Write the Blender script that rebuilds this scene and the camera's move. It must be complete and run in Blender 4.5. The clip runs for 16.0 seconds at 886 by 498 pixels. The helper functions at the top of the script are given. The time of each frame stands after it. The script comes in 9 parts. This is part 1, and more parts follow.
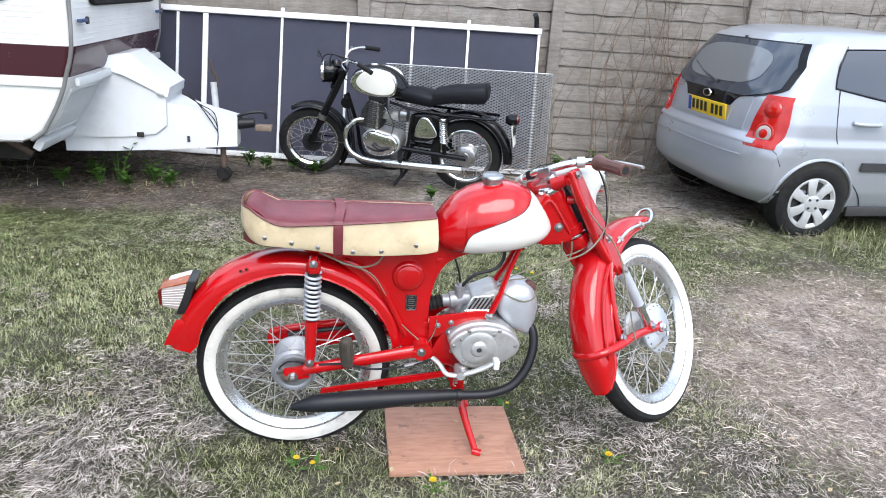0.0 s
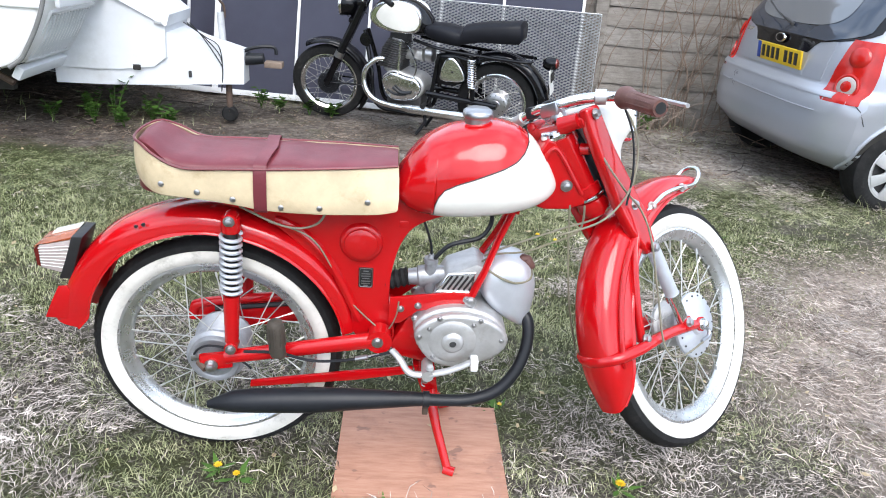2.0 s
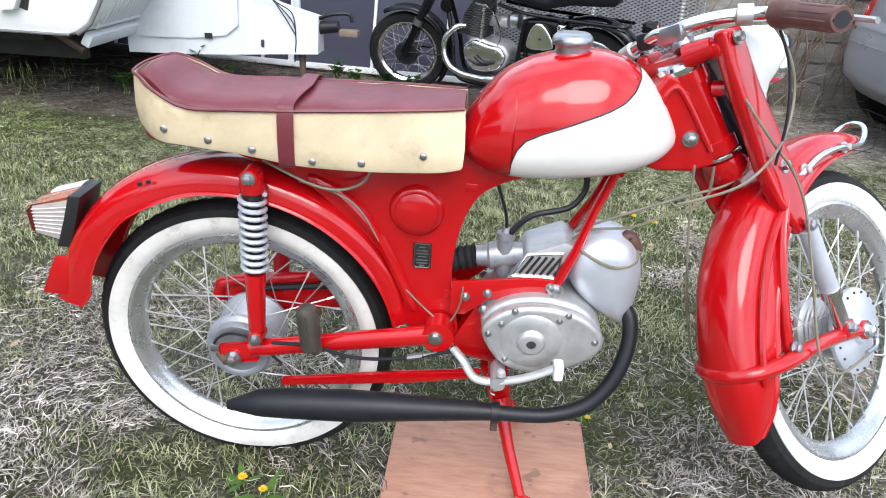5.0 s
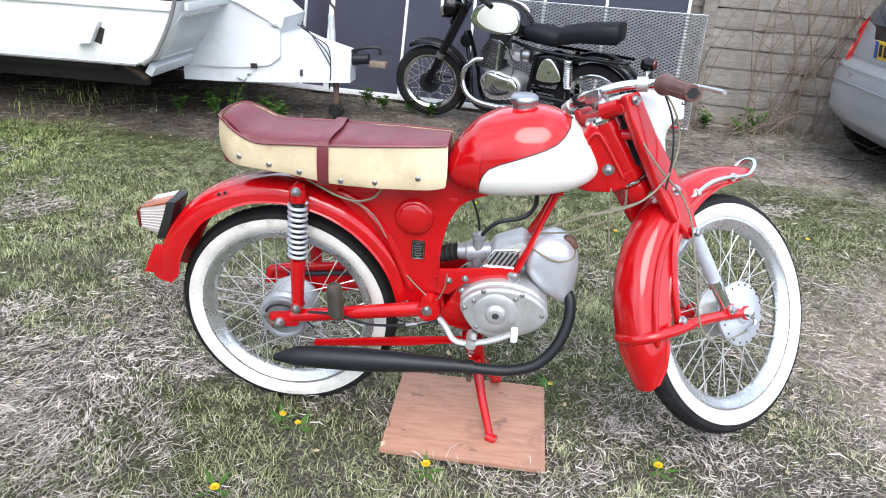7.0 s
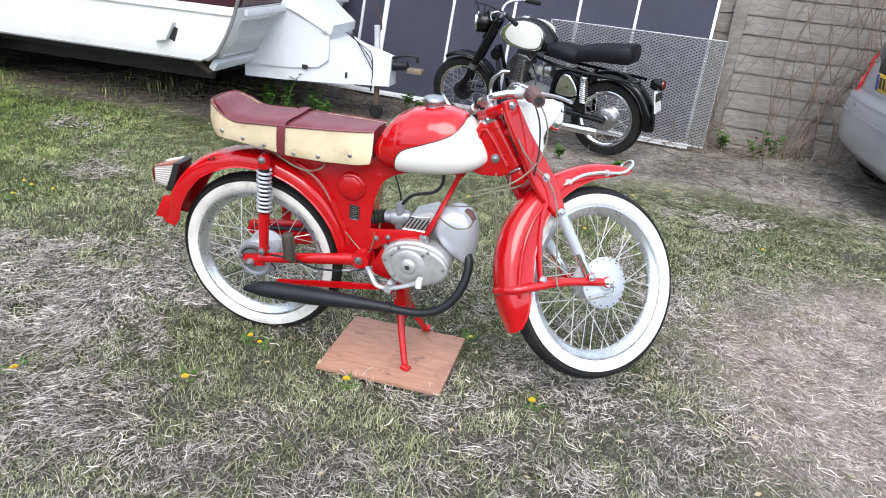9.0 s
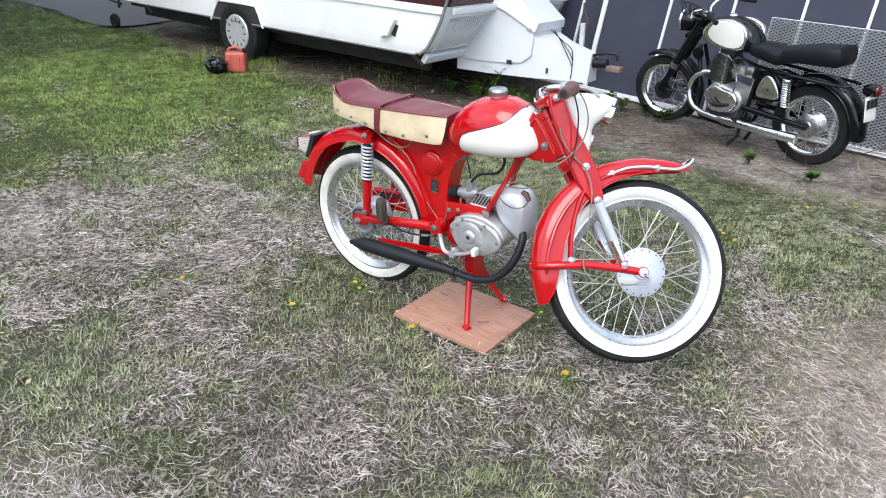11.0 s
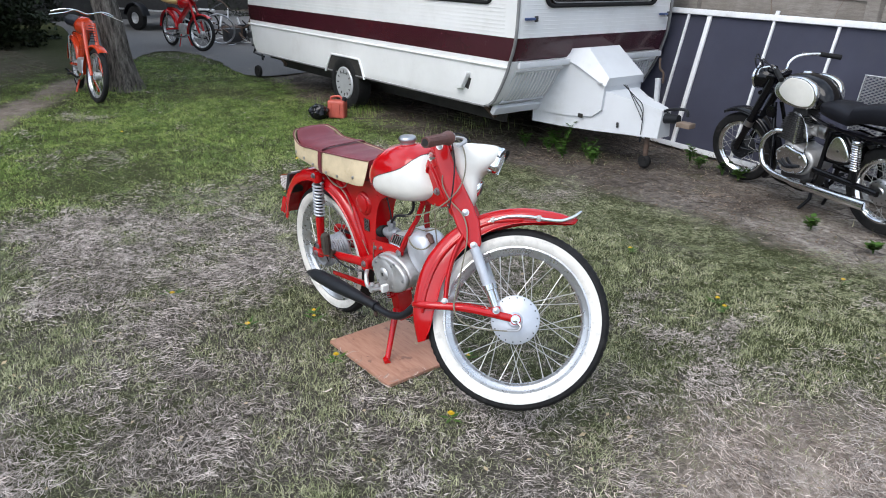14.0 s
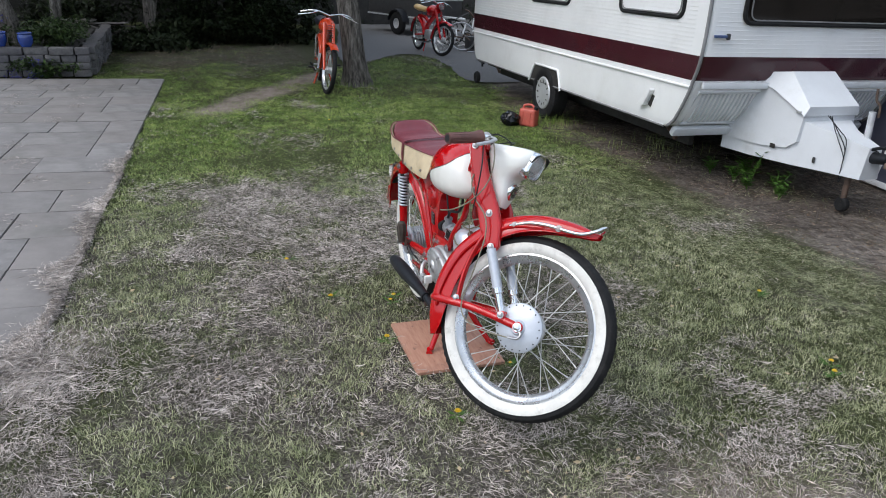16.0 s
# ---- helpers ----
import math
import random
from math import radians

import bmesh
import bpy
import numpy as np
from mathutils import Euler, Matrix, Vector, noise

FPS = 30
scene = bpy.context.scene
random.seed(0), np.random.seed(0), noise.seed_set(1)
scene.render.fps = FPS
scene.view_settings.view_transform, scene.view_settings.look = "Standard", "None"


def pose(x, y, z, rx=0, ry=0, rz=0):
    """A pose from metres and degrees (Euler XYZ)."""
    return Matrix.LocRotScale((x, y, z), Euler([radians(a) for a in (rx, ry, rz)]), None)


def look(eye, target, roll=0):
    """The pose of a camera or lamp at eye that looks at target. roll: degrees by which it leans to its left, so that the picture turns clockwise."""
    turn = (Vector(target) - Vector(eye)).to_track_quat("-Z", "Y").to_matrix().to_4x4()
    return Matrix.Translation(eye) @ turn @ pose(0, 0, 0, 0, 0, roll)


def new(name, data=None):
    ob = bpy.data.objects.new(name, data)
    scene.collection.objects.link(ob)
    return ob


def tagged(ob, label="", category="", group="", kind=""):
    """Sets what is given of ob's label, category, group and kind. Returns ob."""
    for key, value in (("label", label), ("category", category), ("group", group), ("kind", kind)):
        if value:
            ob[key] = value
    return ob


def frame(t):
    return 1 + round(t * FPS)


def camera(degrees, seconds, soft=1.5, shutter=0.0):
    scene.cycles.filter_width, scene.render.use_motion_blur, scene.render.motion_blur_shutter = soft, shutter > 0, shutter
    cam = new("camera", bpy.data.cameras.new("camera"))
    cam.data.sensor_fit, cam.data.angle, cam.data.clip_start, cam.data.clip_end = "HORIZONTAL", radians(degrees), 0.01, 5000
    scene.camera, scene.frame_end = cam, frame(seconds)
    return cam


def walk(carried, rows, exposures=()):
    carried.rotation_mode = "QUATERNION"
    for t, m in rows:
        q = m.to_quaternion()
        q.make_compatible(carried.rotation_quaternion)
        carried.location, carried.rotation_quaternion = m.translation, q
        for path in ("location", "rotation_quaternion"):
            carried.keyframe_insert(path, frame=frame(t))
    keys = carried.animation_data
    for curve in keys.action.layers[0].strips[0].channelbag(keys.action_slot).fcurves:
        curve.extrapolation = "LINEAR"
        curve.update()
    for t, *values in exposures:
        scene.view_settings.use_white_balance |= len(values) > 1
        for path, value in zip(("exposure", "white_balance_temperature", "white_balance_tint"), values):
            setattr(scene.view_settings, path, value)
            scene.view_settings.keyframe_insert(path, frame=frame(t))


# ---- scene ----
cam = camera(63.8, 16.0, 1.0)
PATH = [
    (0, (-0.495, -2.026, 1.41), (-0.159, -0.174, 0.732), 3.8),
    (0.5, (-0.401, -1.937, 1.362), (-0.108, -0.104, 0.618), 4.2),
    (1, (-0.319, -1.804, 1.327), (-0.041, -0.017, 0.472), 6.4),
    (1.5, (-0.276, -1.687, 1.287), (-0.051, 0.067, 0.352), 5.9),
    (2, (-0.217, -1.546, 1.249), (-0.015, 0.276, 0.448), 4.9),
    (2.5, (-0.16, -1.428, 1.224), (-0.133, 0.428, 0.48), 2.1),
    (3, (-0.162, -1.319, 1.174), (-0.215, 0.51, 0.366), 2.3),
    (3.5, (-0.179, -1.196, 1.104), (-0.204, 0.61, 0.245), 3.1),
    (3.7, (-0.186, -1.177, 1.075), (-0.215, 0.631, 0.222), 3.7),
    (5.8, (-0.129, -1.33, 1.088), (-0.153, 0.484, 0.245), 3.1),
    (6, (-0.114, -1.366, 1.116), (-0.111, 0.45, 0.279), 3.9),
    (6.5, (-0.091, -1.482, 1.179), (-0.094, 0.332, 0.335), 3.6),
    (7, (-0.066, -1.686, 1.242), (-0.175, 0.141, 0.435), 3.6),
    (7.5, (-0.011, -1.884, 1.323), (-0.181, -0.066, 0.506), 4.1),
    (8, (0.139, -2.035, 1.344), (-0.086, -0.196, 0.591), 3.7),
    (8.2, (0.213, -2.106, 1.344), (-0.033, -0.276, 0.574), 4.3),
    (10.3, (0.902, -2.146, 1.414), (0.152, -0.473, 0.615), 4.2),
    (10.5, (1.008, -2.153, 1.427), (0.139, -0.54, 0.626), 3.9),
    (11, (1.187, -2.149, 1.446), (0.2, -0.633, 0.592), 2.8),
    (11.5, (1.296, -2.049, 1.463), (0.28, -0.57, 0.578), 4.4),
    (12, (1.421, -1.964, 1.488), (0.284, -0.562, 0.626), 3.2),
    (12.5, (1.554, -1.907, 1.499), (0.316, -0.568, 0.677), 2.0),
    (13, (1.757, -1.853, 1.517), (0.4, -0.597, 0.754), 2.2),
    (13.5, (1.903, -1.779, 1.511), (0.533, -0.519, 0.778), 0.9),
    (14, (1.994, -1.63, 1.498), (0.61, -0.391, 0.755), 1.3),
    (14.5, (2.098, -1.479, 1.504), (0.639, -0.33, 0.762), 0.7),
    (15, (2.222, -1.336, 1.495), (0.671, -0.311, 0.757), 1.0),
    (15.5, (2.359, -1.185, 1.489), (0.701, -0.352, 0.742), 1.8),
    (16, (2.417, -1.028, 1.476), (0.679, -0.357, 0.749), 2.5),
]
walk(cam, [(t, look(eye, target, roll)) for t, eye, target, roll in PATH],
     [(0, 0.47), (2, 0.58), (3, 0.3), (3.6, 0.32), (6, 0.55), (8, 0.5), (10.5, 0.37), (12.5, 0.22), (14.5, -0.1), (15, -0.18), (16, -0.22)])

# ---- daylight: bright overcast, soft sun from the open side ----
world = bpy.data.worlds.new("overcast_sky")
scene.world = world
world.use_nodes = True
wn = world.node_tree.nodes
sky = wn.new("ShaderNodeTexSky")
sky.sky_type, sky.sun_disc = "NISHITA", False
sky.sun_elevation, sky.sun_rotation = radians(50), radians(173)
sky.air_density, sky.dust_density, sky.ozone_density = 1.0, 4.0, 1.0
soft_sky = wn.new("ShaderNodeMix")
soft_sky.data_type, soft_sky.blend_type = "RGBA", "MIX"
soft_sky.inputs[0].default_value = 0.72
grey = wn.new("ShaderNodeTexNoise")
grey.inputs["Scale"].default_value, grey.inputs["Detail"].default_value = 2.6, 6
cloud = wn.new("ShaderNodeValToRGB")
cloud.color_ramp.elements[0].position, cloud.color_ramp.elements[0].color = 0.36, (4.0, 5.2, 7.2, 1)
cloud.color_ramp.elements[1].position, cloud.color_ramp.elements[1].color = 0.66, (13.6, 15.2, 17.6, 1)
world.node_tree.links.new(grey.outputs["Fac"], cloud.inputs[0])
world.node_tree.links.new(sky.outputs[0], soft_sky.inputs[6])
world.node_tree.links.new(cloud.outputs[0], soft_sky.inputs[7])
world.node_tree.links.new(soft_sky.outputs[2], wn["Background"].inputs[0])
wn["Background"].inputs[1].default_value = 0.15

sun = new("sun", bpy.data.lights.new("sun", "SUN"))
sun.data.energy, sun.data.angle, sun.data.color = 1.95, radians(42), (1.0, 0.975, 0.955)
sun.matrix_world = look((0.7, -5.4, 6.5), (0, 0, 0))


# ---- materials ----
class Nodes:
    def __init__(self, name):
        self.m = bpy.data.materials.new(name)
        self.m.use_nodes = True
        self.t = self.m.node_tree
        self.p = self.t.nodes["Principled BSDF"]

    def add(self, kind, **ins):
        n = self.t.nodes.new("ShaderNode" + kind)
        for k, v in ins.items():
            self.put(n, k, v)
        return n

    def put(self, n, k, v):
        sock = n.inputs[int(k[1:])] if k[0] == "i" and k[1:].isdigit() else n.inputs[k.replace("_", " ")]
        if isinstance(v, bpy.types.NodeSocket):
            self.t.links.new(v, sock)
        else:
            sock.default_value = v

    def noise(self, scale, detail=5.0, rough=0.6, where=None, stretch=None):
        n = self.add("TexNoise", Scale=scale, Detail=detail, Roughness=rough)
        if where is None:
            where = self.add("TexCoord").outputs["Object"]
        if stretch:
            mp = self.add("Mapping", Vector=where)
            mp.inputs["Scale"].default_value = stretch
            where = mp.outputs[0]
        self.put(n, "Vector", where)
        return n.outputs["Fac"]

    def world_pos(self):
        return self.add("NewGeometry").outputs["Position"]

    def math(self, op, a, b=0.0, c=0.0):
        n = self.add("Math")
        n.operation = op
        for k, v in (("i0", a), ("i1", b), ("i2", c)):
            self.put(n, k, v)
        return n.outputs[0]

    def ramp(self, fac, *stops):
        n = self.add("ValToRGB")
        e = n.color_ramp.elements
        while len(e) < len(stops):
            e.new(0.5)
        for el, (pos, col) in zip(e, stops):
            el.position = pos
            el.color = (*col, 1) if not isinstance(col, (int, float)) else (col, col, col, 1)
        self.put(n, "i0", fac)
        return n.outputs[0]

    def mix(self, fac, a, b, blend="MIX"):
        n = self.add("Mix")
        n.data_type, n.blend_type = "RGBA", blend
        for k, v in (("i0", fac), ("i6", a), ("i7", b)):
            if not isinstance(v, bpy.types.NodeSocket) and k != "i0" and len(v) == 3:
                v = (*v, 1)
            self.put(n, k, v)
        return n.outputs[2]

    def step(self, v, lo, hi):
        n = self.add("MapRange", Value=v)
        n.interpolation_type = "SMOOTHSTEP"
        n.inputs["From Min"].default_value, n.inputs["From Max"].default_value = lo, hi
        return n.outputs[0]

    def bump(self, height, strength=0.3, dist=0.01):
        b = self.add("Bump", Height=height)
        b.inputs["Strength"].default_value, b.inputs["Distance"].default_value = strength, dist
        self.put(self.p, "Normal", b.outputs[0])

    def set(self, **ins):
        for k, v in ins.items():
            if k == "Base_Color" and not isinstance(v, bpy.types.NodeSocket) and len(v) == 3:
                v = (*v, 1)
            self.put(self.p, k, v)
        return self


def surface(name, col, rough=0.5, metal=0.0, var=0.18, scale=6.0, fine=90.0, bump=0.05, dist=0.002, coat=0.0, dirt=None, dirty=0.25, spec=0.5):
    """A surface with broad stains, fine grain, uneven gloss and a little relief."""
    n = Nodes(name)
    broad, grain = n.noise(scale, 6, 0.65), n.noise(fine, 4, 0.6)
    lo, hi = [c * (1 - var) for c in col], [min(1.0, c * (1 + var * 0.7)) for c in col]
    base = n.mix(n.step(broad, 0.3, 0.7), lo, hi)
    base = n.mix(n.math("MULTIPLY", n.step(grain, 0.45, 0.8), 0.35 * var), base, [c * 0.5 for c in col])
    if dirt:
        base = n.mix(n.math("MULTIPLY", n.step(n.noise(scale * 1.7, 8, 0.7), 0.5, 0.75), dirty), base, dirt)
    gloss = n.math("MULTIPLY_ADD", n.noise(scale * 2.3, 6, 0.7), rough * 0.6, rough * 0.7)
    n.set(Base_Color=base, Roughness=gloss, Metallic=metal)
    n.p.inputs["Specular IOR Level"].default_value = spec
    n.p.inputs["Coat Weight"].default_value = coat
    n.p.inputs["Coat Roughness"].default_value = 0.06
    if bump:
        n.bump(grain, bump, dist)
    return n.m


RED = surface("red_enamel", (0.45, 0.0035, 0.006), 0.14, 0, 0.1, 4, 160, 0.015, 0.001, 0.5, (0.3, 0.02, 0.015), 0.15, 0.4)
CREAM = surface("cream_white_enamel", (0.8, 0.79, 0.74), 0.25, 0, 0.06, 5, 150, 0.03, 0.001, 0.4, (0.55, 0.5, 0.4), 0.15)
MAROON = surface("maroon_vinyl", (0.165, 0.026, 0.036), 0.42, 0, 0.2, 7, 240, 0.25, 0.001, 0.0, (0.3, 0.1, 0.1), 0.3)
BEIGE = surface("cream_vinyl", (0.58, 0.475, 0.31), 0.5, 0, 0.16, 9, 260, 0.2, 0.001, 0.0, (0.34, 0.23, 0.11), 0.55)
WHITEWALL = surface("whitewall_rubber", (0.72, 0.7, 0.65), 0.6, 0, 0.1, 14, 120, 0.1, 0.001, 0.0, (0.36, 0.34, 0.3), 0.6)
RUBBER = surface("black_rubber", (0.013, 0.013, 0.0135), 0.75, 0, 0.3, 14, 160, 0.2, 0.001, 0, (0.06, 0.056, 0.052), 0.3, 0.25)
RIMCHROME = surface("rim_chrome", (0.58, 0.59, 0.6), 0.28, 0.85, 0.12, 12, 140, 0.03, 0.001, 0, (0.3, 0.26, 0.2), 0.3)
CHROME = surface("chrome_plate", (0.78, 0.79, 0.8), 0.14, 1, 0.08, 9, 140, 0.02, 0.001, 0, (0.4, 0.36, 0.3), 0.2)
STEEL = surface("dull_plated_steel", (0.46, 0.46, 0.47), 0.34, 1, 0.16, 14, 180, 0.05, 0.001, 0, (0.3, 0.24, 0.18), 0.3)
SPOKE = surface("bright_zinc_spoke", (0.56, 0.56, 0.54), 0.4, 0.7, 0.12, 20, 140, 0.03, 0.001)
CASTGREY = surface("dull_grey_casting", (0.3, 0.31, 0.33), 0.42, 0.5, 0.2, 18, 240, 0.2, 0.001, 0, (0.14, 0.12, 0.1), 0.5)
ALLOY = surface("cast_alloy", (0.56, 0.56, 0.56), 0.5, 0.75, 0.14, 16, 260, 0.2, 0.001, 0, (0.3, 0.27, 0.22), 0.4)
HUBCAST = surface("weathered_hub_alloy", (0.38, 0.395, 0.43), 0.45, 0.45, 0.2, 18, 220, 0.15, 0.001, 0, (0.16, 0.14, 0.12), 0.5)
HUBGREY = surface("silver_grey_hub_paint", (0.52, 0.55, 0.6), 0.42, 0.35, 0.08, 20, 200, 0.05, 0.001)
SILVER = surface("silver_paint_cowl", (0.6, 0.63, 0.68), 0.36, 0.5, 0.08, 9, 260, 0.05, 0.001)
BLACKP = surface("black_enamel", (0.004, 0.004, 0.0055), 0.09, 0, 0.2, 6, 140, 0.02, 0.001, 0.0, (0.03, 0.027, 0.025), 0.12, 0.38)
MATTBLACK = surface("satin_black_heatproof_paint", (0.013, 0.0145, 0.018), 0.42, 0, 0.2, 9, 180, 0.06, 0.001, 0, (0.05, 0.046, 0.045), 0.3, 0.3)
BLACKVINYL = surface("black_vinyl", (0.007, 0.0075, 0.011), 0.5, 0, 0.2, 8, 260, 0.2, 0.001, spec=0.22)
PEGRUB = surface("aged_brown_black_rubber", (0.055, 0.045, 0.035), 0.7, 0, 0.3, 20, 160, 0.2, 0.001, 0, (0.12, 0.1, 0.08), 0.4)
BROWNRUB = surface("brown_rubber_grip", (0.12, 0.052, 0.042), 0.55, 0, 0.2, 20, 200, 0.2, 0.001, 0, (0.25, 0.15, 0.12), 0.4)
PLATEBLK = surface("black_plate", (0.015, 0.015, 0.016), 0.4, 0, 0.2, 30, 200, 0.02)
WHITEP = surface("white_print", (0.75, 0.75, 0.72), 0.5, 0, 0.1, 30, 200, 0.02)
AMBER = surface("amber_red_lens", (0.35, 0.08, 0.025), 0.25, 0, 0.2, 30, 160, 0.1, 0.001, 0.4)
CLEARLENS = surface("ribbed_clear_lens", (0.42, 0.36, 0.34), 0.15, 0, 0.15, 25, 200, 0.1, 0.001, 0.5)
REDLENS = surface("red_lens", (0.46, 0.012, 0.008), 0.14, 0, 0.15, 20, 100, 0.05, 0.001, 0.2)
CABLE = surface("grey_cable_sheath", (0.2, 0.185, 0.13), 0.45, 0, 0.25, 20, 140, 0.05)
VAN = surface("white_caravan_aluminium", (0.81, 0.815, 0.805), 0.32, 0, 0.06, 1.2, 60, 0.03, 0.002, 0.1, (0.45, 0.43, 0.38), 0.25)
GRP = surface("white_glass_fibre", (0.62, 0.64, 0.66), 0.4, 0, 0.07, 1.6, 60, 0.05, 0.002, 0, (0.36, 0.36, 0.33), 0.35)
VANRED = surface("maroon_caravan_band", (0.05, 0.009, 0.015), 0.25, 0, 0.12, 2, 60, 0.02, 0.001, 0.3)
VANTRIM = surface("grey_rubber_trim", (0.2, 0.2, 0.2), 0.5, 0, 0.2, 8, 90, 0.05)
STAYBLUE = surface("faded_blue_plastic", (0.05, 0.085, 0.2), 0.5, 0, 0.2, 14, 90, 0.05, 0.001)
# Dark undersides and soil; also paints shade onto wheel arches and end walls.
UNDERSHADE = surface("dark_underside_and_shade", (0.03, 0.028, 0.025), 0.85, 0, 0.3, 5, 60, 0.2, 0.004)
RUSTY = surface("rusty_steel", (0.1, 0.068, 0.052), 0.7, 0.3, 0.35, 12, 90, 0.3, 0.003, 0, (0.28, 0.16, 0.1), 0.5)
GALV = surface("galvanised_steel", (0.56, 0.57, 0.58), 0.5, 0.4, 0.15, 12, 90, 0.1, 0.001)
CARPAINT = surface("silver_blue_car_paint", (0.43, 0.455, 0.505), 0.3, 0.45, 0.03, 1.5, 500, 0.01, 0.001, 0.7, (0.4, 0.39, 0.37), 0.12)
CARPLASTIC = surface("dark_grey_plastic", (0.04, 0.04, 0.042), 0.55, 0, 0.2, 12, 160, 0.15, 0.001)
WHEELTRIM = surface("silver_plastic_trim", (0.55, 0.56, 0.57), 0.35, 0.4, 0.06, 12, 160, 0.03)
PLATEYEL = surface("yellow_number_plate", (0.75, 0.5, 0.02), 0.35, 0, 0.05, 14, 120, 0.02)
PLATEBLUE = surface("blue_plate_strip", (0.02, 0.07, 0.35), 0.35, 0, 0.05, 14, 120, 0.02)
SCREEN = surface("charcoal_screen_cloth", (0.103, 0.107, 0.155), 0.6, 0, 0.1, 1.5, 220, 0.15, 0.001, 0, (0.14, 0.14, 0.155), 0.2, 0.35)
WHITEBAR = surface("white_painted_batten", (0.76, 0.77, 0.78), 0.45, 0, 0.08, 5, 90, 0.06, 0.001, 0, (0.4, 0.38, 0.33), 0.3)
CANRED = surface("faded_red_plastic", (0.5, 0.1, 0.07), 0.45, 0, 0.15, 12, 120, 0.05, 0.001, 0, (0.5, 0.2, 0.15), 0.4)
STICK = surface("dry_bramble_stem", (0.2, 0.15, 0.115), 0.8, 0, 0.3, 8, 60, 0.3, 0.002)
DARKTWIG = surface("dark_dead_twig", (0.075, 0.06, 0.05), 0.85, 0, 0.4, 9, 60, 0.3, 0.002)
PETAL = surface("dandelion_yellow", (0.75, 0.5, 0.01), 0.6, 0, 0.15, 60, 200, 0.05)
PALESTRAW = surface("dry_leaf", (0.42, 0.33, 0.2), 0.75, 0, 0.3, 30, 160, 0.1)


def plywood():
    n = Nodes("reddish_plywood")
    grain = n.noise(9, 8, 0.7, stretch=(1.0, 7.0, 1.0))
    col = n.ramp(grain, (0.25, (0.28, 0.13, 0.085)), (0.5, (0.4, 0.205, 0.137)), (0.8, (0.49, 0.285, 0.2)))
    stain = n.step(n.noise(7, 7, 0.7), 0.52, 0.7)
    col = n.mix(n.math("MULTIPLY", stain, 0.55), col, (0.24, 0.12, 0.09))
    knots = n.step(n.noise(26, 3, 0.5, stretch=(0.6, 1.0, 1.0)), 0.64, 0.7)
    col = n.mix(n.math("MULTIPLY", knots, 0.6), col, (0.13, 0.07, 0.06))
    n.set(Base_Color=col, Roughness=0.62)
    n.bump(grain, 0.25, 0.002)
    return n.m


PLY = plywood()


def glass(name, tint=(0.06, 0.07, 0.08), alpha=0.75, rough=0.04, ior=1.45):
    """Dark tinted pane: a glossy film over a dim interior."""
    n = Nodes(name)
    n.set(Base_Color=tint, Roughness=rough)
    n.p.inputs["Transmission Weight"].default_value = alpha
    n.p.inputs["IOR"].default_value = ior
    n.bump(n.noise(2.0, 2, 0.5), 0.02, 0.01)
    return n.m


CARGLASS = glass("tinted_car_glass", (0.035, 0.045, 0.065), 0.0, 0.03, 1.85)
# Grey base and high IOR stand for bright clouds mirrored in the rear pane.
SKYPANE = glass("rear_glass_paled_for_sky", (0.13, 0.138, 0.15), 0.0, 0.1, 2.3)
VANGLASS = glass("smoked_acrylic", (0.018, 0.015, 0.013), 0.0, 0.08)
LAMPGLASS = glass("lamp_glass", (0.85, 0.88, 0.9), 0.75, 0.05)


def leaf_material(name, lo, mid, hi, patchy=1.2, rough=0.6, through=0.25):
    """Leaves and blades: each one its own tone, with larger patches over the place."""
    n = Nodes(name)
    rnd = n.add("NewGeometry").outputs["Random Per Island"]
    patch = n.step(n.noise(patchy, 5, 0.65, n.world_pos()), 0.36, 0.64)
    clump = n.step(n.noise(17.0, 4, 0.7, n.world_pos()), 0.36, 0.64)
    tone = n.math("ADD", n.math("MULTIPLY", rnd, 0.5), n.math("ADD", n.math("MULTIPLY", patch, 0.25), n.math("MULTIPLY", clump, 0.25)))
    n.set(Base_Color=n.ramp(tone, (0.12, lo), (0.5, mid), (0.9, hi)), Roughness=rough)
    n.p.inputs["Specular IOR Level"].default_value = 0.25
    n.p.inputs["Subsurface Weight"].default_value = 0.0
    return n.m


LEAF = leaf_material("weed_leaf", (0.03, 0.07, 0.012), (0.06, 0.13, 0.02), (0.1, 0.2, 0.035))
# Near-black: the garden end's shade is put into the leaf colour.
SHADELEAF = leaf_material("shade_darkened_leaf", (0.006, 0.01, 0.004), (0.013, 0.021, 0.007), (0.028, 0.042, 0.014), 0.6)


# ---- mesh tools ----
def part(name, bm, mat, parent=None, label="", m=None, smooth=40.0):
    """Links a bmesh as one mesh object under a thing or a part."""
    if m is not None:
        bmesh.ops.transform(bm, matrix=m, verts=bm.verts)
    bmesh.ops.recalc_face_normals(bm, faces=bm.faces)
    me = bpy.data.meshes.new(name)
    bm.to_mesh(me)
    bm.free()
    me.materials.append(mat)
    if smooth:
        me.polygons.foreach_set("use_smooth", [True] * len(me.polygons))
        me.set_sharp_from_angle(angle=radians(smooth))
    ob = new(name, me)
    ob.parent = parent
    if label:
        tagged(ob, label)
    return ob


def thing(name, at, label, category, group="", kind=""):
    ob = new(name)
    ob.matrix_world = at
    ob.empty_display_size = 0.1
    return tagged(ob, label, category, group, kind)


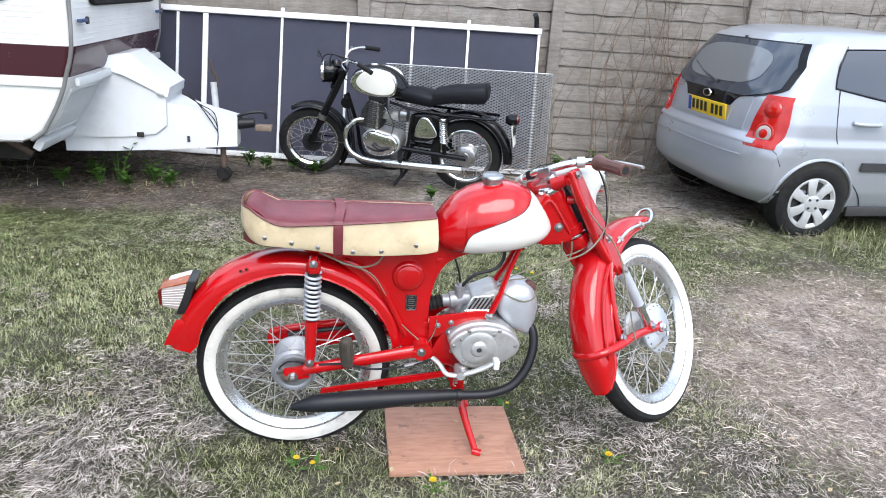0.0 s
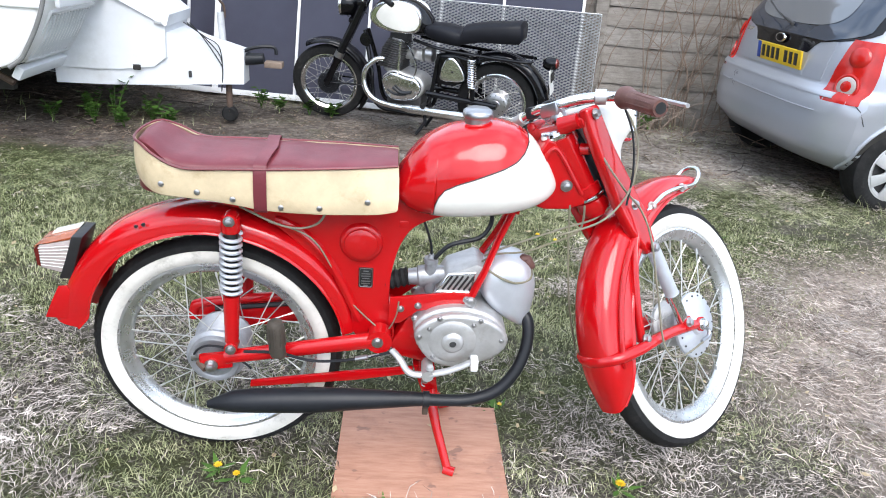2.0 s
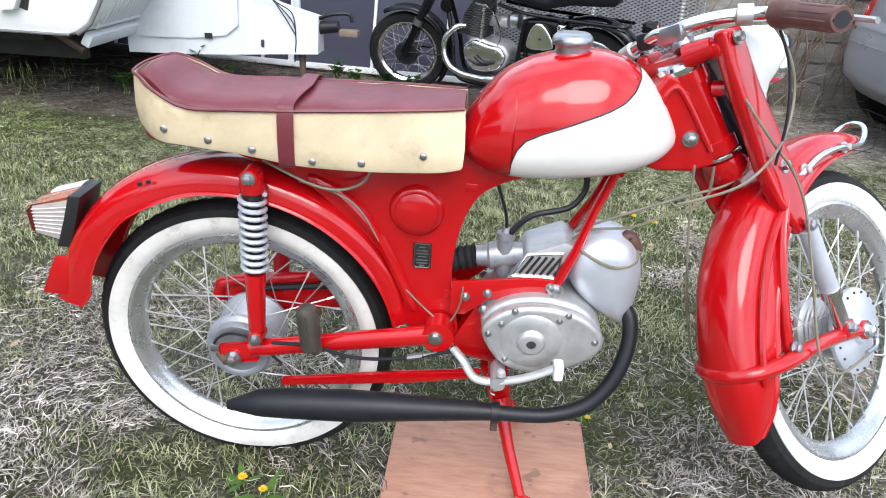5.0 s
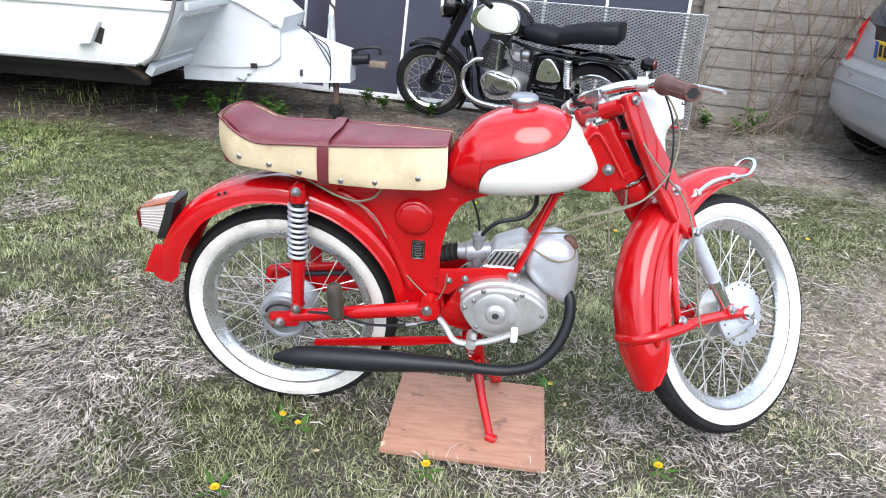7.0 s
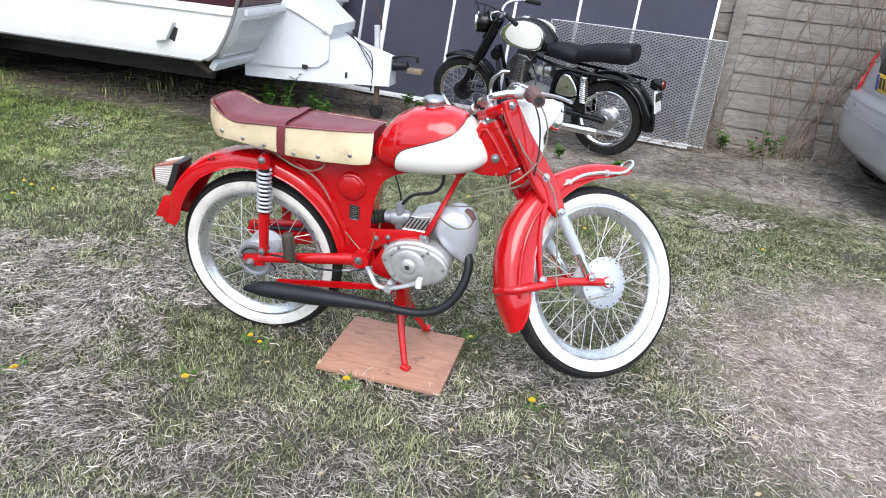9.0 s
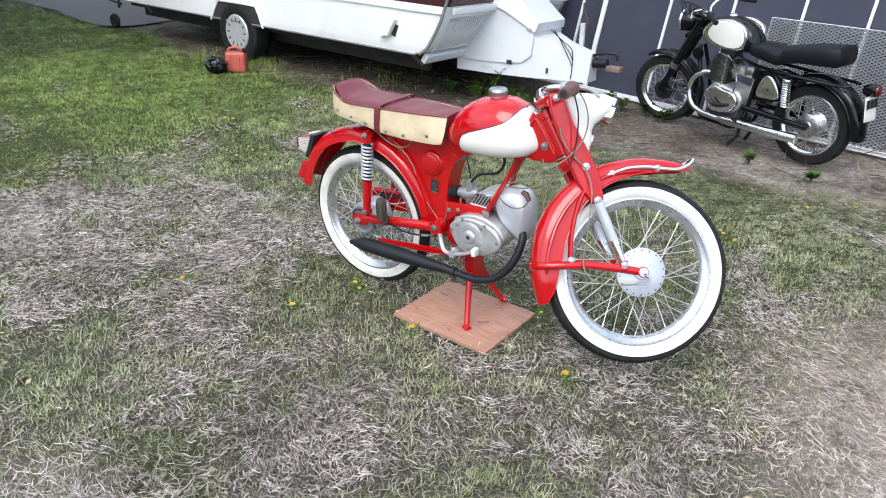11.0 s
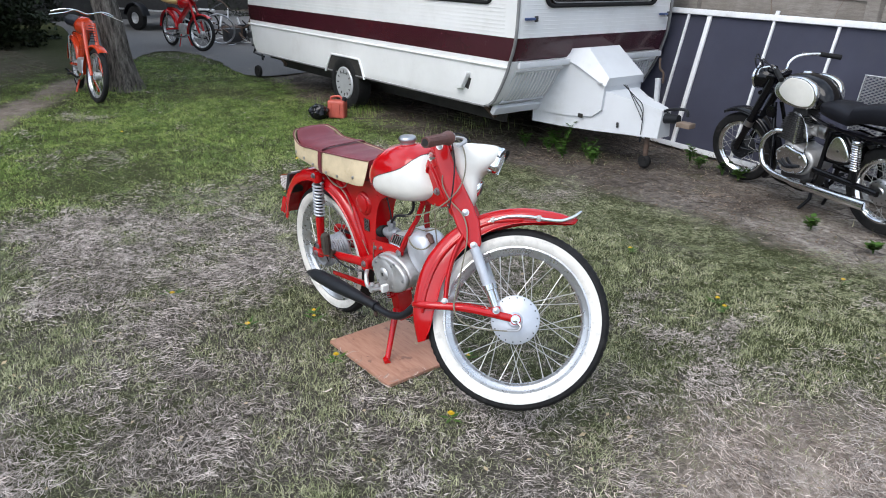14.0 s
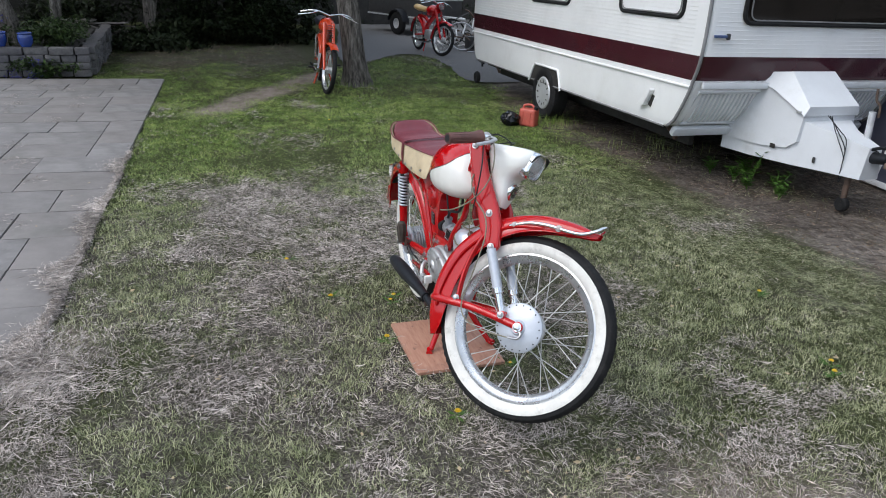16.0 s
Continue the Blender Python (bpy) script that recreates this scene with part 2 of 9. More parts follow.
def spline(pts, k=6, closed=False):
    """A smooth line through the points."""
    p = [Vector(q) for q in pts]
    n = len(p)
    out = []
    for i in range(n if closed else n - 1):
        if closed:
            a, b, c, d = p[i - 1], p[i], p[(i + 1) % n], p[(i + 2) % n]
        else:
            a, b, c, d = p[max(i - 1, 0)], p[i], p[i + 1], p[min(i + 2, n - 1)]
        for j in range(k):
            t = j / k
            out.append(0.5 * ((2 * b) + (c - a) * t + (2 * a - 5 * b + 4 * c - d) * t * t + (3 * b - a - 3 * c + d) * t ** 3))
    if not closed:
        out.append(p[-1])
    return out


def skin(bm, rings, closed=True, caps=True):
    """Faces between rings of equally many places."""
    vs = [[bm.verts.new(q) for q in ring] for ring in rings]
    for a, b in zip(vs, vs[1:]):
        n = len(a)
        for i in range(n if closed else n - 1):
            j = (i + 1) % n
            bm.faces.new((a[i], a[j], b[j], b[i]))
    if caps and closed:
        bm.faces.new(vs[0][::-1])
        bm.faces.new(vs[-1])
    return bm


def tube(pts, r, n=10, bm=None, flat=1.0, closed=False):
    """A round bar along a line; r may be a list; flat squeezes it sideways."""
    bm = bm or bmesh.new()
    p = [Vector(q) for q in pts]
    rs = r if isinstance(r, (list, tuple)) else [r] * len(p)
    rings, side = [], None
    for i, q in enumerate(p):
        if closed:
            d = p[(i + 1) % len(p)] - p[i - 1]
        else:
            d = p[min(i + 1, len(p) - 1)] - p[max(i - 1, 0)]
        d.normalize()
        if side is None:
            ref = Vector((0, 0, 1)) if abs(d.z) < 0.9 else Vector((0, 1, 0))
            side = d.cross(ref).normalized()
        side = (side - d * side.dot(d)).normalized()
        up = side.cross(d)
        rings.append([q + rs[i] * (math.cos(a) * side * flat + math.sin(a) * up) for a in (2 * math.pi * k / n for k in range(n))])
    if closed:
        rings.append(rings[0])
        return skin(bm, rings, True, False)
    return skin(bm, rings)


def lathe(prof, n=48, bm=None, closed=False, cap=True):
    """Turns (radius, y) pairs about the y axis."""
    bm = bm or bmesh.new()
    rings = []
    for k in range(n + 1):
        a = 2 * math.pi * (k % n) / n
        rings.append([Vector((r * math.cos(a), y, r * math.sin(a))) for r, y in prof])
    skin(bm, rings, closed, False)
    bmesh.ops.remove_doubles(bm, verts=bm.verts, dist=1e-6)
    if cap and not closed:
        for end in (0, -1):
            r, y = prof[end]
            if r > 1e-5:
                ring = [v for v in bm.verts if abs(v.co.y - y) < 1e-6 and abs(math.hypot(v.co.x, v.co.z) - r) < 1e-6]
                ring.sort(key=lambda v: math.atan2(v.co.z, v.co.x))
                if len(ring) == n:
                    try:
                        bm.faces.new(ring)
                    except ValueError:
                        pass
    return bm


def box(sx, sy, sz, at=(0, 0, 0), bevel=0.0, bm=None, rot=None, seg=2):
    """A block about a place, with rounded edges."""
    own = bmesh.new()
    bmesh.ops.create_cube(own, size=1)
    bmesh.ops.scale(own, vec=(sx, sy, sz), verts=own.verts)
    if bevel:
        bmesh.ops.bevel(own, geom=own.edges[:], offset=bevel, segments=seg, affect="EDGES", profile=0.6)
    m = Matrix.Translation(at) @ (rot if rot is not None else Matrix())
    bmesh.ops.transform(own, matrix=m, verts=own.verts)
    return join(bm, own)


def join(bm, own):
    if bm is None:
        return own
    tmp = bpy.data.meshes.new("tmp")
    own.to_mesh(tmp)
    own.free()
    bm.from_mesh(tmp)
    bpy.data.meshes.remove(tmp)
    return bm


def slab(outline, y0, y1, bevel=0.004, seg=2):
    """A plate with a side outline in x and z, from y0 to y1, with rounded edges."""
    bm = bmesh.new()
    f = bm.faces.new([bm.verts.new((x, y0, z)) for x, z in outline])
    ext = bmesh.ops.extrude_face_region(bm, geom=[f])
    vs = [g for g in ext["geom"] if isinstance(g, bmesh.types.BMVert)]
    bmesh.ops.translate(bm, vec=(0, y1 - y0, 0), verts=vs)
    bmesh.ops.recalc_face_normals(bm, faces=bm.faces)
    if bevel:
        rim = [e for e in bm.edges if len(e.link_faces) == 2 and e.calc_face_angle(0) > 0.6]
        bmesh.ops.bevel(bm, geom=rim, offset=bevel, segments=seg, affect="EDGES", profile=0.6, clamp_overlap=True)
    return bm


def between(p0, p1):
    """A pose at p0 whose y axis points to p1."""
    d = Vector(p1) - Vector(p0)
    return Matrix.Translation(p0) @ d.to_track_quat("Y", "Z").to_matrix().to_4x4()


def bolt(p, out, r=0.009, h=0.008):
    """A hexagon head on a washer at p, facing out."""
    r *= 0.88
    bm = lathe([(0, 0), (r * 1.35, 0), (r * 1.35, h * 0.3), (r, h * 0.3), (r, h), (r * 0.5, h * 1.15), (0, h * 1.15)], 6)
    lathe([(0, 0), (r * 1.5, 0), (r * 1.5, h * 0.25), (0, h * 0.25)], 14, bm)
    bmesh.ops.transform(bm, matrix=between(p, Vector(p) + Vector(out)), verts=bm.verts)
    return bm


def blades(name, mat, n, place, length, width, lean, rng, label, kind="stuff", category="grass", tri=2):
    """Many thin bent blades in one mesh. place(k) gives n rows of x, y, z."""
    xyz = place(n)
    n = len(xyz)
    az = rng.uniform(0, 2 * np.pi, n)
    ln = rng.uniform(*length, n)
    w = rng.uniform(*width, n) / 2
    th = np.abs(rng.normal(lean[0], lean[1], n)).clip(0, 1.5)
    d = np.stack([np.cos(az), np.sin(az), np.zeros(n)], 1)
    s = np.stack([-np.sin(az), np.cos(az), np.zeros(n)], 1)
    up = np.array([0, 0, 1.0])
    mid = xyz + ln[:, None] * 0.55 * (np.sin(th * 0.7)[:, None] * d + np.cos(th * 0.7)[:, None] * up)
    th2 = np.minimum(th * 1.5 + 0.15, 1.62)
    tip = mid + ln[:, None] * 0.45 * (np.sin(th2)[:, None] * d + np.cos(th2)[:, None] * up)
    v = np.stack([xyz - s * w[:, None], xyz + s * w[:, None], mid + s * w[:, None] * 0.8, mid - s * w[:, None] * 0.8, tip], 1).reshape(-1, 3)
    v[:, 2] = np.maximum(v[:, 2], -0.02)
    base = (np.arange(n) * 5)[:, None]
    faces = np.concatenate([base + [0, 1, 2], base + [0, 2, 3], base + [3, 2, 4]], 1).reshape(-1, 3)
    me = bpy.data.meshes.new(name)
    me.vertices.add(len(v))
    me.vertices.foreach_set("co", v.ravel())
    me.loops.add(faces.size)
    me.loops.foreach_set("vertex_index", faces.ravel().astype(np.int32))
    me.polygons.add(len(faces))
    me.polygons.foreach_set("loop_start", np.arange(0, faces.size, 3, dtype=np.int32))
    me.update(calc_edges=True)
    me.materials.append(mat)
    return tagged(new(name, me), label, category, "", kind)


# ---- ground ----
def ground_z(x, y):
    """The lawn is nearly level and dips a little towards the fence and the car."""
    a = np.clip((np.asarray(y) - 1.2) / 2.0, 0, 1)
    b = np.clip((np.asarray(x) + 3.6) / 2.2, 0, 1)
    return -0.065 * a * a * (3 - 2 * a) * b * b * (3 - 2 * b)


def bare_patches(n, pos):
    """Where the turf is worn away: the strip along the fence, the worn patch, the trodden path."""
    sep = n.add("SeparateXYZ", Vector=pos)
    x, y = sep.outputs[0], sep.outputs[1]
    wob = n.math("MULTIPLY_ADD", n.noise(1.6, 6, 0.7, pos), 0.9, -0.45)
    back = n.math("MULTIPLY", n.step(n.math("MULTIPLY", x, -1.0), 4.0, 9.0), 0.85)
    strip = n.step(n.math("ADD", n.math("SUBTRACT", y, back), wob), 2.45, 2.85)
    far = n.step(n.math("MULTIPLY_ADD", x, -1.0, 0.0), 6.8, 7.6)
    strip = n.math("MULTIPLY", strip, n.math("SUBTRACT", 1.0, n.math("MULTIPLY", far, 0.2)))

    def blob(cx, cy, rx, ry, soft):
        dx = n.math("DIVIDE", n.math("SUBTRACT", x, cx), rx)
        dy = n.math("DIVIDE", n.math("SUBTRACT", y, cy), ry)
        d = n.math("SQRT", n.math("ADD", n.math("MULTIPLY", dx, dx), n.math("MULTIPLY", dy, dy)))
        return n.math("SUBTRACT", 1.0, n.step(n.math("ADD", d, n.math("MULTIPLY", wob, 0.7)), 1 - soft, 1 + soft))

    worn = blob(2.2, 0.33, 1.12, 0.98, 0.3)
    across = n.math("ABSOLUTE", n.math("ADD", n.math("ADD", n.math("MULTIPLY", x, 0.53), n.math("MULTIPLY", y, 0.848)), n.math("MULTIPLY_ADD", wob, 0.35, 3.49)))
    along = n.math("ABSOLUTE", n.math("ADD", n.math("SUBTRACT", n.math("MULTIPLY", x, 0.848), n.math("MULTIPLY", y, 0.53)), 5.9))
    walked = n.math("MULTIPLY", n.math("SUBTRACT", 1.0, n.step(across, 0.1, 0.34)), n.math("SUBTRACT", 1.0, n.step(along, 1.5, 2.1)))
    path = n.math("MAXIMUM", walked, n.math("MULTIPLY", blob(-11.2, -0.2, 2.6, 1.6, 0.35), 0.3))
    near = blob(-0.45, -1.6, 0.25, 0.2, 0.4)
    return strip, worn, path, near


def x_of(n, pos):
    return n.add("SeparateXYZ", Vector=pos).outputs[0]


def lawn_material():
    n = Nodes("patchy_lawn_soil")
    pos = n.world_pos()
    strip, worn, path, near = bare_patches(n, pos)
    fine = n.noise(110, 6, 0.75, pos)
    mid = n.noise(9, 7, 0.7, pos)
    broad = n.noise(0.9, 5, 0.6, pos)
    green = n.ramp(fine, (0.3, (0.018, 0.021, 0.009)), (0.55, (0.055, 0.062, 0.026)), (0.75, (0.13, 0.135, 0.065)))
    straw = n.ramp(fine, (0.3, (0.02, 0.017, 0.014)), (0.5, (0.075, 0.066, 0.055)), (0.72, (0.24, 0.218, 0.187)))
    sp = n.add("SeparateXYZ", Vector=pos)
    lush = n.math("ADD", n.math("MULTIPLY", n.step(sp.outputs[1], -0.3, 1.4), 0.1), n.math("MULTIPLY", n.step(n.math("MULTIPLY", sp.outputs[0], -1.0), 1.9, 3.2), 0.17))
    dry = n.step(n.math("SUBTRACT", n.math("ADD", n.math("MULTIPLY", mid, 0.55), n.math("MULTIPLY", broad, 0.6)), lush), 0.45, 0.64)
    turf = n.mix(dry, green, straw)
    # Pale dry dust to the right; darker by the caravan, its shade in the colour.
    dusty_unshaded = n.step(n.math("ADD", x_of(n, pos), n.math("MULTIPLY", broad, 1.2)), -0.6, 1.2)
    grit = n.math("ADD", n.math("MULTIPLY", n.noise(24, 8, 0.75, pos), 0.6), n.math("MULTIPLY", n.noise(3.2, 6, 0.7, pos), 0.4))
    soil = n.ramp(grit, (0.37, (0.03, 0.025, 0.021)), (0.5, (0.105, 0.088, 0.075)), (0.62, (0.25, 0.217, 0.19)))
    soil = n.mix(n.math("MULTIPLY", dusty_unshaded, 0.9), soil, n.ramp(grit, (0.38, (0.085, 0.072, 0.062)), (0.5, (0.27, 0.238, 0.21)), (0.62, (0.5, 0.455, 0.405))))
    damp = n.step(n.noise(1.1, 6, 0.7, pos), 0.44, 0.6)
    soil = n.mix(n.math("MULTIPLY", damp, 0.55), soil, n.ramp(grit, (0.38, (0.035, 0.029, 0.024)), (0.62, (0.19, 0.16, 0.137))))
    moss = n.step(n.noise(2.4, 7, 0.75, pos), 0.53, 0.63)
    soil = n.mix(n.math("MULTIPLY", moss, 0.35), soil, (0.1, 0.1, 0.05))
    pale = n.ramp(n.math("ADD", n.math("MULTIPLY", n.noise(60, 8, 0.75, pos), 0.6), n.math("MULTIPLY", n.noise(5, 6, 0.7, pos), 0.4)), (0.38, (0.12, 0.092, 0.077)), (0.5, (0.36, 0.292, 0.247)), (0.63, (0.62, 0.525, 0.458)))
    col = n.mix(strip, turf, soil)
    col = n.mix(n.math("MULTIPLY", worn, 0.85), col, pale)
    col = n.mix(n.math("MULTIPLY", path, 0.9), col, n.mix(0.45, soil, pale))
    col = n.mix(n.math("MULTIPLY", near, 0.3), col, pale)
    n.set(Base_Color=col, Roughness=0.95)
    n.p.inputs["Specular IOR Level"].default_value = 0.1
    n.bump(n.math("ADD", fine, n.math("MULTIPLY", n.noise(14, 8, 0.75, pos), 2.0)), 0.55, 0.012)
    return n.m


def ground():
    """One sheet to the horizon, fine near the moped and coarse far off."""
    def axis(c, n=150):
        u = np.linspace(-1, 1, n)
        return c + np.sign(u) * (7.0 * np.abs(u) + 400.0 * np.abs(u) ** 9)
    xs, ys = axis(-1.0), axis(0.5)
    X, Y = np.meshgrid(xs, ys, indexing="ij")
    Z = ground_z(X, Y)
    for f, a in ((1.3, 0.012), (3.7, 0.006)):
        Z = Z + np.where(np.hypot(X, Y) < 14, a, 0) * np.sin(f * X + 1.7 * np.sin(f * Y)) * np.cos(f * 1.1 * Y + np.sin(f * 0.7 * X)) - np.where(np.hypot(X, Y) < 14, a * 0.6, 0)
    n = len(xs)
    v = np.stack([X, Y, Z], -1).reshape(-1, 3)
    i = np.arange(n * n).reshape(n, n)
    q = np.stack([i[:-1, :-1], i[1:, :-1], i[1:, 1:], i[:-1, 1:]], -1).reshape(-1, 4)
    me = bpy.data.meshes.new("ground")
    me.from_pydata(v.tolist(), [], q.tolist())
    me.polygons.foreach_set("use_smooth", [True] * len(me.polygons))
    me.materials.append(lawn_material())
    return tagged(new("ground", me), "patchy dry lawn with bare earth strips", "ground", "", "structure")


ground()


# ---- concrete panel wall behind ----
def wall_material():
    n = Nodes("weathered_concrete_panel")
    rnd = n.add("ObjectInfo").outputs["Random"]
    grain = n.noise(7, 8, 0.7, stretch=(1.0, 1.0, 7.0))
    patch = n.noise(2.2, 6, 0.7)
    col = n.ramp(grain, (0.28, (0.17, 0.155, 0.14)), (0.5, (0.29, 0.27, 0.245)), (0.75, (0.4, 0.375, 0.345)))
    col = n.mix(n.math("MULTIPLY", n.step(patch, 0.42, 0.62), 0.6), col, (0.15, 0.13, 0.11))
    col = n.mix(n.math("MULTIPLY", rnd, 0.4), col, (0.21, 0.18, 0.15))
    n.set(Base_Color=col, Roughness=0.9)
    n.bump(n.math("ADD", grain, n.math("MULTIPLY", n.noise(60, 6, 0.7), 0.5)), 0.7, 0.012)
    return n.m


WALLMAT = wall_material()
WALL_TURN = radians(-10.2)
WALL = Matrix.Translation((-0.8, 4.82, -0.07)) @ Matrix.Rotation(WALL_TURN, 4, "Z")


def concrete_wall():
    core = part("wall_concrete", box(26, 0.05, 2.3, (-1, 0.09, 1.15)), WALLMAT, None, "", None, 0)
    core.matrix_world = WALL
    tagged(core, "weathered grey concrete panel garden wall", "wall", "", "structure")
    rng = random.Random(4)
    posts = [-13.7 + 1.72 * k for k in range(15)]
    post = box(0.11, 0.13, 2.4, (0, 0, 1.2), 0.018)
    post_mesh = part("post", post, WALLMAT, core).data
    bpy.data.objects.remove(bpy.data.objects["post"])
    for x in posts:
        ob = new("post", post_mesh)
        ob.parent, ob.location = core, (x + 0.62, 0.0, 0)
    boards = []
    for k in range(3):
        bm = bmesh.new()
        nx = 12
        rings = []
        for i in range(nx + 1):
            x = -0.805 + 1.61 * i / nx
            w = [0.006 * math.sin(3.1 * i + k * 2 + j) for j in range(4)]
            rings.append([(x, 0.06, -0.076), (x, -0.008 + 0.004 * math.sin(i * 1.3 + k), -0.074 + w[0]), (x, -0.006, 0.0 + w[1]), (x, 0.005 + 0.003 * math.sin(i * 0.9 + k), 0.078 + w[2]), (x, 0.06, 0.078)])
        skin(bm, rings)
        ob = part("board", bm, WALLMAT, core)
        boards.append(ob.data)
        bpy.data.objects.remove(ob)
    for i, x in enumerate(posts[:-1]):
        for r in range(15):
            ob = new("board", boards[rng.randrange(3)])
            ob.parent = core
            ob.location = (x + 0.62 + 0.86, 0.0, 0.08 + 0.152 * r)
            ob.rotation_euler = (0, radians(rng.uniform(-0.5, 0.5)), 0)


concrete_wall()


# ---- leaning screen of dark cloth on white battens ----
def screen_fence():
    at = Matrix.Translation((-0.886, 4.3, -0.06)) @ Matrix.Rotation(radians(-10.2), 4, "Z") @ Matrix.Rotation(radians(-13), 4, "X")
    f = thing("screen_fence", at, "charcoal cloth windbreak screen on white battens leaning on the wall", "fence")
    xs = [-3.6, -2.9, -2.2, -1.5, -0.9, -0.66, 0.0, 0.57, 1.13, 1.61, 2.22]
    for a, b in zip(xs, xs[1:]):
        bm = bmesh.new()
        nx, nz = 8, 10
        vs = [[bm.verts.new((a + (b - a) * i / nx, 0.012 + 0.02 * math.sin(math.pi * i / nx) * math.sin(math.pi * j / nz), 0.02 + 1.2 * j / nz)) for j in range(nz + 1)] for i in range(nx + 1)]
        for i in range(nx):
            for j in range(nz):
                bm.faces.new((vs[i][j], vs[i + 1][j], vs[i + 1][j + 1], vs[i][j + 1]))
        bmesh.ops.solidify(bm, geom=bm.faces[:], thickness=0.004)
        part("panel", bm, SCREEN, f)
    for x in xs:
        part("batten", box(0.022 if x != -0.66 else 0.045, 0.02, 1.2, (x, -0.004, 0.62), 0.003), WHITEBAR, f)
    part("top_rail", box(5.86, 0.034, 0.05, (-0.69, -0.006, 1.23), 0.005), WHITEBAR, f)
    part("bottom_rail", box(5.86, 0.04, 0.045, (-0.69, -0.012, 0.022), 0.005), WHITEBAR, f)
    for x in (0.0, 1.61):
        part("peg", box(0.03, 0.02, 0.06, (x, 0.0, 1.26), 0.004), WHITEBAR, f)
    part("pipe", tube([(2.2, 0.05, 0.9), (2.2, 0.05, 1.28), (2.19, 0.0, 1.34), (2.17, -0.05, 1.36)], 0.022, 12), MATTBLACK, f, "black plastic pipe elbow")


screen_fence()


# ---- expanded metal panel leaning on the screen ----
def mesh_panel():
    at = Matrix.Translation((0.02, 4.1, -0.02)) @ Matrix.Rotation(radians(-10.2), 4, "Z") @ Matrix.Rotation(radians(-11), 4, "X")
    f = thing("expanded_metal_panel", at, "grey expanded steel mesh sheet leaning on the dark screen", "mesh panel")
    w, h, cw, ch = 1.43, 0.84, 0.046, 0.024
    verts, faces = [], []

    def strand(a, b):
        d = Vector((b[0] - a[0], 0, b[1] - a[1])).normalized()
        s = Vector((-d.z, 0, d.x)) * 0.0043
        k = len(verts)
        for p in (a, b):
            for off, y in ((s, -0.004), (-s, 0.004)):
                verts.append((p[0] + off.x, y, p[1] + off.z))
        faces.append((k, k + 1, k + 3, k + 2))
    for i in range(int(w / cw)):
        for j in range(int(h / ch)):
            x, z = i * cw, j * ch
            strand((x, z + ch / 2), (x + cw / 2, z))
            strand((x + cw / 2, z), (x + cw, z + ch / 2))
            strand((x, z + ch / 2), (x + cw / 2, z + ch))
            strand((x + cw / 2, z + ch), (x + cw, z + ch / 2))
    me = bpy.data.meshes.new("mesh_sheet")
    me.from_pydata(verts, [], faces)
    me.materials.append(GALV)
    ob = new("mesh_sheet", me)
    ob.parent = f
    part("frame", tube([(0, 0, 0), (w, 0, 0), (w, 0, h), (0, 0, h)], 0.006, 6, None, 1.0, True), GALV, f)


mesh_panel()


# ---- paved terrace ----
def slab_material():
    n = Nodes("grey_concrete_paving")
    rnd = n.add("ObjectInfo").outputs["Random"]
    col = n.ramp(n.noise(5, 8, 0.7), (0.3, (0.145, 0.136, 0.131)), (0.55, (0.225, 0.213, 0.205)), (0.8, (0.3, 0.286, 0.272)))
    col = n.mix(n.math("MULTIPLY", rnd, 0.6), col, (0.2, 0.176, 0.162))
    col = n.mix(n.math("MULTIPLY", n.step(n.noise(22, 8, 0.8, n.world_pos()), 0.6, 0.72), 0.5), col, (0.13, 0.12, 0.1))
    col = n.mix(n.math("MULTIPLY", n.step(n.noise(1.4, 6, 0.7, n.world_pos()), 0.5, 0.7), 0.5), col, (0.12, 0.115, 0.1))
    n.set(Base_Color=col, Roughness=0.85)
    n.bump(n.noise(70, 6, 0.7), 0.3, 0.004)
    return n.m


def terrace():
    at = Matrix.Translation((-0.4, -1.645, 0)) @ Matrix.Rotation(radians(-4.1), 4, "Z")
    sm = slab_material()
    bed = part("pavement", box(7.3, 6.0, 0.03, (-3.65, -3.03, -0.022)), UNDERSHADE, None, "", None, 0)
    bed.matrix_world = at
    tagged(bed, "grey concrete slab terrace with mossy joints", "paving", "", "structure")
    rng = random.Random(8)
    sizes = {}
    for wl in (0.6, 0.45, 0.3):
        ob = part("slab", box(0.453, wl - 0.008, 0.04, (0, 0, 0), 0.004), sm, bed)
        sizes[wl] = ob.data
        bpy.data.objects.remove(ob)
    for i in range(16):
        y = -rng.choice((0.0, 0.3))
        first = True
        while y > -5.8:
            wl = rng.choice((0.6, 0.6, 0.6, 0.45))
            if first and y < 0:
                wl0 = 0.3
                ob = new("slab", sizes[wl0])
                ob.parent, ob.location = bed, (-0.24 - 0.46 * i, -0.15, -0.008)
            first = False
            ob = new("slab", sizes[wl])
            ob.parent = bed
            ob.location = (-0.24 - 0.46 * i, y - wl / 2, -0.008 + rng.uniform(-0.003, 0.003))
            ob.rotation_euler = (radians(rng.uniform(-0.4, 0.4)), radians(rng.uniform(-0.4, 0.4)), 0)
            y -= wl


terrace()


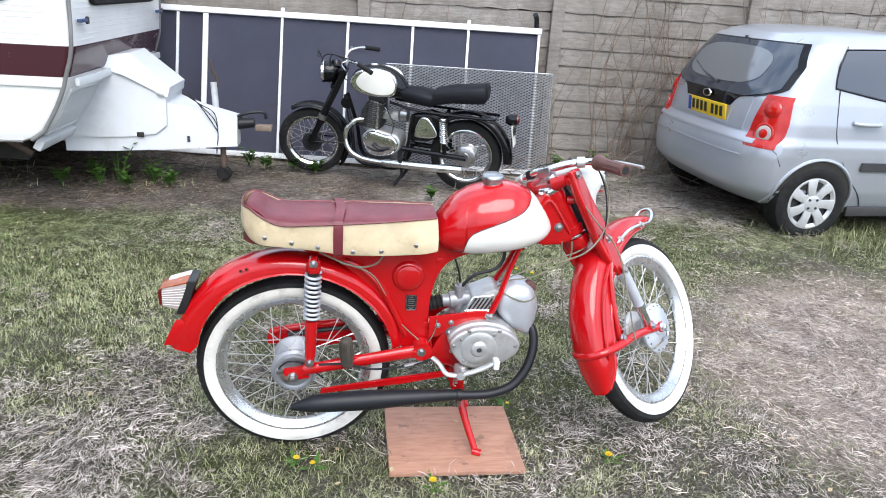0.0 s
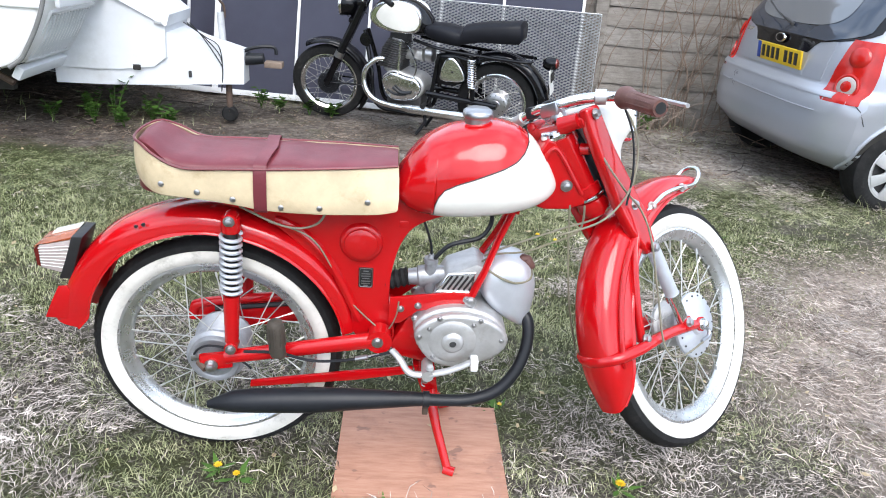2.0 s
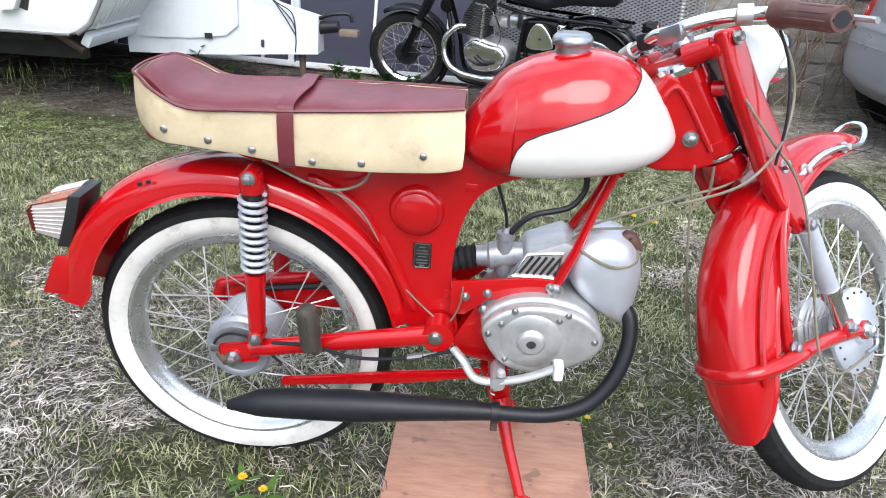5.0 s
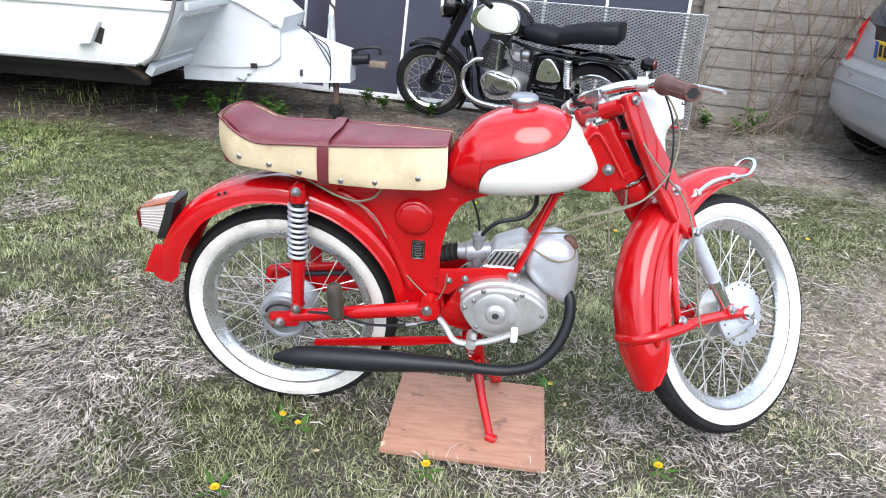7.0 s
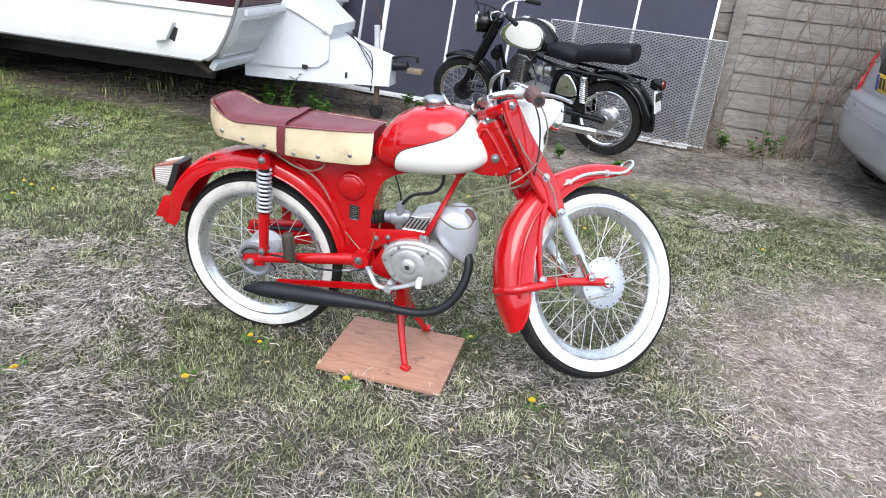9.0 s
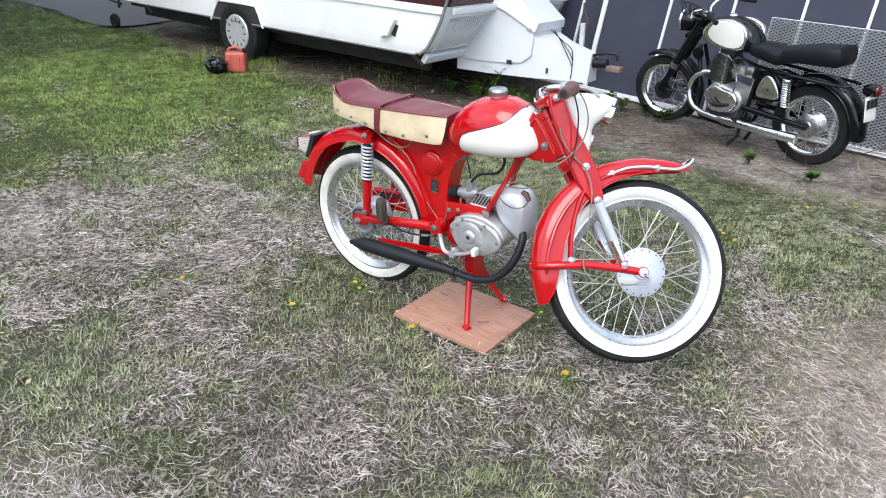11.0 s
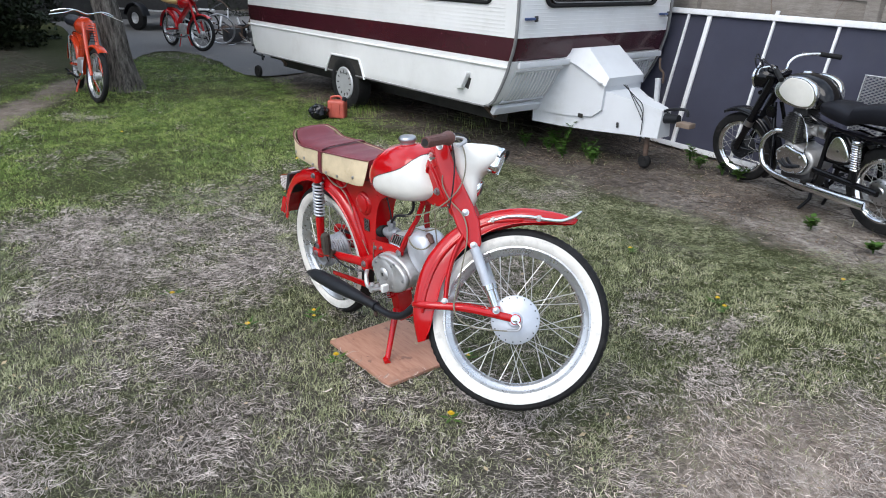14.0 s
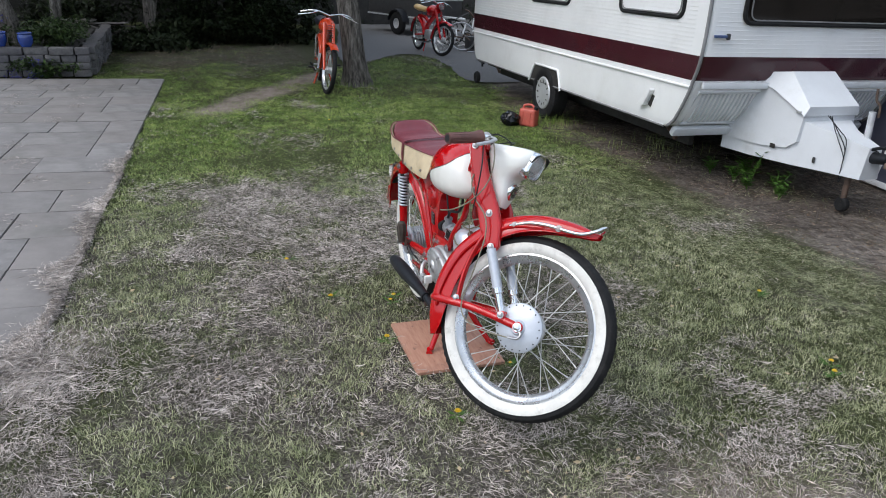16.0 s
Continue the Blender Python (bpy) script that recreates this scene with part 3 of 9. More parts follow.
# ---- wheels ----
def tread_tyre(r_out, half, n=150, knob=0.0027):
    """A tyre with notched shoulders, its hole open towards the rim."""
    bead = r_out - half * 2.0
    prof = [(bead, -half * 0.62), (bead + half * 0.35, -half * 0.92), (r_out - half * 0.95, -half), (r_out - half * 0.42, -half * 0.86), (r_out - half * 0.12, -half * 0.5), (r_out, 0)]
    prof = prof + [(r, -y) for r, y in prof[-2::-1]]
    bm = bmesh.new()
    rings = []
    for k in range(n + 1):
        a = 2 * math.pi * (k % n) / n
        rings.append([Vector(((r + (knob if (k % 2 and r > r_out - half * 0.6) else 0)) * math.cos(a), y, (r + (knob if (k % 2 and r > r_out - half * 0.6) else 0)) * math.sin(a))) for r, y in prof])
    skin(bm, rings, False, False)
    bmesh.ops.remove_doubles(bm, verts=bm.verts, dist=1e-6)
    return bm


DARKAMBER = surface("dark_red_lens", (0.12, 0.01, 0.008), 0.2, 0, 0.2, 30, 160, 0.05, 0.001, 0.4)


def wheel_parts(parent, name, m, r_out, half, hub_r, hub_half, spokes, whitewall, disc, rim_mat=None, hub_mat=None):
    """A spoked wheel about the y axis: rim with tyre, walls, hub and each spoke under it."""
    rim_mat = rim_mat or RIMCHROME
    bead = r_out - half * 2.0
    rim = lathe([(bead + 0.004, -half * 0.72), (bead - 0.004, -half * 0.76), (bead - 0.008, -half * 0.62), (bead - 0.018, -half * 0.5), (bead - 0.026, -half * 0.3), (bead - 0.03, 0), (bead - 0.026, half * 0.3), (bead - 0.018, half * 0.5), (bead - 0.008, half * 0.62), (bead - 0.004, half * 0.76), (bead + 0.004, half * 0.72), (bead - 0.006, 0)], 96, None, True)
    rim_ob = part(name, rim, rim_mat, parent, "", m)
    part("tyre", tread_tyre(r_out, half), RUBBER, rim_ob, "", m, 30)
    if whitewall:
        for sgn in (-1, 1):
            w = lathe([(bead + 0.002, sgn * half * 0.76), (bead + half * 0.35, sgn * (half * 0.92 + 0.002)), (r_out - half * 1.25, sgn * (half * 1.0 + 0.0025)), (r_out - half * 0.82, sgn * (half * 0.98 + 0.002)), (r_out - half * 0.8, sgn * half * 0.9)], 120, None, False, False)
            part("whitewall", w, WHITEWALL, rim_ob, "scuffed white sidewall", m)
    hub = lathe([(0, -hub_half - 0.004), (hub_r * 0.35, -hub_half - 0.004), (hub_r * 0.42, -hub_half + 0.004), (hub_r * 0.9, -hub_half + 0.006), (hub_r, -hub_half + 0.014), (hub_r, -hub_half + 0.022), (hub_r * 0.86, -hub_half + 0.024)] +
                [(hub_r * (0.86 if i % 2 else 0.94), -hub_half + 0.026 + (2 * hub_half - 0.05) * i / 12) for i in range(13)] +
                [(hub_r, hub_half - 0.02), (hub_r, hub_half - 0.012), (hub_r * 0.4, hub_half - 0.004), (0, hub_half)], 56)
    hub_ob = part("hub", hub, hub_mat or ALLOY, rim_ob, "", m)
    for k in range(12 if not disc else 0):
        a = 2 * math.pi * k / 12
        for side in (-1, 1):
            part("hub_rivet", lathe([(0, -0.003), (0.0035, -0.002), (0.004, 0.002)], 8), CARPLASTIC, hub_ob, "", m @ Matrix.Translation((hub_r * 0.8 * math.cos(a), side * (hub_half - 0.004), hub_r * 0.8 * math.sin(a))))
    if disc:
        dm = lathe([(0, -hub_half - 0.012), (disc * 0.25, -hub_half - 0.012), (disc * 0.32, -hub_half - 0.006), (disc * 0.93, -hub_half - 0.004), (disc, -hub_half + 0.001), (disc, -hub_half + 0.008), (disc * 0.5, -hub_half + 0.01)], 64)
        d_ob = part("brake_plate", dm, HUBGREY, rim_ob, "pale grey painted hub plate", m)
        for k in range(18):
            a = 2 * math.pi * (k + 0.5) / 18
            part("spoke_hole", lathe([(0, 0), (0.0024, 0), (0.0024, 0.002), (0, 0.002)], 8), PLATEBLK, d_ob, "", m @ Matrix.Translation((disc * 0.9 * math.cos(a), -hub_half - 0.0062, disc * 0.9 * math.sin(a))))
    r_in = bead - 0.027
    for k in range(spokes):
        side = -1 if k % 2 else 1
        a = 2 * math.pi * k / spokes
        lead = (0.42 if (k // 2) % 2 else -0.42)
        h = Vector((hub_r * 0.93 * math.cos(a + lead * 1.7), side * (hub_half - 0.015), hub_r * 0.93 * math.sin(a + lead * 1.7)))
        e = Vector((r_in * math.cos(a), side * 0.004, r_in * math.sin(a)))
        d = (h - e).normalized()
        b = tube([h, e + d * 0.016, e + d * 0.0155, e - d * 0.004], [0.00145, 0.00145, 0.0026, 0.0026], 5)
        part("spoke", b, SPOKE, rim_ob, "", m, 60)
    return rim_ob


# ---- the red moped ----
MOPED = Matrix.Translation((-0.576, 0.012, 0)) @ Matrix.Rotation(radians(-1.2), 4, "Z") @ Matrix.Translation((0.576, 0, 0)) @ Matrix.Rotation(radians(2.0), 4, "X")
FRONT = Matrix.Translation((0.568, -0.0155, 0.394)) @ Matrix.Rotation(radians(37.4), 4, "Z") @ Matrix.Rotation(radians(-24.0), 4, "X")
YOKE = Vector((-0.285, 0, 0.528))
STEER = MOPED.inverted() @ FRONT @ Matrix.Translation((-0.04, 0, 0.014))


def tank_section(x):
    """Top, bottom and half width of the tank at x."""
    xs = (-0.168, -0.155, -0.14, -0.105, -0.058, 0.0, 0.054, 0.093, 0.124, 0.157, 0.18, 0.197)
    top = np.interp(x, xs, (0.755, 0.785, 0.81, 0.85, 0.876, 0.892, 0.895, 0.886, 0.869, 0.833, 0.796, 0.768))
    bot = np.interp(x, xs, (0.735, 0.707, 0.695, 0.684, 0.681, 0.684, 0.69, 0.697, 0.705, 0.719, 0.735, 0.755))
    half = np.interp(x, xs, (0.05, 0.07, 0.083, 0.1, 0.111, 0.115, 0.112, 0.103, 0.092, 0.074, 0.052, 0.015))
    return float(top), float(bot), float(half)


def smooth_section(x):
    """The same, with the kinks rounded off."""
    w = ((0.0, 0.3), (-0.007, 0.22), (0.007, 0.22), (-0.014, 0.13), (0.014, 0.13))
    rows = [tank_section(min(max(x + d, -0.168), 0.197)) for d, _ in w]
    near = min(x + 0.168, 0.197 - x)
    k = min(max(near / 0.02, 0.0), 1.0)
    return tuple((1 - k) * rows[0][i] + k * sum(r[i] * q for r, (_, q) in zip(rows, w)) for i in range(3))


def tank_point(x, v):
    """v runs from the keel (0) up the right flank to the crest (1)."""
    top, bot, half = smooth_section(x)
    a = -math.pi / 2 + math.pi * v
    ca, sa = math.cos(a), math.sin(a)
    mid = bot + (top - bot) * 0.42
    up = (top - mid) if sa > 0 else (mid - bot)
    e = 0.82 if sa > 0 else 0.7
    return Vector((x, -half * abs(ca) ** e, mid + up * math.copysign(abs(sa) ** (0.95 if sa > 0 else 0.8), sa)))


def two_tone(x):
    """How far up the flank the white paint reaches."""
    z = float(np.interp(x, (-0.084, -0.082, -0.076, -0.064, -0.039, 0.023, 0.06, 0.084, 0.1, 0.112, 0.12), (0.66, 0.73, 0.75, 0.767, 0.781, 0.806, 0.821, 0.833, 0.848, 0.866, 0.91)))
    lo, hi = 0.0, 1.0
    for _ in range(24):
        m = (lo + hi) / 2
        lo, hi = (m, hi) if tank_point(x, m).z < z else (lo, m)
    return lo


def fuel_tank(bike):
    xs = sorted(set([-0.168 + 0.365 * i / 60 for i in range(61)] + [-0.084 + 0.03 * i / 14 for i in range(15)] + [0.1 + 0.022 * i / 10 for i in range(11)]))
    for white in (False, True):
        bm = bmesh.new()
        for side in (1, -1):
            rows = []
            for x in xs:
                b = two_tone(x)
                if (white and b < 1e-4) or (not white and b > 1 - 1e-4):
                    continue
                lo, hi = (0.0, b) if white else (b, 1.0)
                row = []
                for k in range(21):
                    p = tank_point(x, lo + (hi - lo) * k / 20)
                    row.append(Vector((p.x, p.y * side, p.z)))
                rows.append(row)
            skin(bm, rows, False, False)
        bmesh.ops.remove_doubles(bm, verts=bm.verts, dist=2e-5)
        bmesh.ops.dissolve_degenerate(bm, dist=1e-5, edges=bm.edges)
        part("tank_panel" if white else "fuel_tank", bm, CREAM if white else RED, bike, "cream white lower tank paint" if white else "glossy red fuel tank", None, 60)
    line = [tank_point(x, two_tone(x)) + Vector((0, -0.0006, 0)) for x in xs if -0.0835 < x < 0.1205]
    for s in (1, -1):
        part("pinstripe", tube([Vector((p.x, p.y * s, p.z)) for p in line], 0.0013, 6), PLATEBLK, bike, "thin dark paint line")
    cap = part("fuel_cap", lathe([(0, 0.026), (0.026, 0.026), (0.032, 0.021), (0.034, 0.012), (0.032, 0.008), (0.027, 0.007), (0.027, -0.02), (0, -0.02)], 40), STEEL, bike, "worn chrome fuel cap", Matrix.Translation((0.003, 0, 0.892)) @ Matrix.Rotation(radians(90), 4, "X") @ Matrix.Rotation(radians(2), 4, "Z"))


def fender_shell(arc, half, lip=0.005, n=13, thick=0.0016):
    """A mudguard over a wheel: arc gives (angle, crown radius, edge radius, half width) about the axle, round to the back."""
    bm = bmesh.new()
    rows = []
    for ang, rc, re, hw in arc:
        a = radians(ang)
        u = Vector((math.cos(a), 0, math.sin(a)))
        row = [u * (re - 0.001) + Vector((0, -hw - lip, 0)), u * (re + 0.003) + Vector((0, -hw - lip * 0.7, 0)), u * (re + 0.005) + Vector((0, -hw, 0))]
        for k in range(n):
            b = math.pi * k / (n - 1)
            row.append(u * (re + 0.006 + (rc - re - 0.006) * abs(math.sin(b)) ** 0.62) + Vector((0, -hw * math.copysign(abs(math.cos(b)) ** 0.75, math.cos(b)), 0)))
        row += [Vector((p.x, -p.y, p.z)) for p in row[2::-1]]
        rows.append(row)
    skin(bm, rows, False, False)
    bmesh.ops.remove_doubles(bm, verts=bm.verts, dist=1e-6)
    bmesh.ops.recalc_face_normals(bm, faces=bm.faces)
    bmesh.ops.solidify(bm, geom=bm.faces[:], thickness=thick)
    return bm


def interp_arc(stops, n):
    angs = np.linspace(stops[0][0], stops[-1][0], n)
    cols = np.array(stops, float)
    order = np.argsort(cols[:, 0])
    return [(a, *[float(np.interp(a, cols[order, 0], cols[order, k])) for k in (1, 2, 3)]) for a in angs]


def seat(bike):
    xs = [-0.712 + 0.548 * i / 44 for i in range(45)]
    bm = bmesh.new()
    rings = []
    for x in xs:
        top = float(np.interp(x, (-0.712, -0.7, -0.685, -0.667, -0.645, -0.62, -0.58, -0.5, -0.3, -0.164), (0.806, 0.826, 0.832, 0.824, 0.805, 0.796, 0.794, 0.796, 0.798, 0.801)))
        edge = float(np.interp(x, (-0.712, -0.7, -0.685, -0.66, -0.64, -0.62, -0.56, -0.45, -0.29, -0.164), (0.8, 0.82, 0.824, 0.81, 0.794, 0.786, 0.784, 0.787, 0.793, 0.798)))
        hw = float(np.interp(x, (-0.712, -0.705, -0.69, -0.65, -0.6, -0.42, -0.3, -0.2, -0.164), (0.042, 0.056, 0.071, 0.092, 0.101, 0.097, 0.085, 0.068, 0.059)))
        top += 0.0015 * math.sin(x * 60)
        ring = [(x, -hw, 0.715), (x, -hw, edge - 0.012), (x, -hw * 0.985, edge), (x, -hw * 0.85, edge + (top - edge) * 0.7), (x, -hw * 0.5, top), (x, 0, top + 0.002)]
        ring = ring + [(p[0], -p[1], p[2]) for p in ring[-2::-1]]
        rings.append([Vector(p) for p in ring])
    skin(bm, rings)
    part("cushion", bm, MAROON, bike, "maroon vinyl saddle top, raised at the back", None, 60)
    # valance: right, round the tail, left
    sx = [-0.164, -0.2, -0.26, -0.33, -0.43, -0.52, -0.605, -0.658, -0.688, -0.704]
    low = (0.706, 0.7, 0.697, 0.695, 0.698, 0.711, 0.719, 0.722, 0.732, 0.748)
    hi = (0.799, 0.797, 0.795, 0.792, 0.788, 0.785, 0.783, 0.806, 0.822, 0.824)
    hw = (0.092, 0.097, 0.1, 0.102, 0.104, 0.105, 0.104, 0.097, 0.078, 0.06)
    hw_top = (0.06, 0.068, 0.079, 0.088, 0.098, 0.102, 0.103, 0.097, 0.078, 0.06)
    right = [(x, -w - 0.003, -u - 0.003, a, b) for x, w, u, a, b in zip(sx, hw, hw_top, low, hi)]
    line = right + [(-0.714, -0.034, -0.034, 0.757, 0.823), (-0.716, 0, 0, 0.758, 0.824), (-0.714, 0.034, 0.034, 0.757, 0.823)] + [(x, -y, -u, a, b) for x, y, u, a, b in right[::-1]]
    mid = spline([(x, y, a) for x, y, u, a, b in line], 4)
    top = spline([(x, u, b) for x, y, u, a, b in line], 4)
    bm = bmesh.new()
    rows = []
    for i, (p, q) in enumerate(zip(mid, top)):
        out = Vector((p.x + 0.4, p.y, 0)).normalized() * 0.004
        w = 0.0022 * math.sin(i * 1.1) + 0.0016 * math.sin(i * 2.7 + 1)
        rows.append([p + out * 0.2, p + out + Vector((0, 0, 0.006)), p.lerp(q, 0.35) + out * (1.2 + w * 120), p.lerp(q, 0.7) + out * 1.0, q + out * 0.4, q - out * 0.6])
    skin(bm, rows, False, False)
    bmesh.ops.recalc_face_normals(bm, faces=bm.faces)
    bmesh.ops.solidify(bm, geom=bm.faces[:], thickness=0.002)
    skirt = part("valance", bm, BEIGE, bike, "stained cream vinyl side skirt with snap studs", None, 60)
    part("piping", tube([p + Vector((0, -0.004 if p.y < 0 else 0.004, 0.001)) for p in top], 0.0028, 6), MAROON, skirt)
    for x, z in ((-0.648, 0.745), (-0.575, 0.733), (-0.503, 0.722), (-0.405, 0.708), (-0.325, 0.71), (-0.225, 0.726)):
        for s in (-1, 1):
            w = float(np.interp(x, (-0.66, -0.62, -0.5, -0.3, -0.164), (0.104, 0.1105, 0.1138, 0.1085, 0.0945)))
            part("stud", lathe([(0.0062, -0.004), (0.0062, 0.0006), (0.0048, 0.0014), (0.003, 0.002), (0, 0.0021)], 14), STEEL, skirt, "", between((x, s * w, z), (x, s * (w + 1), z)))
    strap = []
    for y, z in ((-0.102, 0.692), (-0.1105, 0.7), (-0.112, 0.74), (-0.107, 0.785), (-0.093, 0.798), (-0.05, 0.803), (0, 0.804), (0.05, 0.803), (0.093, 0.798), (0.107, 0.785), (0.1115, 0.7)):
        strap.append(Vector((-0.447 + (0.008 if -0.09 < y < 0.09 else 0.0) * (1 - abs(y) / 0.09), y, z)))
    bm = bmesh.new()
    pts = spline(strap, 4)
    skin(bm, [[p + Vector((-0.0135, 0, 0)), p + Vector((-0.0135, 0, 0)) + Vector((0, p.y, 0.5)).normalized() * 0.0025, p + Vector((0.0135, 0, 0)) + Vector((0, p.y, 0.5)).normalized() * 0.0025, p + Vector((0.0135, 0, 0))] for p in pts])
    part("strap", bm, MAROON, bike, "maroon grab strap across the saddle")


def ring_of(points, n=28):
    """Points of a closed outline, resampled evenly."""
    p = spline([(x, 0, z) for x, z in points], 8, True)
    return [(q.x, q.z) for q in p]


def moped():
    bike = thing("moped", MOPED, "red and cream vintage moped with whitewall tyres on its centre stand", "moped")
    hub_at = Matrix.Translation((-0.576, 0, 0.285))
    wheel_parts(bike, "rear_wheel", hub_at, 0.297, 0.0305, 0.07, 0.06, 36, True, 0, None, HUBCAST)
    front_at = STEER @ Matrix.Translation((0.04, 0, -0.014))
    wheel_parts(bike, "front_wheel", front_at, 0.305, 0.0305, 0.06, 0.05, 36, True, 0.081)

    back = part("brake_plate", lathe([(0, 0.012), (0.018, 0.012), (0.022, 0.006), (0.046, 0.004), (0.05, 0.007), (0.058, 0.007), (0.062, 0.001), (0.062, -0.006)], 48), CASTGREY, bike, "dull cast rear brake plate", hub_at @ pose(0, -0.06, 0, 0, 0, 180))
    hoop = spline([(-0.05, -0.07, 0.002), (-0.038, -0.072, 0.03), (-0.01, -0.073, 0.046), (0.03, -0.074, 0.04), (0.065, -0.078, 0.012), (0.09, -0.082, -0.008)], 6)
    part("brake_cable", tube(hoop, 0.0028, 8), MATTBLACK, back, "", hub_at)
    part("cable_anchor", box(0.022, 0.012, 0.014, (-0.04, -0.07, 0.012), 0.003), STEEL, back, "", hub_at)
    part("brake_arm", tube([(-0.045, -0.07, 0.014), (-0.01, -0.071, 0.018), (0.02, -0.07, 0.012)], [0.004, 0.005, 0.006], 8, None, 0.6), STEEL, back, "", hub_at)

    fuel_tank(bike)
    seat(bike)

    # pressed frame: spine, rear body and down to the pivot
    outline = spline([(0.1, 0, 0.715), (0.02, 0, 0.694), (-0.06, 0, 0.678), (-0.118, 0, 0.65), (-0.147, 0, 0.607), (-0.163, 0, 0.547), (-0.168, 0, 0.49), (-0.165, 0, 0.43), (-0.15, 0, 0.36), (-0.17, 0, 0.325), (-0.215, 0, 0.325), (-0.262, 0, 0.39), (-0.292, 0, 0.47), (-0.335, 0, 0.545), (-0.39, 0, 0.605), (-0.46, 0, 0.655), (-0.56, 0, 0.69), (-0.56, 0, 0.716), (-0.3, 0, 0.722), (0.1, 0, 0.735)], 4, True)
    part("frame_body", slab([(p.x, p.z) for p in outline], -0.043, 0.043, 0.016, 4), RED, bike, "red pressed steel frame", None, 50)
    # raised flowing flank over the frame
    rib = [(-0.43, -0.044, 0.655), (-0.37, -0.045, 0.625), (-0.315, -0.046, 0.565), (-0.27, -0.046, 0.48), (-0.235, -0.046, 0.4)]
    for s in (1, -1):
        part("frame_rib", tube(spline([(x, y * s, z) for x, y, z in rib], 5), [0.006] + [0.011] * 19 + [0.006], 8), RED, bike)
    # rear mudguard
    arc = interp_arc([(14, 0.345, 0.312, 0.05), (30, 0.36, 0.32, 0.058), (60, 0.374, 0.33, 0.064), (95, 0.384, 0.334, 0.066), (125, 0.386, 0.328, 0.066), (150, 0.376, 0.306, 0.064), (160, 0.368, 0.295, 0.06), (167, 0.378, 0.312, 0.056)], 60)
    part("rear_mudguard", fender_shell(arc, 0.065), RED, bike, "glossy red rear mudguard", hub_at, 50)
    for dx, dz in ((-0.722, 0.628), (-0.706, 0.633)):
        part("hole", lathe([(0, 0), (0.004, 0), (0.004, 0.004), (0, 0.004)], 8), PLATEBLK, bike, "", between((dx, -0.0655, dz), (dx, -1, dz)))
    # flat tail flap
    flap = slab([(-0.953, 0.381), (-0.933, 0.425), (-0.913, 0.464), (-0.895, 0.466), (-0.872, 0.42), (-0.88, 0.379)], -0.055, -0.052, 0.001)
    part("mudflap", flap, RED, bike, "red tail flap")
    # round side cover and plate
    part("side_cover", lathe([(0, 0.02), (0.03, 0.02), (0.037, 0.016), (0.038, 0.012), (0.041, 0.012), (0.046, 0.008), (0.05, 0), (0.05, -0.01)], 48), RED, bike, "round red pressed cover", between((-0.237, -0.042, 0.605), (-0.237, -1, 0.605)))
    pl = part("maker_plate", box(0.033, 0.003, 0.05, (-0.224, -0.0445, 0.517), 0.004), PLATEBLK, bike, "small black plate with white print")
    for k, (w, z) in enumerate(((0.012, 0.534), (0.02, 0.527), (0.022, 0.521), (0.016, 0.515), (0.022, 0.508), (0.02, 0.502), (0.01, 0.497))):
        part("print_bar", box(w, 0.001, 0.0021, (-0.224, -0.0463, z)), STEEL, pl)
    edge = spline([(-0.2385, -0.0462, 0.517), (-0.2375, -0.0462, 0.539), (-0.224, -0.0462, 0.5405), (-0.2105, -0.0462, 0.539), (-0.2095, -0.0462, 0.517), (-0.2105, -0.0462, 0.495), (-0.224, -0.0462, 0.4935), (-0.2375, -0.0462, 0.495)], 4, True)
    part("plate_border", tube(edge, 0.0009, 5, None, 1.0, True), STEEL, pl)
    for x, z in ((-0.143, 0.655), (-0.17, 0.44)):
        part("bracket", box(0.022, 0.05, 0.016, (x, -0.02, z), 0.003), RED, bike)

    # tail lamp
    lamp = part("tail_lamp", slab([(-0.874, 0.583), (-0.85, 0.583), (-0.868, 0.53), (-0.888, 0.476), (-0.915, 0.476), (-0.893, 0.53)], -0.042, 0.042, 0.004), PLATEBLK, bike, "black rubber tail lamp base")
    part("lens", slab([(-0.949, 0.556), (-0.951, 0.502), (-0.908, 0.49), (-0.889, 0.535), (-0.878, 0.573)], -0.039, 0.039, 0.003), CLEARLENS, lamp, "ribbed clear side lens")
    for k in range(7):
        part("lens_rib", tube([(-0.95, -0.0395, 0.509 + 0.0068 * k), (-0.896 + 0.0026 * k, -0.0395, 0.503 + 0.0093 * k)], 0.0011, 5), WHITEP, lamp)
    part("red_lens", slab([(-0.962, 0.548), (-0.956, 0.556), (-0.876, 0.58), (-0.879, 0.574), (-0.949, 0.557)], -0.0385, 0.0385, 0.001), AMBER, lamp, "faded amber red top lens")
    part("end_lens", slab([(-0.962, 0.546), (-0.95, 0.556), (-0.952, 0.502), (-0.96, 0.506)], -0.037, 0.037, 0.002), DARKAMBER, lamp, "dark red end lens")
    part("cover", slab([(-0.94, 0.561), (-0.938, 0.566), (-0.874, 0.585), (-0.876, 0.58)], 0.012, 0.038, 0.001), CREAM, lamp, "cream lamp cap")

    # rear suspension
    for s in (-1, 1):
        y = 0.088 * s
        top, bot = Vector((-0.515, y, 0.668)), Vector((-0.527, y, 0.345))
        d = (bot - top).normalized()
        sh = part("rear_shock", tube([top + d * 0.188, top + d * 0.31], [0.019, 0.016], 16), RED, bike, "red lower shock tube")
        part("shock_cap", tube([top - d * 0.004, top + d * 0.02, top + d * 0.03], [0.02, 0.022, 0.02], 18), RED, sh)
        coil = []
        turns = 10.5
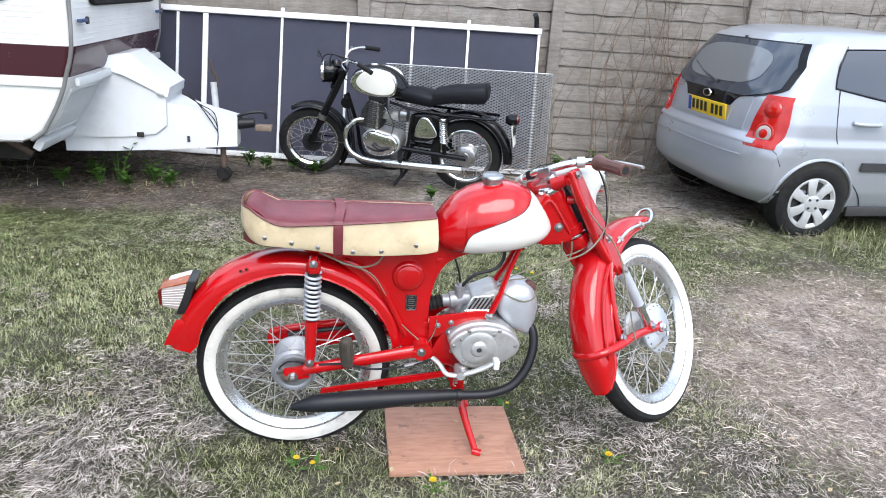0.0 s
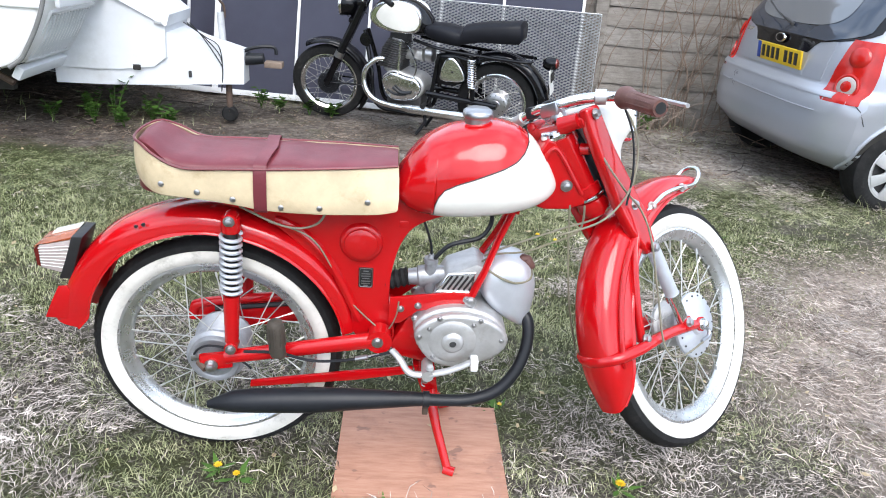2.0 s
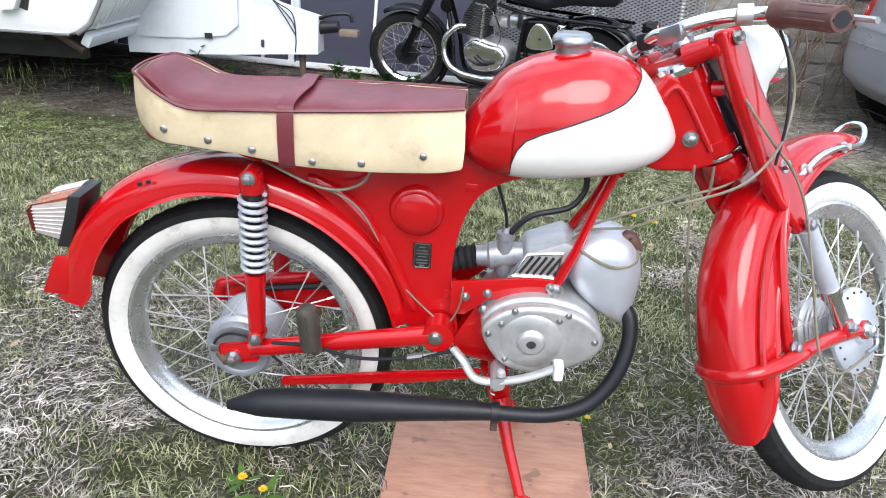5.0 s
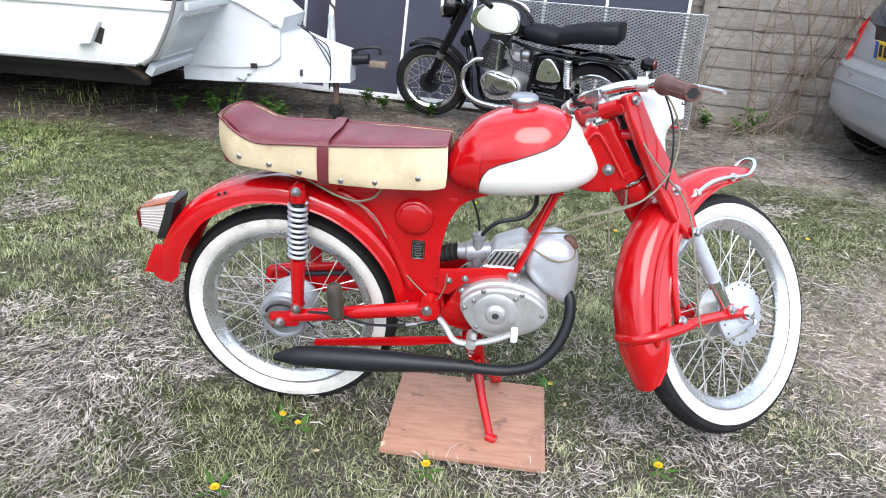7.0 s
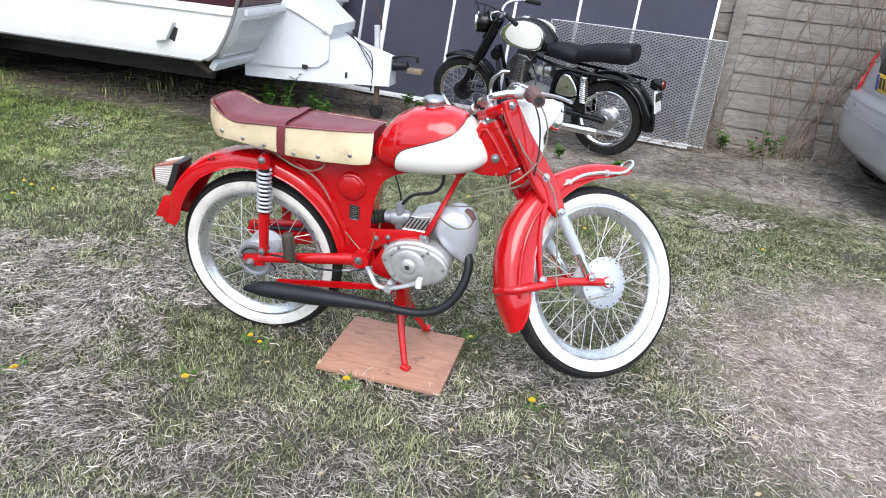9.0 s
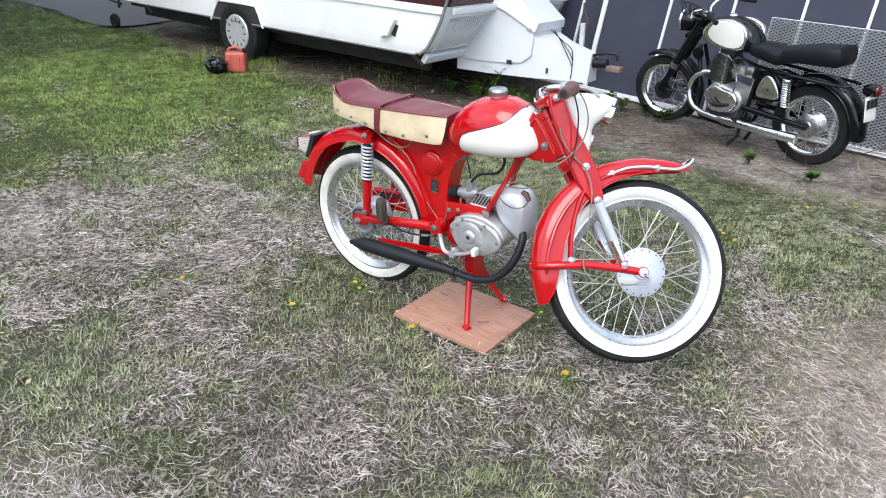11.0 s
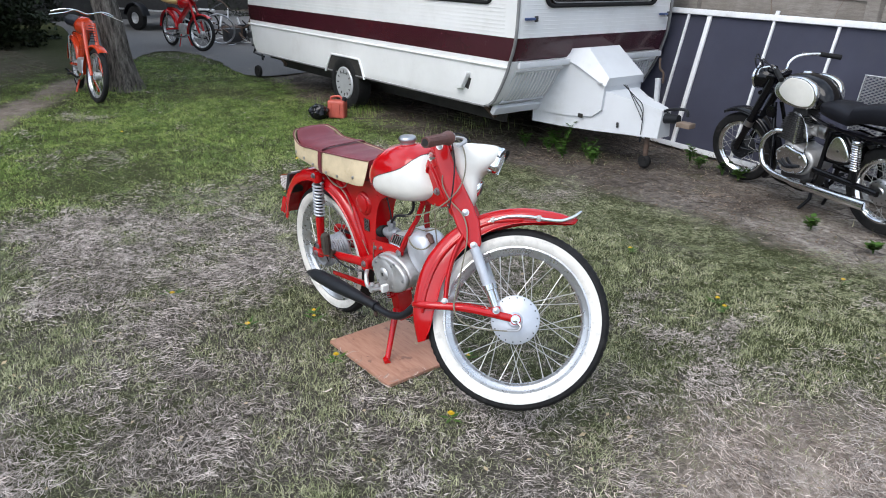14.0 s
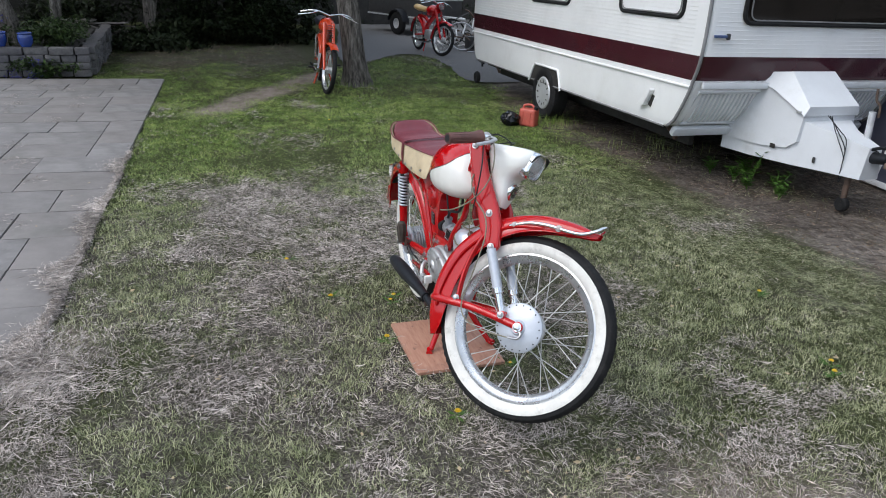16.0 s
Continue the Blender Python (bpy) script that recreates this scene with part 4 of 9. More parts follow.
        for k in range(int(turns * 14)):
            a = 2 * math.pi * k / 14
            coil.append(top + d * (0.034 + 0.152 * k / (turns * 14)) + Vector((math.cos(a) * 0.0212, math.sin(a) * 0.0212, 0)))
        part("spring", tube(coil, 0.0045, 8), SILVER, sh, "bright coil spring")
        part("inner_tube", tube([top + d * 0.02, top + d * 0.18], 0.0145, 12), PLATEBLK, sh)
        for q in (top, bot):
            part("shock_bolt", bolt(q + Vector((0, 0.018 * s, 0)), (0, s, 0), 0.0095, 0.01), STEEL, sh)
            part("eye", tube([q - Vector((0, 0.016 * s, 0)), q + Vector((0, 0.018 * s, 0))], 0.015, 16), RED, sh)
        # swinging arm
        arm = part("swing_arm", tube([(-0.185, 0.078 * s, 0.37), (-0.36, 0.08 * s, 0.34), (-0.545, 0.082 * s, 0.307)], [0.021, 0.0195, 0.018], 14, None, 0.75), RED, bike)
        part("arm_eye", tube([(-0.186, 0.05 * s, 0.37), (-0.186, 0.092 * s, 0.37)], 0.03, 22), RED, arm)
        part("pivot_bolt", bolt((-0.19, 0.092 * s, 0.37), (0, s, 0), 0.0105, 0.008), STEEL, arm)
        part("drop_out", box(0.075, 0.008, 0.042, (-0.567, 0.083 * s, 0.297), 0.008, None, Matrix.Rotation(radians(-9), 4, "Y")), RED, arm)
        part("axle_nut", bolt((-0.578, 0.088 * s, 0.287), (0, s, 0), 0.012, 0.016), STEEL, arm)
        part("adjuster", tube([(-0.61, 0.075 * s, 0.285), (-0.59, 0.095 * s, 0.28)], 0.008, 8), RUSTY, arm)
        # upper stay behind the wheel
        if s > 0:
            guard = part("chain_guard", slab([(-0.658, 0.318), (-0.654, 0.348), (-0.625, 0.37), (-0.373, 0.406), (-0.2, 0.425), (-0.2, 0.36), (-0.345, 0.328), (-0.46, 0.31), (-0.6, 0.302)], 0.068, 0.078, 0.004), RED, bike, "red chain guard")
            part("guard_rim", tube(spline([(-0.655, 0.07, 0.32), (-0.652, 0.07, 0.346), (-0.62, 0.07, 0.366), (-0.373, 0.07, 0.4), (-0.2, 0.07, 0.42)], 5), 0.0125, 10), RED, guard)
            part("chain", tube([(-0.6, 0.066, 0.35), (-0.38, 0.066, 0.378), (-0.2, 0.066, 0.395)], 0.007, 6), MATTBLACK, guard, "dark drive chain")
    part("stay_tube", tube([(-0.48, 0.078, 0.44), (-0.478, 0.08, 0.62)], 0.018, 14), RED, bike)
    part("lower_guard", slab([(-0.497, 0.205), (-0.495, 0.222), (-0.24, 0.262), (-0.1, 0.28), (-0.1, 0.262), (-0.24, 0.236)], -0.06, -0.048, 0.004), RED, bike)
    # foot peg
    peg = part("foot_peg", tube([(-0.42, -0.128, 0.442), (-0.42, -0.128, 0.438), (-0.4195, -0.128, 0.43), (-0.417, -0.127, 0.362), (-0.416, -0.127, 0.35), (-0.416, -0.127, 0.348)], [0.011, 0.0165, 0.0185, 0.0185, 0.016, 0.009], 16), PEGRUB, bike, "worn ribbed rubber foot peg")
    for k in range(8):
        a = 2 * math.pi * k / 8
        part("peg_rib", tube([(-0.4195 + 0.0185 * math.cos(a), -0.128 + 0.0185 * math.sin(a), 0.428), (-0.417 + 0.0185 * math.cos(a), -0.127 + 0.0185 * math.sin(a), 0.378)], 0.0025, 6), PEGRUB, peg)
    part("peg_plate", slab([(-0.432, 0.372), (-0.402, 0.372), (-0.398, 0.338), (-0.412, 0.326), (-0.428, 0.34)], -0.118, -0.108, 0.003), RUSTY, peg)
    part("peg_bar", tube([(-0.418, -0.085, 0.345), (-0.418, -0.122, 0.352), (-0.42, -0.125, 0.37)], 0.008, 10), RUSTY, peg)

    # engine
    case = ring_of([(-0.108, 0.405), (-0.095, 0.437), (-0.055, 0.462), (0.0, 0.47), (0.062, 0.457), (0.102, 0.428), (0.112, 0.396), (0.09, 0.362), (0.04, 0.336), (-0.025, 0.325), (-0.075, 0.348)])
    eng = part("engine", slab(case, -0.088, 0.08, 0.01, 3), ALLOY, bike, "cast alloy two stroke engine", None, 50)
    cover = [(x * 1.0 + 0.002, (z - 0.404) * 0.99 + 0.399) for x, z in case]
    part("engine_cover", slab(cover, -0.112, -0.09, 0.013, 5), ALLOY, eng, "polished oval clutch cover", None, 60)
    disc_at = between((-0.016, -0.11, 0.393), (-0.016, -1, 0.393))
    part("cover_boss", lathe([(0, 0.006), (0.024, 0.006), (0.03, 0.007), (0.05, 0.005), (0.056, 0.002), (0.0585, -0.004), (0.0585, -0.01)], 56), ALLOY, eng, "", disc_at)
    part("crank_cap", lathe([(0.0085, 0.0145), (0.018, 0.0145), (0.024, 0.011), (0.0275, 0.005), (0.028, 0.0)], 40, None, False, False), ALLOY, eng, "", disc_at)
    part("crank_stud", lathe([(0, 0.0125), (0.0075, 0.0125), (0.0085, 0.0115), (0.0088, 0.004)], 18), CARPLASTIC, eng, "", disc_at)
    for x, z in ((-0.072, 0.425), (0.03, 0.44), (-0.06, 0.35), (0.03, 0.35)):
        part("boss_screw", bolt((x, -0.112, z), (0, -1, 0), 0.0045, 0.005), STEEL, eng)
    for x, z in ((-0.094, 0.402), (-0.05, 0.453), (0.045, 0.452), (0.098, 0.4)):
        part("cover_screw", bolt((x, -0.111, z), (0, -1, 0), 0.0048, 0.005), STEEL, eng)
    # silver cylinder cowl: smooth swollen casting
    prof = ring_of([(0.04, 0.5), (0.05, 0.555), (0.095, 0.583), (0.145, 0.574), (0.175, 0.53), (0.18, 0.47), (0.166, 0.398), (0.135, 0.402), (0.075, 0.445)])
    cx, cz = 0.108, 0.5
    bm = bmesh.new()
    rings = []
    for k in range(15):
        a = -math.pi / 2 + math.pi * k / 14
        y, sc = 0.064 * math.copysign(abs(math.sin(a)) ** 0.8, math.sin(a)), max(abs(math.cos(a)) ** 0.5, 0.05)
        rings.append([Vector((cx + (x - cx) * sc, y, cz + (z - cz) * sc)) for x, z in prof])
    skin(bm, rings)
    part("cylinder_cowl", bm, SILVER, bike, "silver painted cylinder head cowl", None, 60)
    part("plug_cap", tube([(0.122, -0.02, 0.548), (0.131, -0.02, 0.56), (0.146, -0.02, 0.576), (0.15, -0.021, 0.574), (0.165, -0.022, 0.553), (0.166, -0.022, 0.551)], [0.011, 0.0115, 0.0115, 0.0115, 0.0095, 0.006], 12), BROWNRUB, bike, "brown spark plug cap")
    part("plug_lead", tube(spline([(0.165, -0.024, 0.553), (0.158, -0.05, 0.536), (0.125, -0.064, 0.53), (0.09, -0.064, 0.54), (0.055, -0.045, 0.553)], 6), 0.003, 6), CABLE, bike)
    part("cowl_bolt", bolt((0.022, -0.07, 0.478), (0, -1, 0), 0.011, 0.01), STEEL, bike)
    # barrel with louvres
    barrel = part("barrel", slab([(-0.06, 0.492), (-0.034, 0.538), (0.03, 0.566), (0.055, 0.556), (0.03, 0.492)], -0.05, 0.05, 0.005), ALLOY, bike)
    for k in range(6):
        x = -0.045 + 0.0125 * k
        part("louvre", tube([(x, -0.0515, 0.499), (x + 0.021, -0.0515, 0.535)], 0.0026, 6), PLATEBLK, barrel)
    part("louvre_frame", tube([(-0.058, -0.051, 0.493), (-0.034, -0.051, 0.537), (0.028, -0.051, 0.545), (0.02, -0.051, 0.493)], 0.003, 6, None, 1.0, True), CHROME, barrel)
    part("carburettor", tube([(-0.125, -0.02, 0.512), (-0.105, -0.02, 0.514), (-0.1, -0.02, 0.514), (-0.07, -0.02, 0.52), (-0.04, -0.02, 0.526)], [0.019, 0.021, 0.026, 0.026, 0.018], 20), CASTGREY, bike, "die cast carburettor")
    part("carb_top", lathe([(0, 0.05), (0.006, 0.05), (0.009, 0.042), (0.016, 0.04), (0.017, 0.03), (0.014, 0.028), (0.014, -0.04), (0.01, -0.05), (0, -0.05)], 20), CASTGREY, bike, "", between((-0.075, -0.03, 0.528), (-0.075, -0.03, 1)))
    boot = []
    for k in range(9):
        boot.append(((-0.178 + 0.0065 * k, -0.02, 0.498 + 0.0018 * k), 0.019 if k % 2 else 0.024))
    part("intake_boot", tube([p for p, r in boot], [r for p, r in boot], 18), RUBBER, bike, "black rubber bellows")
    part("intake_plate", box(0.02, 0.05, 0.05, (-0.181, -0.016, 0.496), 0.004, None, Matrix.Rotation(radians(12), 4, "Y")), RUBBER, bike)
    # red engine hangers
    for s in (-1, 1):
        part("engine_hanger", slab([(-0.168, 0.41), (-0.166, 0.478), (-0.02, 0.497), (0.03, 0.495), (0.036, 0.472), (0.0, 0.462), (-0.1, 0.445), (-0.14, 0.41)], 0.058 * s, 0.066 * s, 0.002), RED, bike)
        part("down_strut", tube([(0.02, 0.06 * s, 0.478), (0.05, 0.05 * s, 0.55), (0.078, 0.022 * s, 0.62), (0.105, 0.015 * s, 0.69)], [0.014, 0.0125, 0.012, 0.012], 10, None, 0.7), RED, bike)
        for x, z in ((-0.14, 0.45), (-0.105, 0.425), (-0.1, 0.46), (-0.09, 0.36), (0.012, 0.482)):
            part("hanger_bolt", bolt((x, 0.066 * s, z), (0, s, 0), 0.0065, 0.008), STEEL, bike)
    part("lower_hanger", slab([(-0.16, 0.34), (-0.12, 0.42), (-0.06, 0.38), (-0.04, 0.32), (-0.07, 0.29), (-0.15, 0.31)], -0.05, 0.05, 0.006), RED, bike)
    # exhaust
    pipe = spline([(0.15, -0.03, 0.44), (0.168, -0.05, 0.42), (0.168, -0.075, 0.37), (0.145, -0.1, 0.31), (0.1, -0.118, 0.262), (0.04, -0.125, 0.24), (-0.02, -0.127, 0.236), (-0.08, -0.128, 0.238)], 5)
    ex = part("exhaust", tube(pipe, 0.0145, 16), MATTBLACK, bike, "satin black exhaust pipe")
    part("silencer", tube([(-0.07, -0.128, 0.238), (-0.1, -0.128, 0.238), (-0.26, -0.13, 0.232), (-0.34, -0.131, 0.228), (-0.47, -0.132, 0.222), (-0.52, -0.133, 0.219), (-0.535, -0.133, 0.216), (-0.58, -0.134, 0.209)], [0.016, 0.018, 0.027, 0.031, 0.029, 0.026, 0.022, 0.009], 22), MATTBLACK, ex, "satin black tapered silencer")
    part("clamp", tube([(-0.075, -0.128, 0.238), (-0.06, -0.128, 0.238)], 0.02, 16), MATTBLACK, ex)
    part("clamp_lug", box(0.014, 0.01, 0.03, (-0.068, -0.128, 0.21), 0.002), RUSTY, ex)
    # centre stand
    st = part("centre_stand", tube([(-0.075, -0.055, 0.26), (-0.075, 0.055, 0.26)], 0.014, 12), RED, bike, "red tubular centre stand")
    part("stand_plate", slab([(-0.1, 0.27), (-0.045, 0.27), (-0.025, 0.155), (-0.06, 0.15)], -0.035, 0.035, 0.004), RED, st)
    for s in (-1, 1):
        part("stand_leg", tube([(-0.055, 0.035 * s, 0.2), (-0.03, 0.08 * s, 0.11), (0.0, 0.128 * s, 0.026)], [0.015, 0.012, 0.011], 12), RED, st)
        part("stand_foot", tube([(-0.008, 0.13 * s, 0.024), (0.018, 0.14 * s, 0.022)], 0.013, 12), RED, st)
    spring = [Vector((-0.07, -0.062, 0.31)) + Vector((0.0065 * math.cos(a), 0.0065 * math.sin(a), -0.0016 * a)) for a in [0.45 * k for k in range(110)]]
    part("stand_spring", tube(spring, 0.0018, 5), STEEL, st)
    # brake lever on the right
    lev = part("brake_pedal", tube(spline([(-0.155, -0.1, 0.356), (-0.135, -0.12, 0.345), (-0.115, -0.13, 0.318), (-0.085, -0.135, 0.314), (-0.04, -0.142, 0.327), (0.0, -0.145, 0.345), (0.028, -0.146, 0.362)], 5), 0.0062, 10, None, 1.4), ALLOY, bike, "cast alloy pedal lever")
    part("pedal_pad", box(0.018, 0.03, 0.03, (0.034, -0.15, 0.362), 0.005), WHITEP, lev, "white rubber pedal pad")
    part("lever_boss", tube([(-0.07, -0.09, 0.316), (-0.07, -0.146, 0.316)], 0.014, 16), ALLOY, lev)
    part("lever_knob", lathe([(0, 0.012), (0.008, 0.008), (0.01, 0), (0, -0.006)], 14), ALLOY, lev, "", between((-0.066, -0.14, 0.335), (-0.066, -0.14, 1)))
    part("brake_rod", tube(spline([(-0.15, -0.1, 0.352), (-0.25, -0.1, 0.325), (-0.34, -0.1, 0.318), (-0.42, -0.098, 0.335), (-0.5, -0.09, 0.33)], 6), 0.0035, 8), MATTBLACK, bike, "black brake cable")
    part("cable_adjuster", tube([(-0.17, -0.1, 0.346), (-0.21, -0.1, 0.336), (-0.212, -0.1, 0.335), (-0.24, -0.1, 0.328)], [0.003, 0.003, 0.006, 0.006], 8), STEEL, bike)
    # steering head
    part("head_gusset", slab([(0.1, 0.725), (0.13, 0.79), (0.142, 0.84), (0.157, 0.872), (0.185, 0.862), (0.232, 0.79), (0.268, 0.738), (0.262, 0.722), (0.228, 0.708), (0.17, 0.705)], -0.034, 0.034, 0.013, 4), RED, bike, "red steering head gusset", None, 50)
    part("head_tube", tube([(0.186, 0, 0.871), (0.199, 0, 0.852), (0.2, 0, 0.8505), (0.258, 0, 0.7645), (0.259, 0, 0.763), (0.272, 0, 0.744)], [0.037, 0.037, 0.033, 0.033, 0.038, 0.038], 28), RED, bike)
    for p, q in (((0.176, 0, 0.886), (0.186, 0, 0.871)), ((0.272, 0, 0.744), (0.279, 0, 0.733))):
        part("head_bearing", tube([p, Vector(p).lerp(Vector(q), 0.3), Vector(p).lerp(Vector(q), 0.7), q], [0.034, 0.039, 0.039, 0.035], 24), CHROME, bike)
    part("lower_yoke", tube([(0.28, 0, 0.732), (0.292, 0, 0.714), (0.302, 0, 0.699)], [0.037, 0.041, 0.034], 24), RED, bike)
    for s in (-1, 1):
        part("gusset_rim", tube(spline([(0.15, 0.035 * s, 0.735), (0.153, 0.035 * s, 0.79), (0.159, 0.035 * s, 0.835), (0.175, 0.035 * s, 0.85), (0.198, 0.035 * s, 0.825), (0.225, 0.035 * s, 0.785), (0.25, 0.035 * s, 0.748)], 5), 0.0055, 8), RED, bike)
    part("steering_stop", tube([(0.236, -0.02, 0.848), (0.252, -0.03, 0.852)], [0.014, 0.012], 12), RED, bike)
    for s in (-1, 1):
        part("head_stud", bolt((0.212, 0.034 * s, 0.766), (0, s, 0), 0.0105, 0.012), STEEL, bike)
    part("tank_bracket", box(0.03, 0.04, 0.035, (0.105, 0, 0.7), 0.006), RED, bike)
    # fuel hose and cables below the tank
    part("fuel_hose", tube(spline([(0.055, -0.02, 0.69), (0.055, -0.022, 0.655), (0.03, -0.03, 0.625), (-0.03, -0.035, 0.608), (-0.06, -0.035, 0.58), (-0.07, -0.034, 0.56)], 6), 0.0055, 8), MATTBLACK, bike, "black fuel hose")
    part("throttle_cable", tube(spline([(-0.075, -0.03, 0.575), (-0.08, -0.03, 0.61), (-0.105, -0.03, 0.68)], 5), 0.003, 6), MATTBLACK, bike)
    part("seat_cable", tube(spline([(-0.5, -0.07, 0.69), (-0.42, -0.075, 0.655), (-0.37, -0.07, 0.645), (-0.33, -0.068, 0.66), (-0.31, -0.066, 0.695)], 6), 0.0026, 6), CABLE, bike)
    part("wire", tube(spline([(-0.44, -0.066, 0.655), (-0.35, -0.06, 0.62), (-0.3, -0.055, 0.54), (-0.27, -0.052, 0.47), (-0.2, -0.06, 0.4), (-0.17, -0.06, 0.385), (-0.15, -0.07, 0.43), (-0.145, -0.068, 0.47)], 6), 0.0018, 6), CABLE, bike)
    front_end(bike)
    return bike


def squarish(bm, p=3.6, tall=0.88):
    """Turns a round lamp part into a rounded square one."""
    for v in bm.verts:
        r = math.hypot(v.co.x, v.co.z)
        if r > 1e-6:
            k = (abs(v.co.x / r) ** p + abs(v.co.z / r) ** p) ** (-1 / p)
            v.co.x, v.co.z = v.co.x * k, v.co.z * k * tall


def front_end(bike):
    F = STEER
    # deep valanced front mudguard
    ax = F @ Matrix.Translation((0.037, 0, -0.008))
    arc = interp_arc([(63, 0.39, 0.372, 0.02), (67, 0.384, 0.354, 0.032), (80, 0.374, 0.326, 0.044), (100, 0.368, 0.308, 0.052), (125, 0.367, 0.29, 0.057), (150, 0.364, 0.27, 0.059), (172, 0.355, 0.262, 0.058), (187, 0.35, 0.275, 0.053), (195, 0.346, 0.29, 0.044), (200.5, 0.346, 0.316, 0.03)], 64)
    mud = part("front_mudguard", fender_shell(arc, 0.06, 0.004), RED, bike, "deep valanced red front mudguard", ax, 50)
    for s in (-1, 1):
        bead = [(90, 0.326, 0.05), (110, 0.326, 0.055), (130, 0.322, 0.059), (150, 0.316, 0.061), (170, 0.311, 0.06), (183, 0.309, 0.056)]
        part("pressed_bead", tube(spline([(r * math.cos(radians(d)), y * s, r * math.sin(radians(d))) for d, r, y in bead], 5), [0.003] + [0.0065] * 24 + [0.003], 8), RED, mud, "", ax)
    # pressed legs carrying link and damper
    for s in (-1, 1):
        bm = slab([(-0.288, 0.55), (-0.242, 0.557), (-0.2, 0.462), (-0.166, 0.405), (-0.133, 0.35), (-0.106, 0.295), (-0.094, 0.225), (-0.104, 0.2), (-0.13, 0.203), (-0.178, 0.265), (-0.207, 0.325), (-0.231, 0.385), (-0.256, 0.445), (-0.278, 0.5)], 0.045 * s, 0.071 * s, 0.011, 5)
        for v in bm.verts:
            v.co.y += s * max(0.0, v.co.z - 0.33) * 0.085
        leg = part("fork_leg", bm, RED, bike, "red pressed fork leg", F)
        part("flange", tube(spline([(-0.15, 0.06 * s, 0.265), (-0.18, 0.06 * s, 0.19), (-0.196, 0.059 * s, 0.1), (-0.197, 0.056 * s, 0.015)], 5), 0.012, 10, None, 0.7), RED, leg, "", F)
        part("top_bolt", bolt((-0.262, 0.091 * s, 0.536), (0, s, 0), 0.009, 0.01), STEEL, leg, "", F)
        part("leg_bolt", bolt((-0.156, 0.072 * s, 0.324), (0, s, 0), 0.0095, 0.01), STEEL, leg, "", F)
        part("damper_bolt", bolt((-0.117, 0.078 * s, 0.217), (0, s, 0), 0.0095, 0.01), STEEL, leg, "", F)
        d0, d1 = Vector((-0.117, 0.074 * s, 0.214)), Vector((-0.023, 0.06 * s, 0.011))
        dd = d1 - d0
        damp = part("front_damper", tube([d0 + dd * 0.02, d0 + dd * 0.62, d0 + dd * 0.63], [0.0165, 0.0165, 0.012], 16), HUBGREY, bike, "silver front damper tube", F)
        part("damper_rod", tube([d0 + dd * 0.6, d0 + dd * 0.68, d0 + dd * 0.69, d0 + dd * 0.9, d1], [0.0185, 0.0185, 0.0145, 0.0145, 0.012], 16), CHROME, damp, "", F)
        part("damper_nut", bolt((-0.023, 0.074 * s, 0.011), (0, s, 0), 0.009, 0.01), STEEL, damp, "", F)
        part("damper_clevis", box(0.026, 0.028, 0.034, (-0.023, 0.061 * s, 0.009), 0.006), RED, damp, "", F)
        part("link_bolt", bolt((-0.197, 0.07 * s, 0.022), (0, s, 0), 0.0095, 0.01), STEEL, leg, "", F)
        part("axle_nut", bolt((0.042, 0.068 * s, -0.012), (0, s, 0), 0.0115, 0.014), CHROME, leg, "", F)
        part("axle_clamp", tube([(0.042, 0.045 * s, -0.012), (0.042, 0.068 * s, -0.012)], 0.018, 16), RED, leg, "", F)
    # swinging link loop round the back of the mudguard
    half = [(0.042, 0.056, -0.012), (-0.05, 0.06, 0.0), (-0.14, 0.068, 0.008), (-0.215, 0.07, 0.006), (-0.275, 0.056, 0.003), (-0.303, 0.028, 0.001)]
    loop = [(x, -y, z) for x, y, z in half] + [(-0.31, 0, 0.0)] + [(x, y, z) for x, y, z in half[::-1]]
    part("front_link", tube(spline(loop, 5), 0.0135, 12), RED, bike, "red front link tube looping round the mudguard", F)
    part("brake_arm", tube(spline([(0.04, -0.066, -0.02), (0.06, -0.072, -0.03), (0.052, -0.074, -0.046), (0.02, -0.074, -0.05)], 4), 0.005, 8), STEEL, bike, "plated brake arm", F)
    # chrome trim bow over the mudguard nose
    side = [(-0.084, 0.054, 0.296), (-0.064, 0.057, 0.306), (-0.01, 0.058, 0.324), (0.055, 0.056, 0.329), (0.11, 0.05, 0.325), (0.16, 0.042, 0.326), (0.198, 0.034, 0.343), (0.216, 0.022, 0.358)]
    bow = [(x, -y, z) for x, y, z in side] + [(0.222, 0, 0.364)] + side[::-1]
    trim = part("mudguard_trim", tube(spline(bow, 5), 0.0056, 10), CHROME, bike, "chrome bow round the mudguard nose", F)
    for s in (-1, 1):
        for x, y, z in ((-0.064, 0.056, 0.306), (0.086, 0.052, 0.327)):
            part("trim_clip", bolt((x, (y - 0.004) * s, z), (0, s, 0), 0.0085, 0.012), CLEARLENS, trim, "pale plastic clip", F)
    # headlamp nacelle
    bm = bmesh.new()
    rings = []
    for z, xb, xf, hw in ((0.355, -0.17, -0.142, 0.026), (0.375, -0.178, -0.134, 0.037), (0.4, -0.188, -0.128, 0.046), (0.425, -0.198, -0.127, 0.051), (0.447, -0.205, -0.126, 0.055), (0.465, -0.212, -0.117, 0.06), (0.485, -0.22, -0.09, 0.067), (0.505, -0.226, -0.064, 0.071), (0.53, -0.236, -0.054, 0.072), (0.548, -0.24, -0.056, 0.068), (0.56, -0.235, -0.07, 0.056), (0.563, -0.225, -0.1, 0.036)):
        ring = []
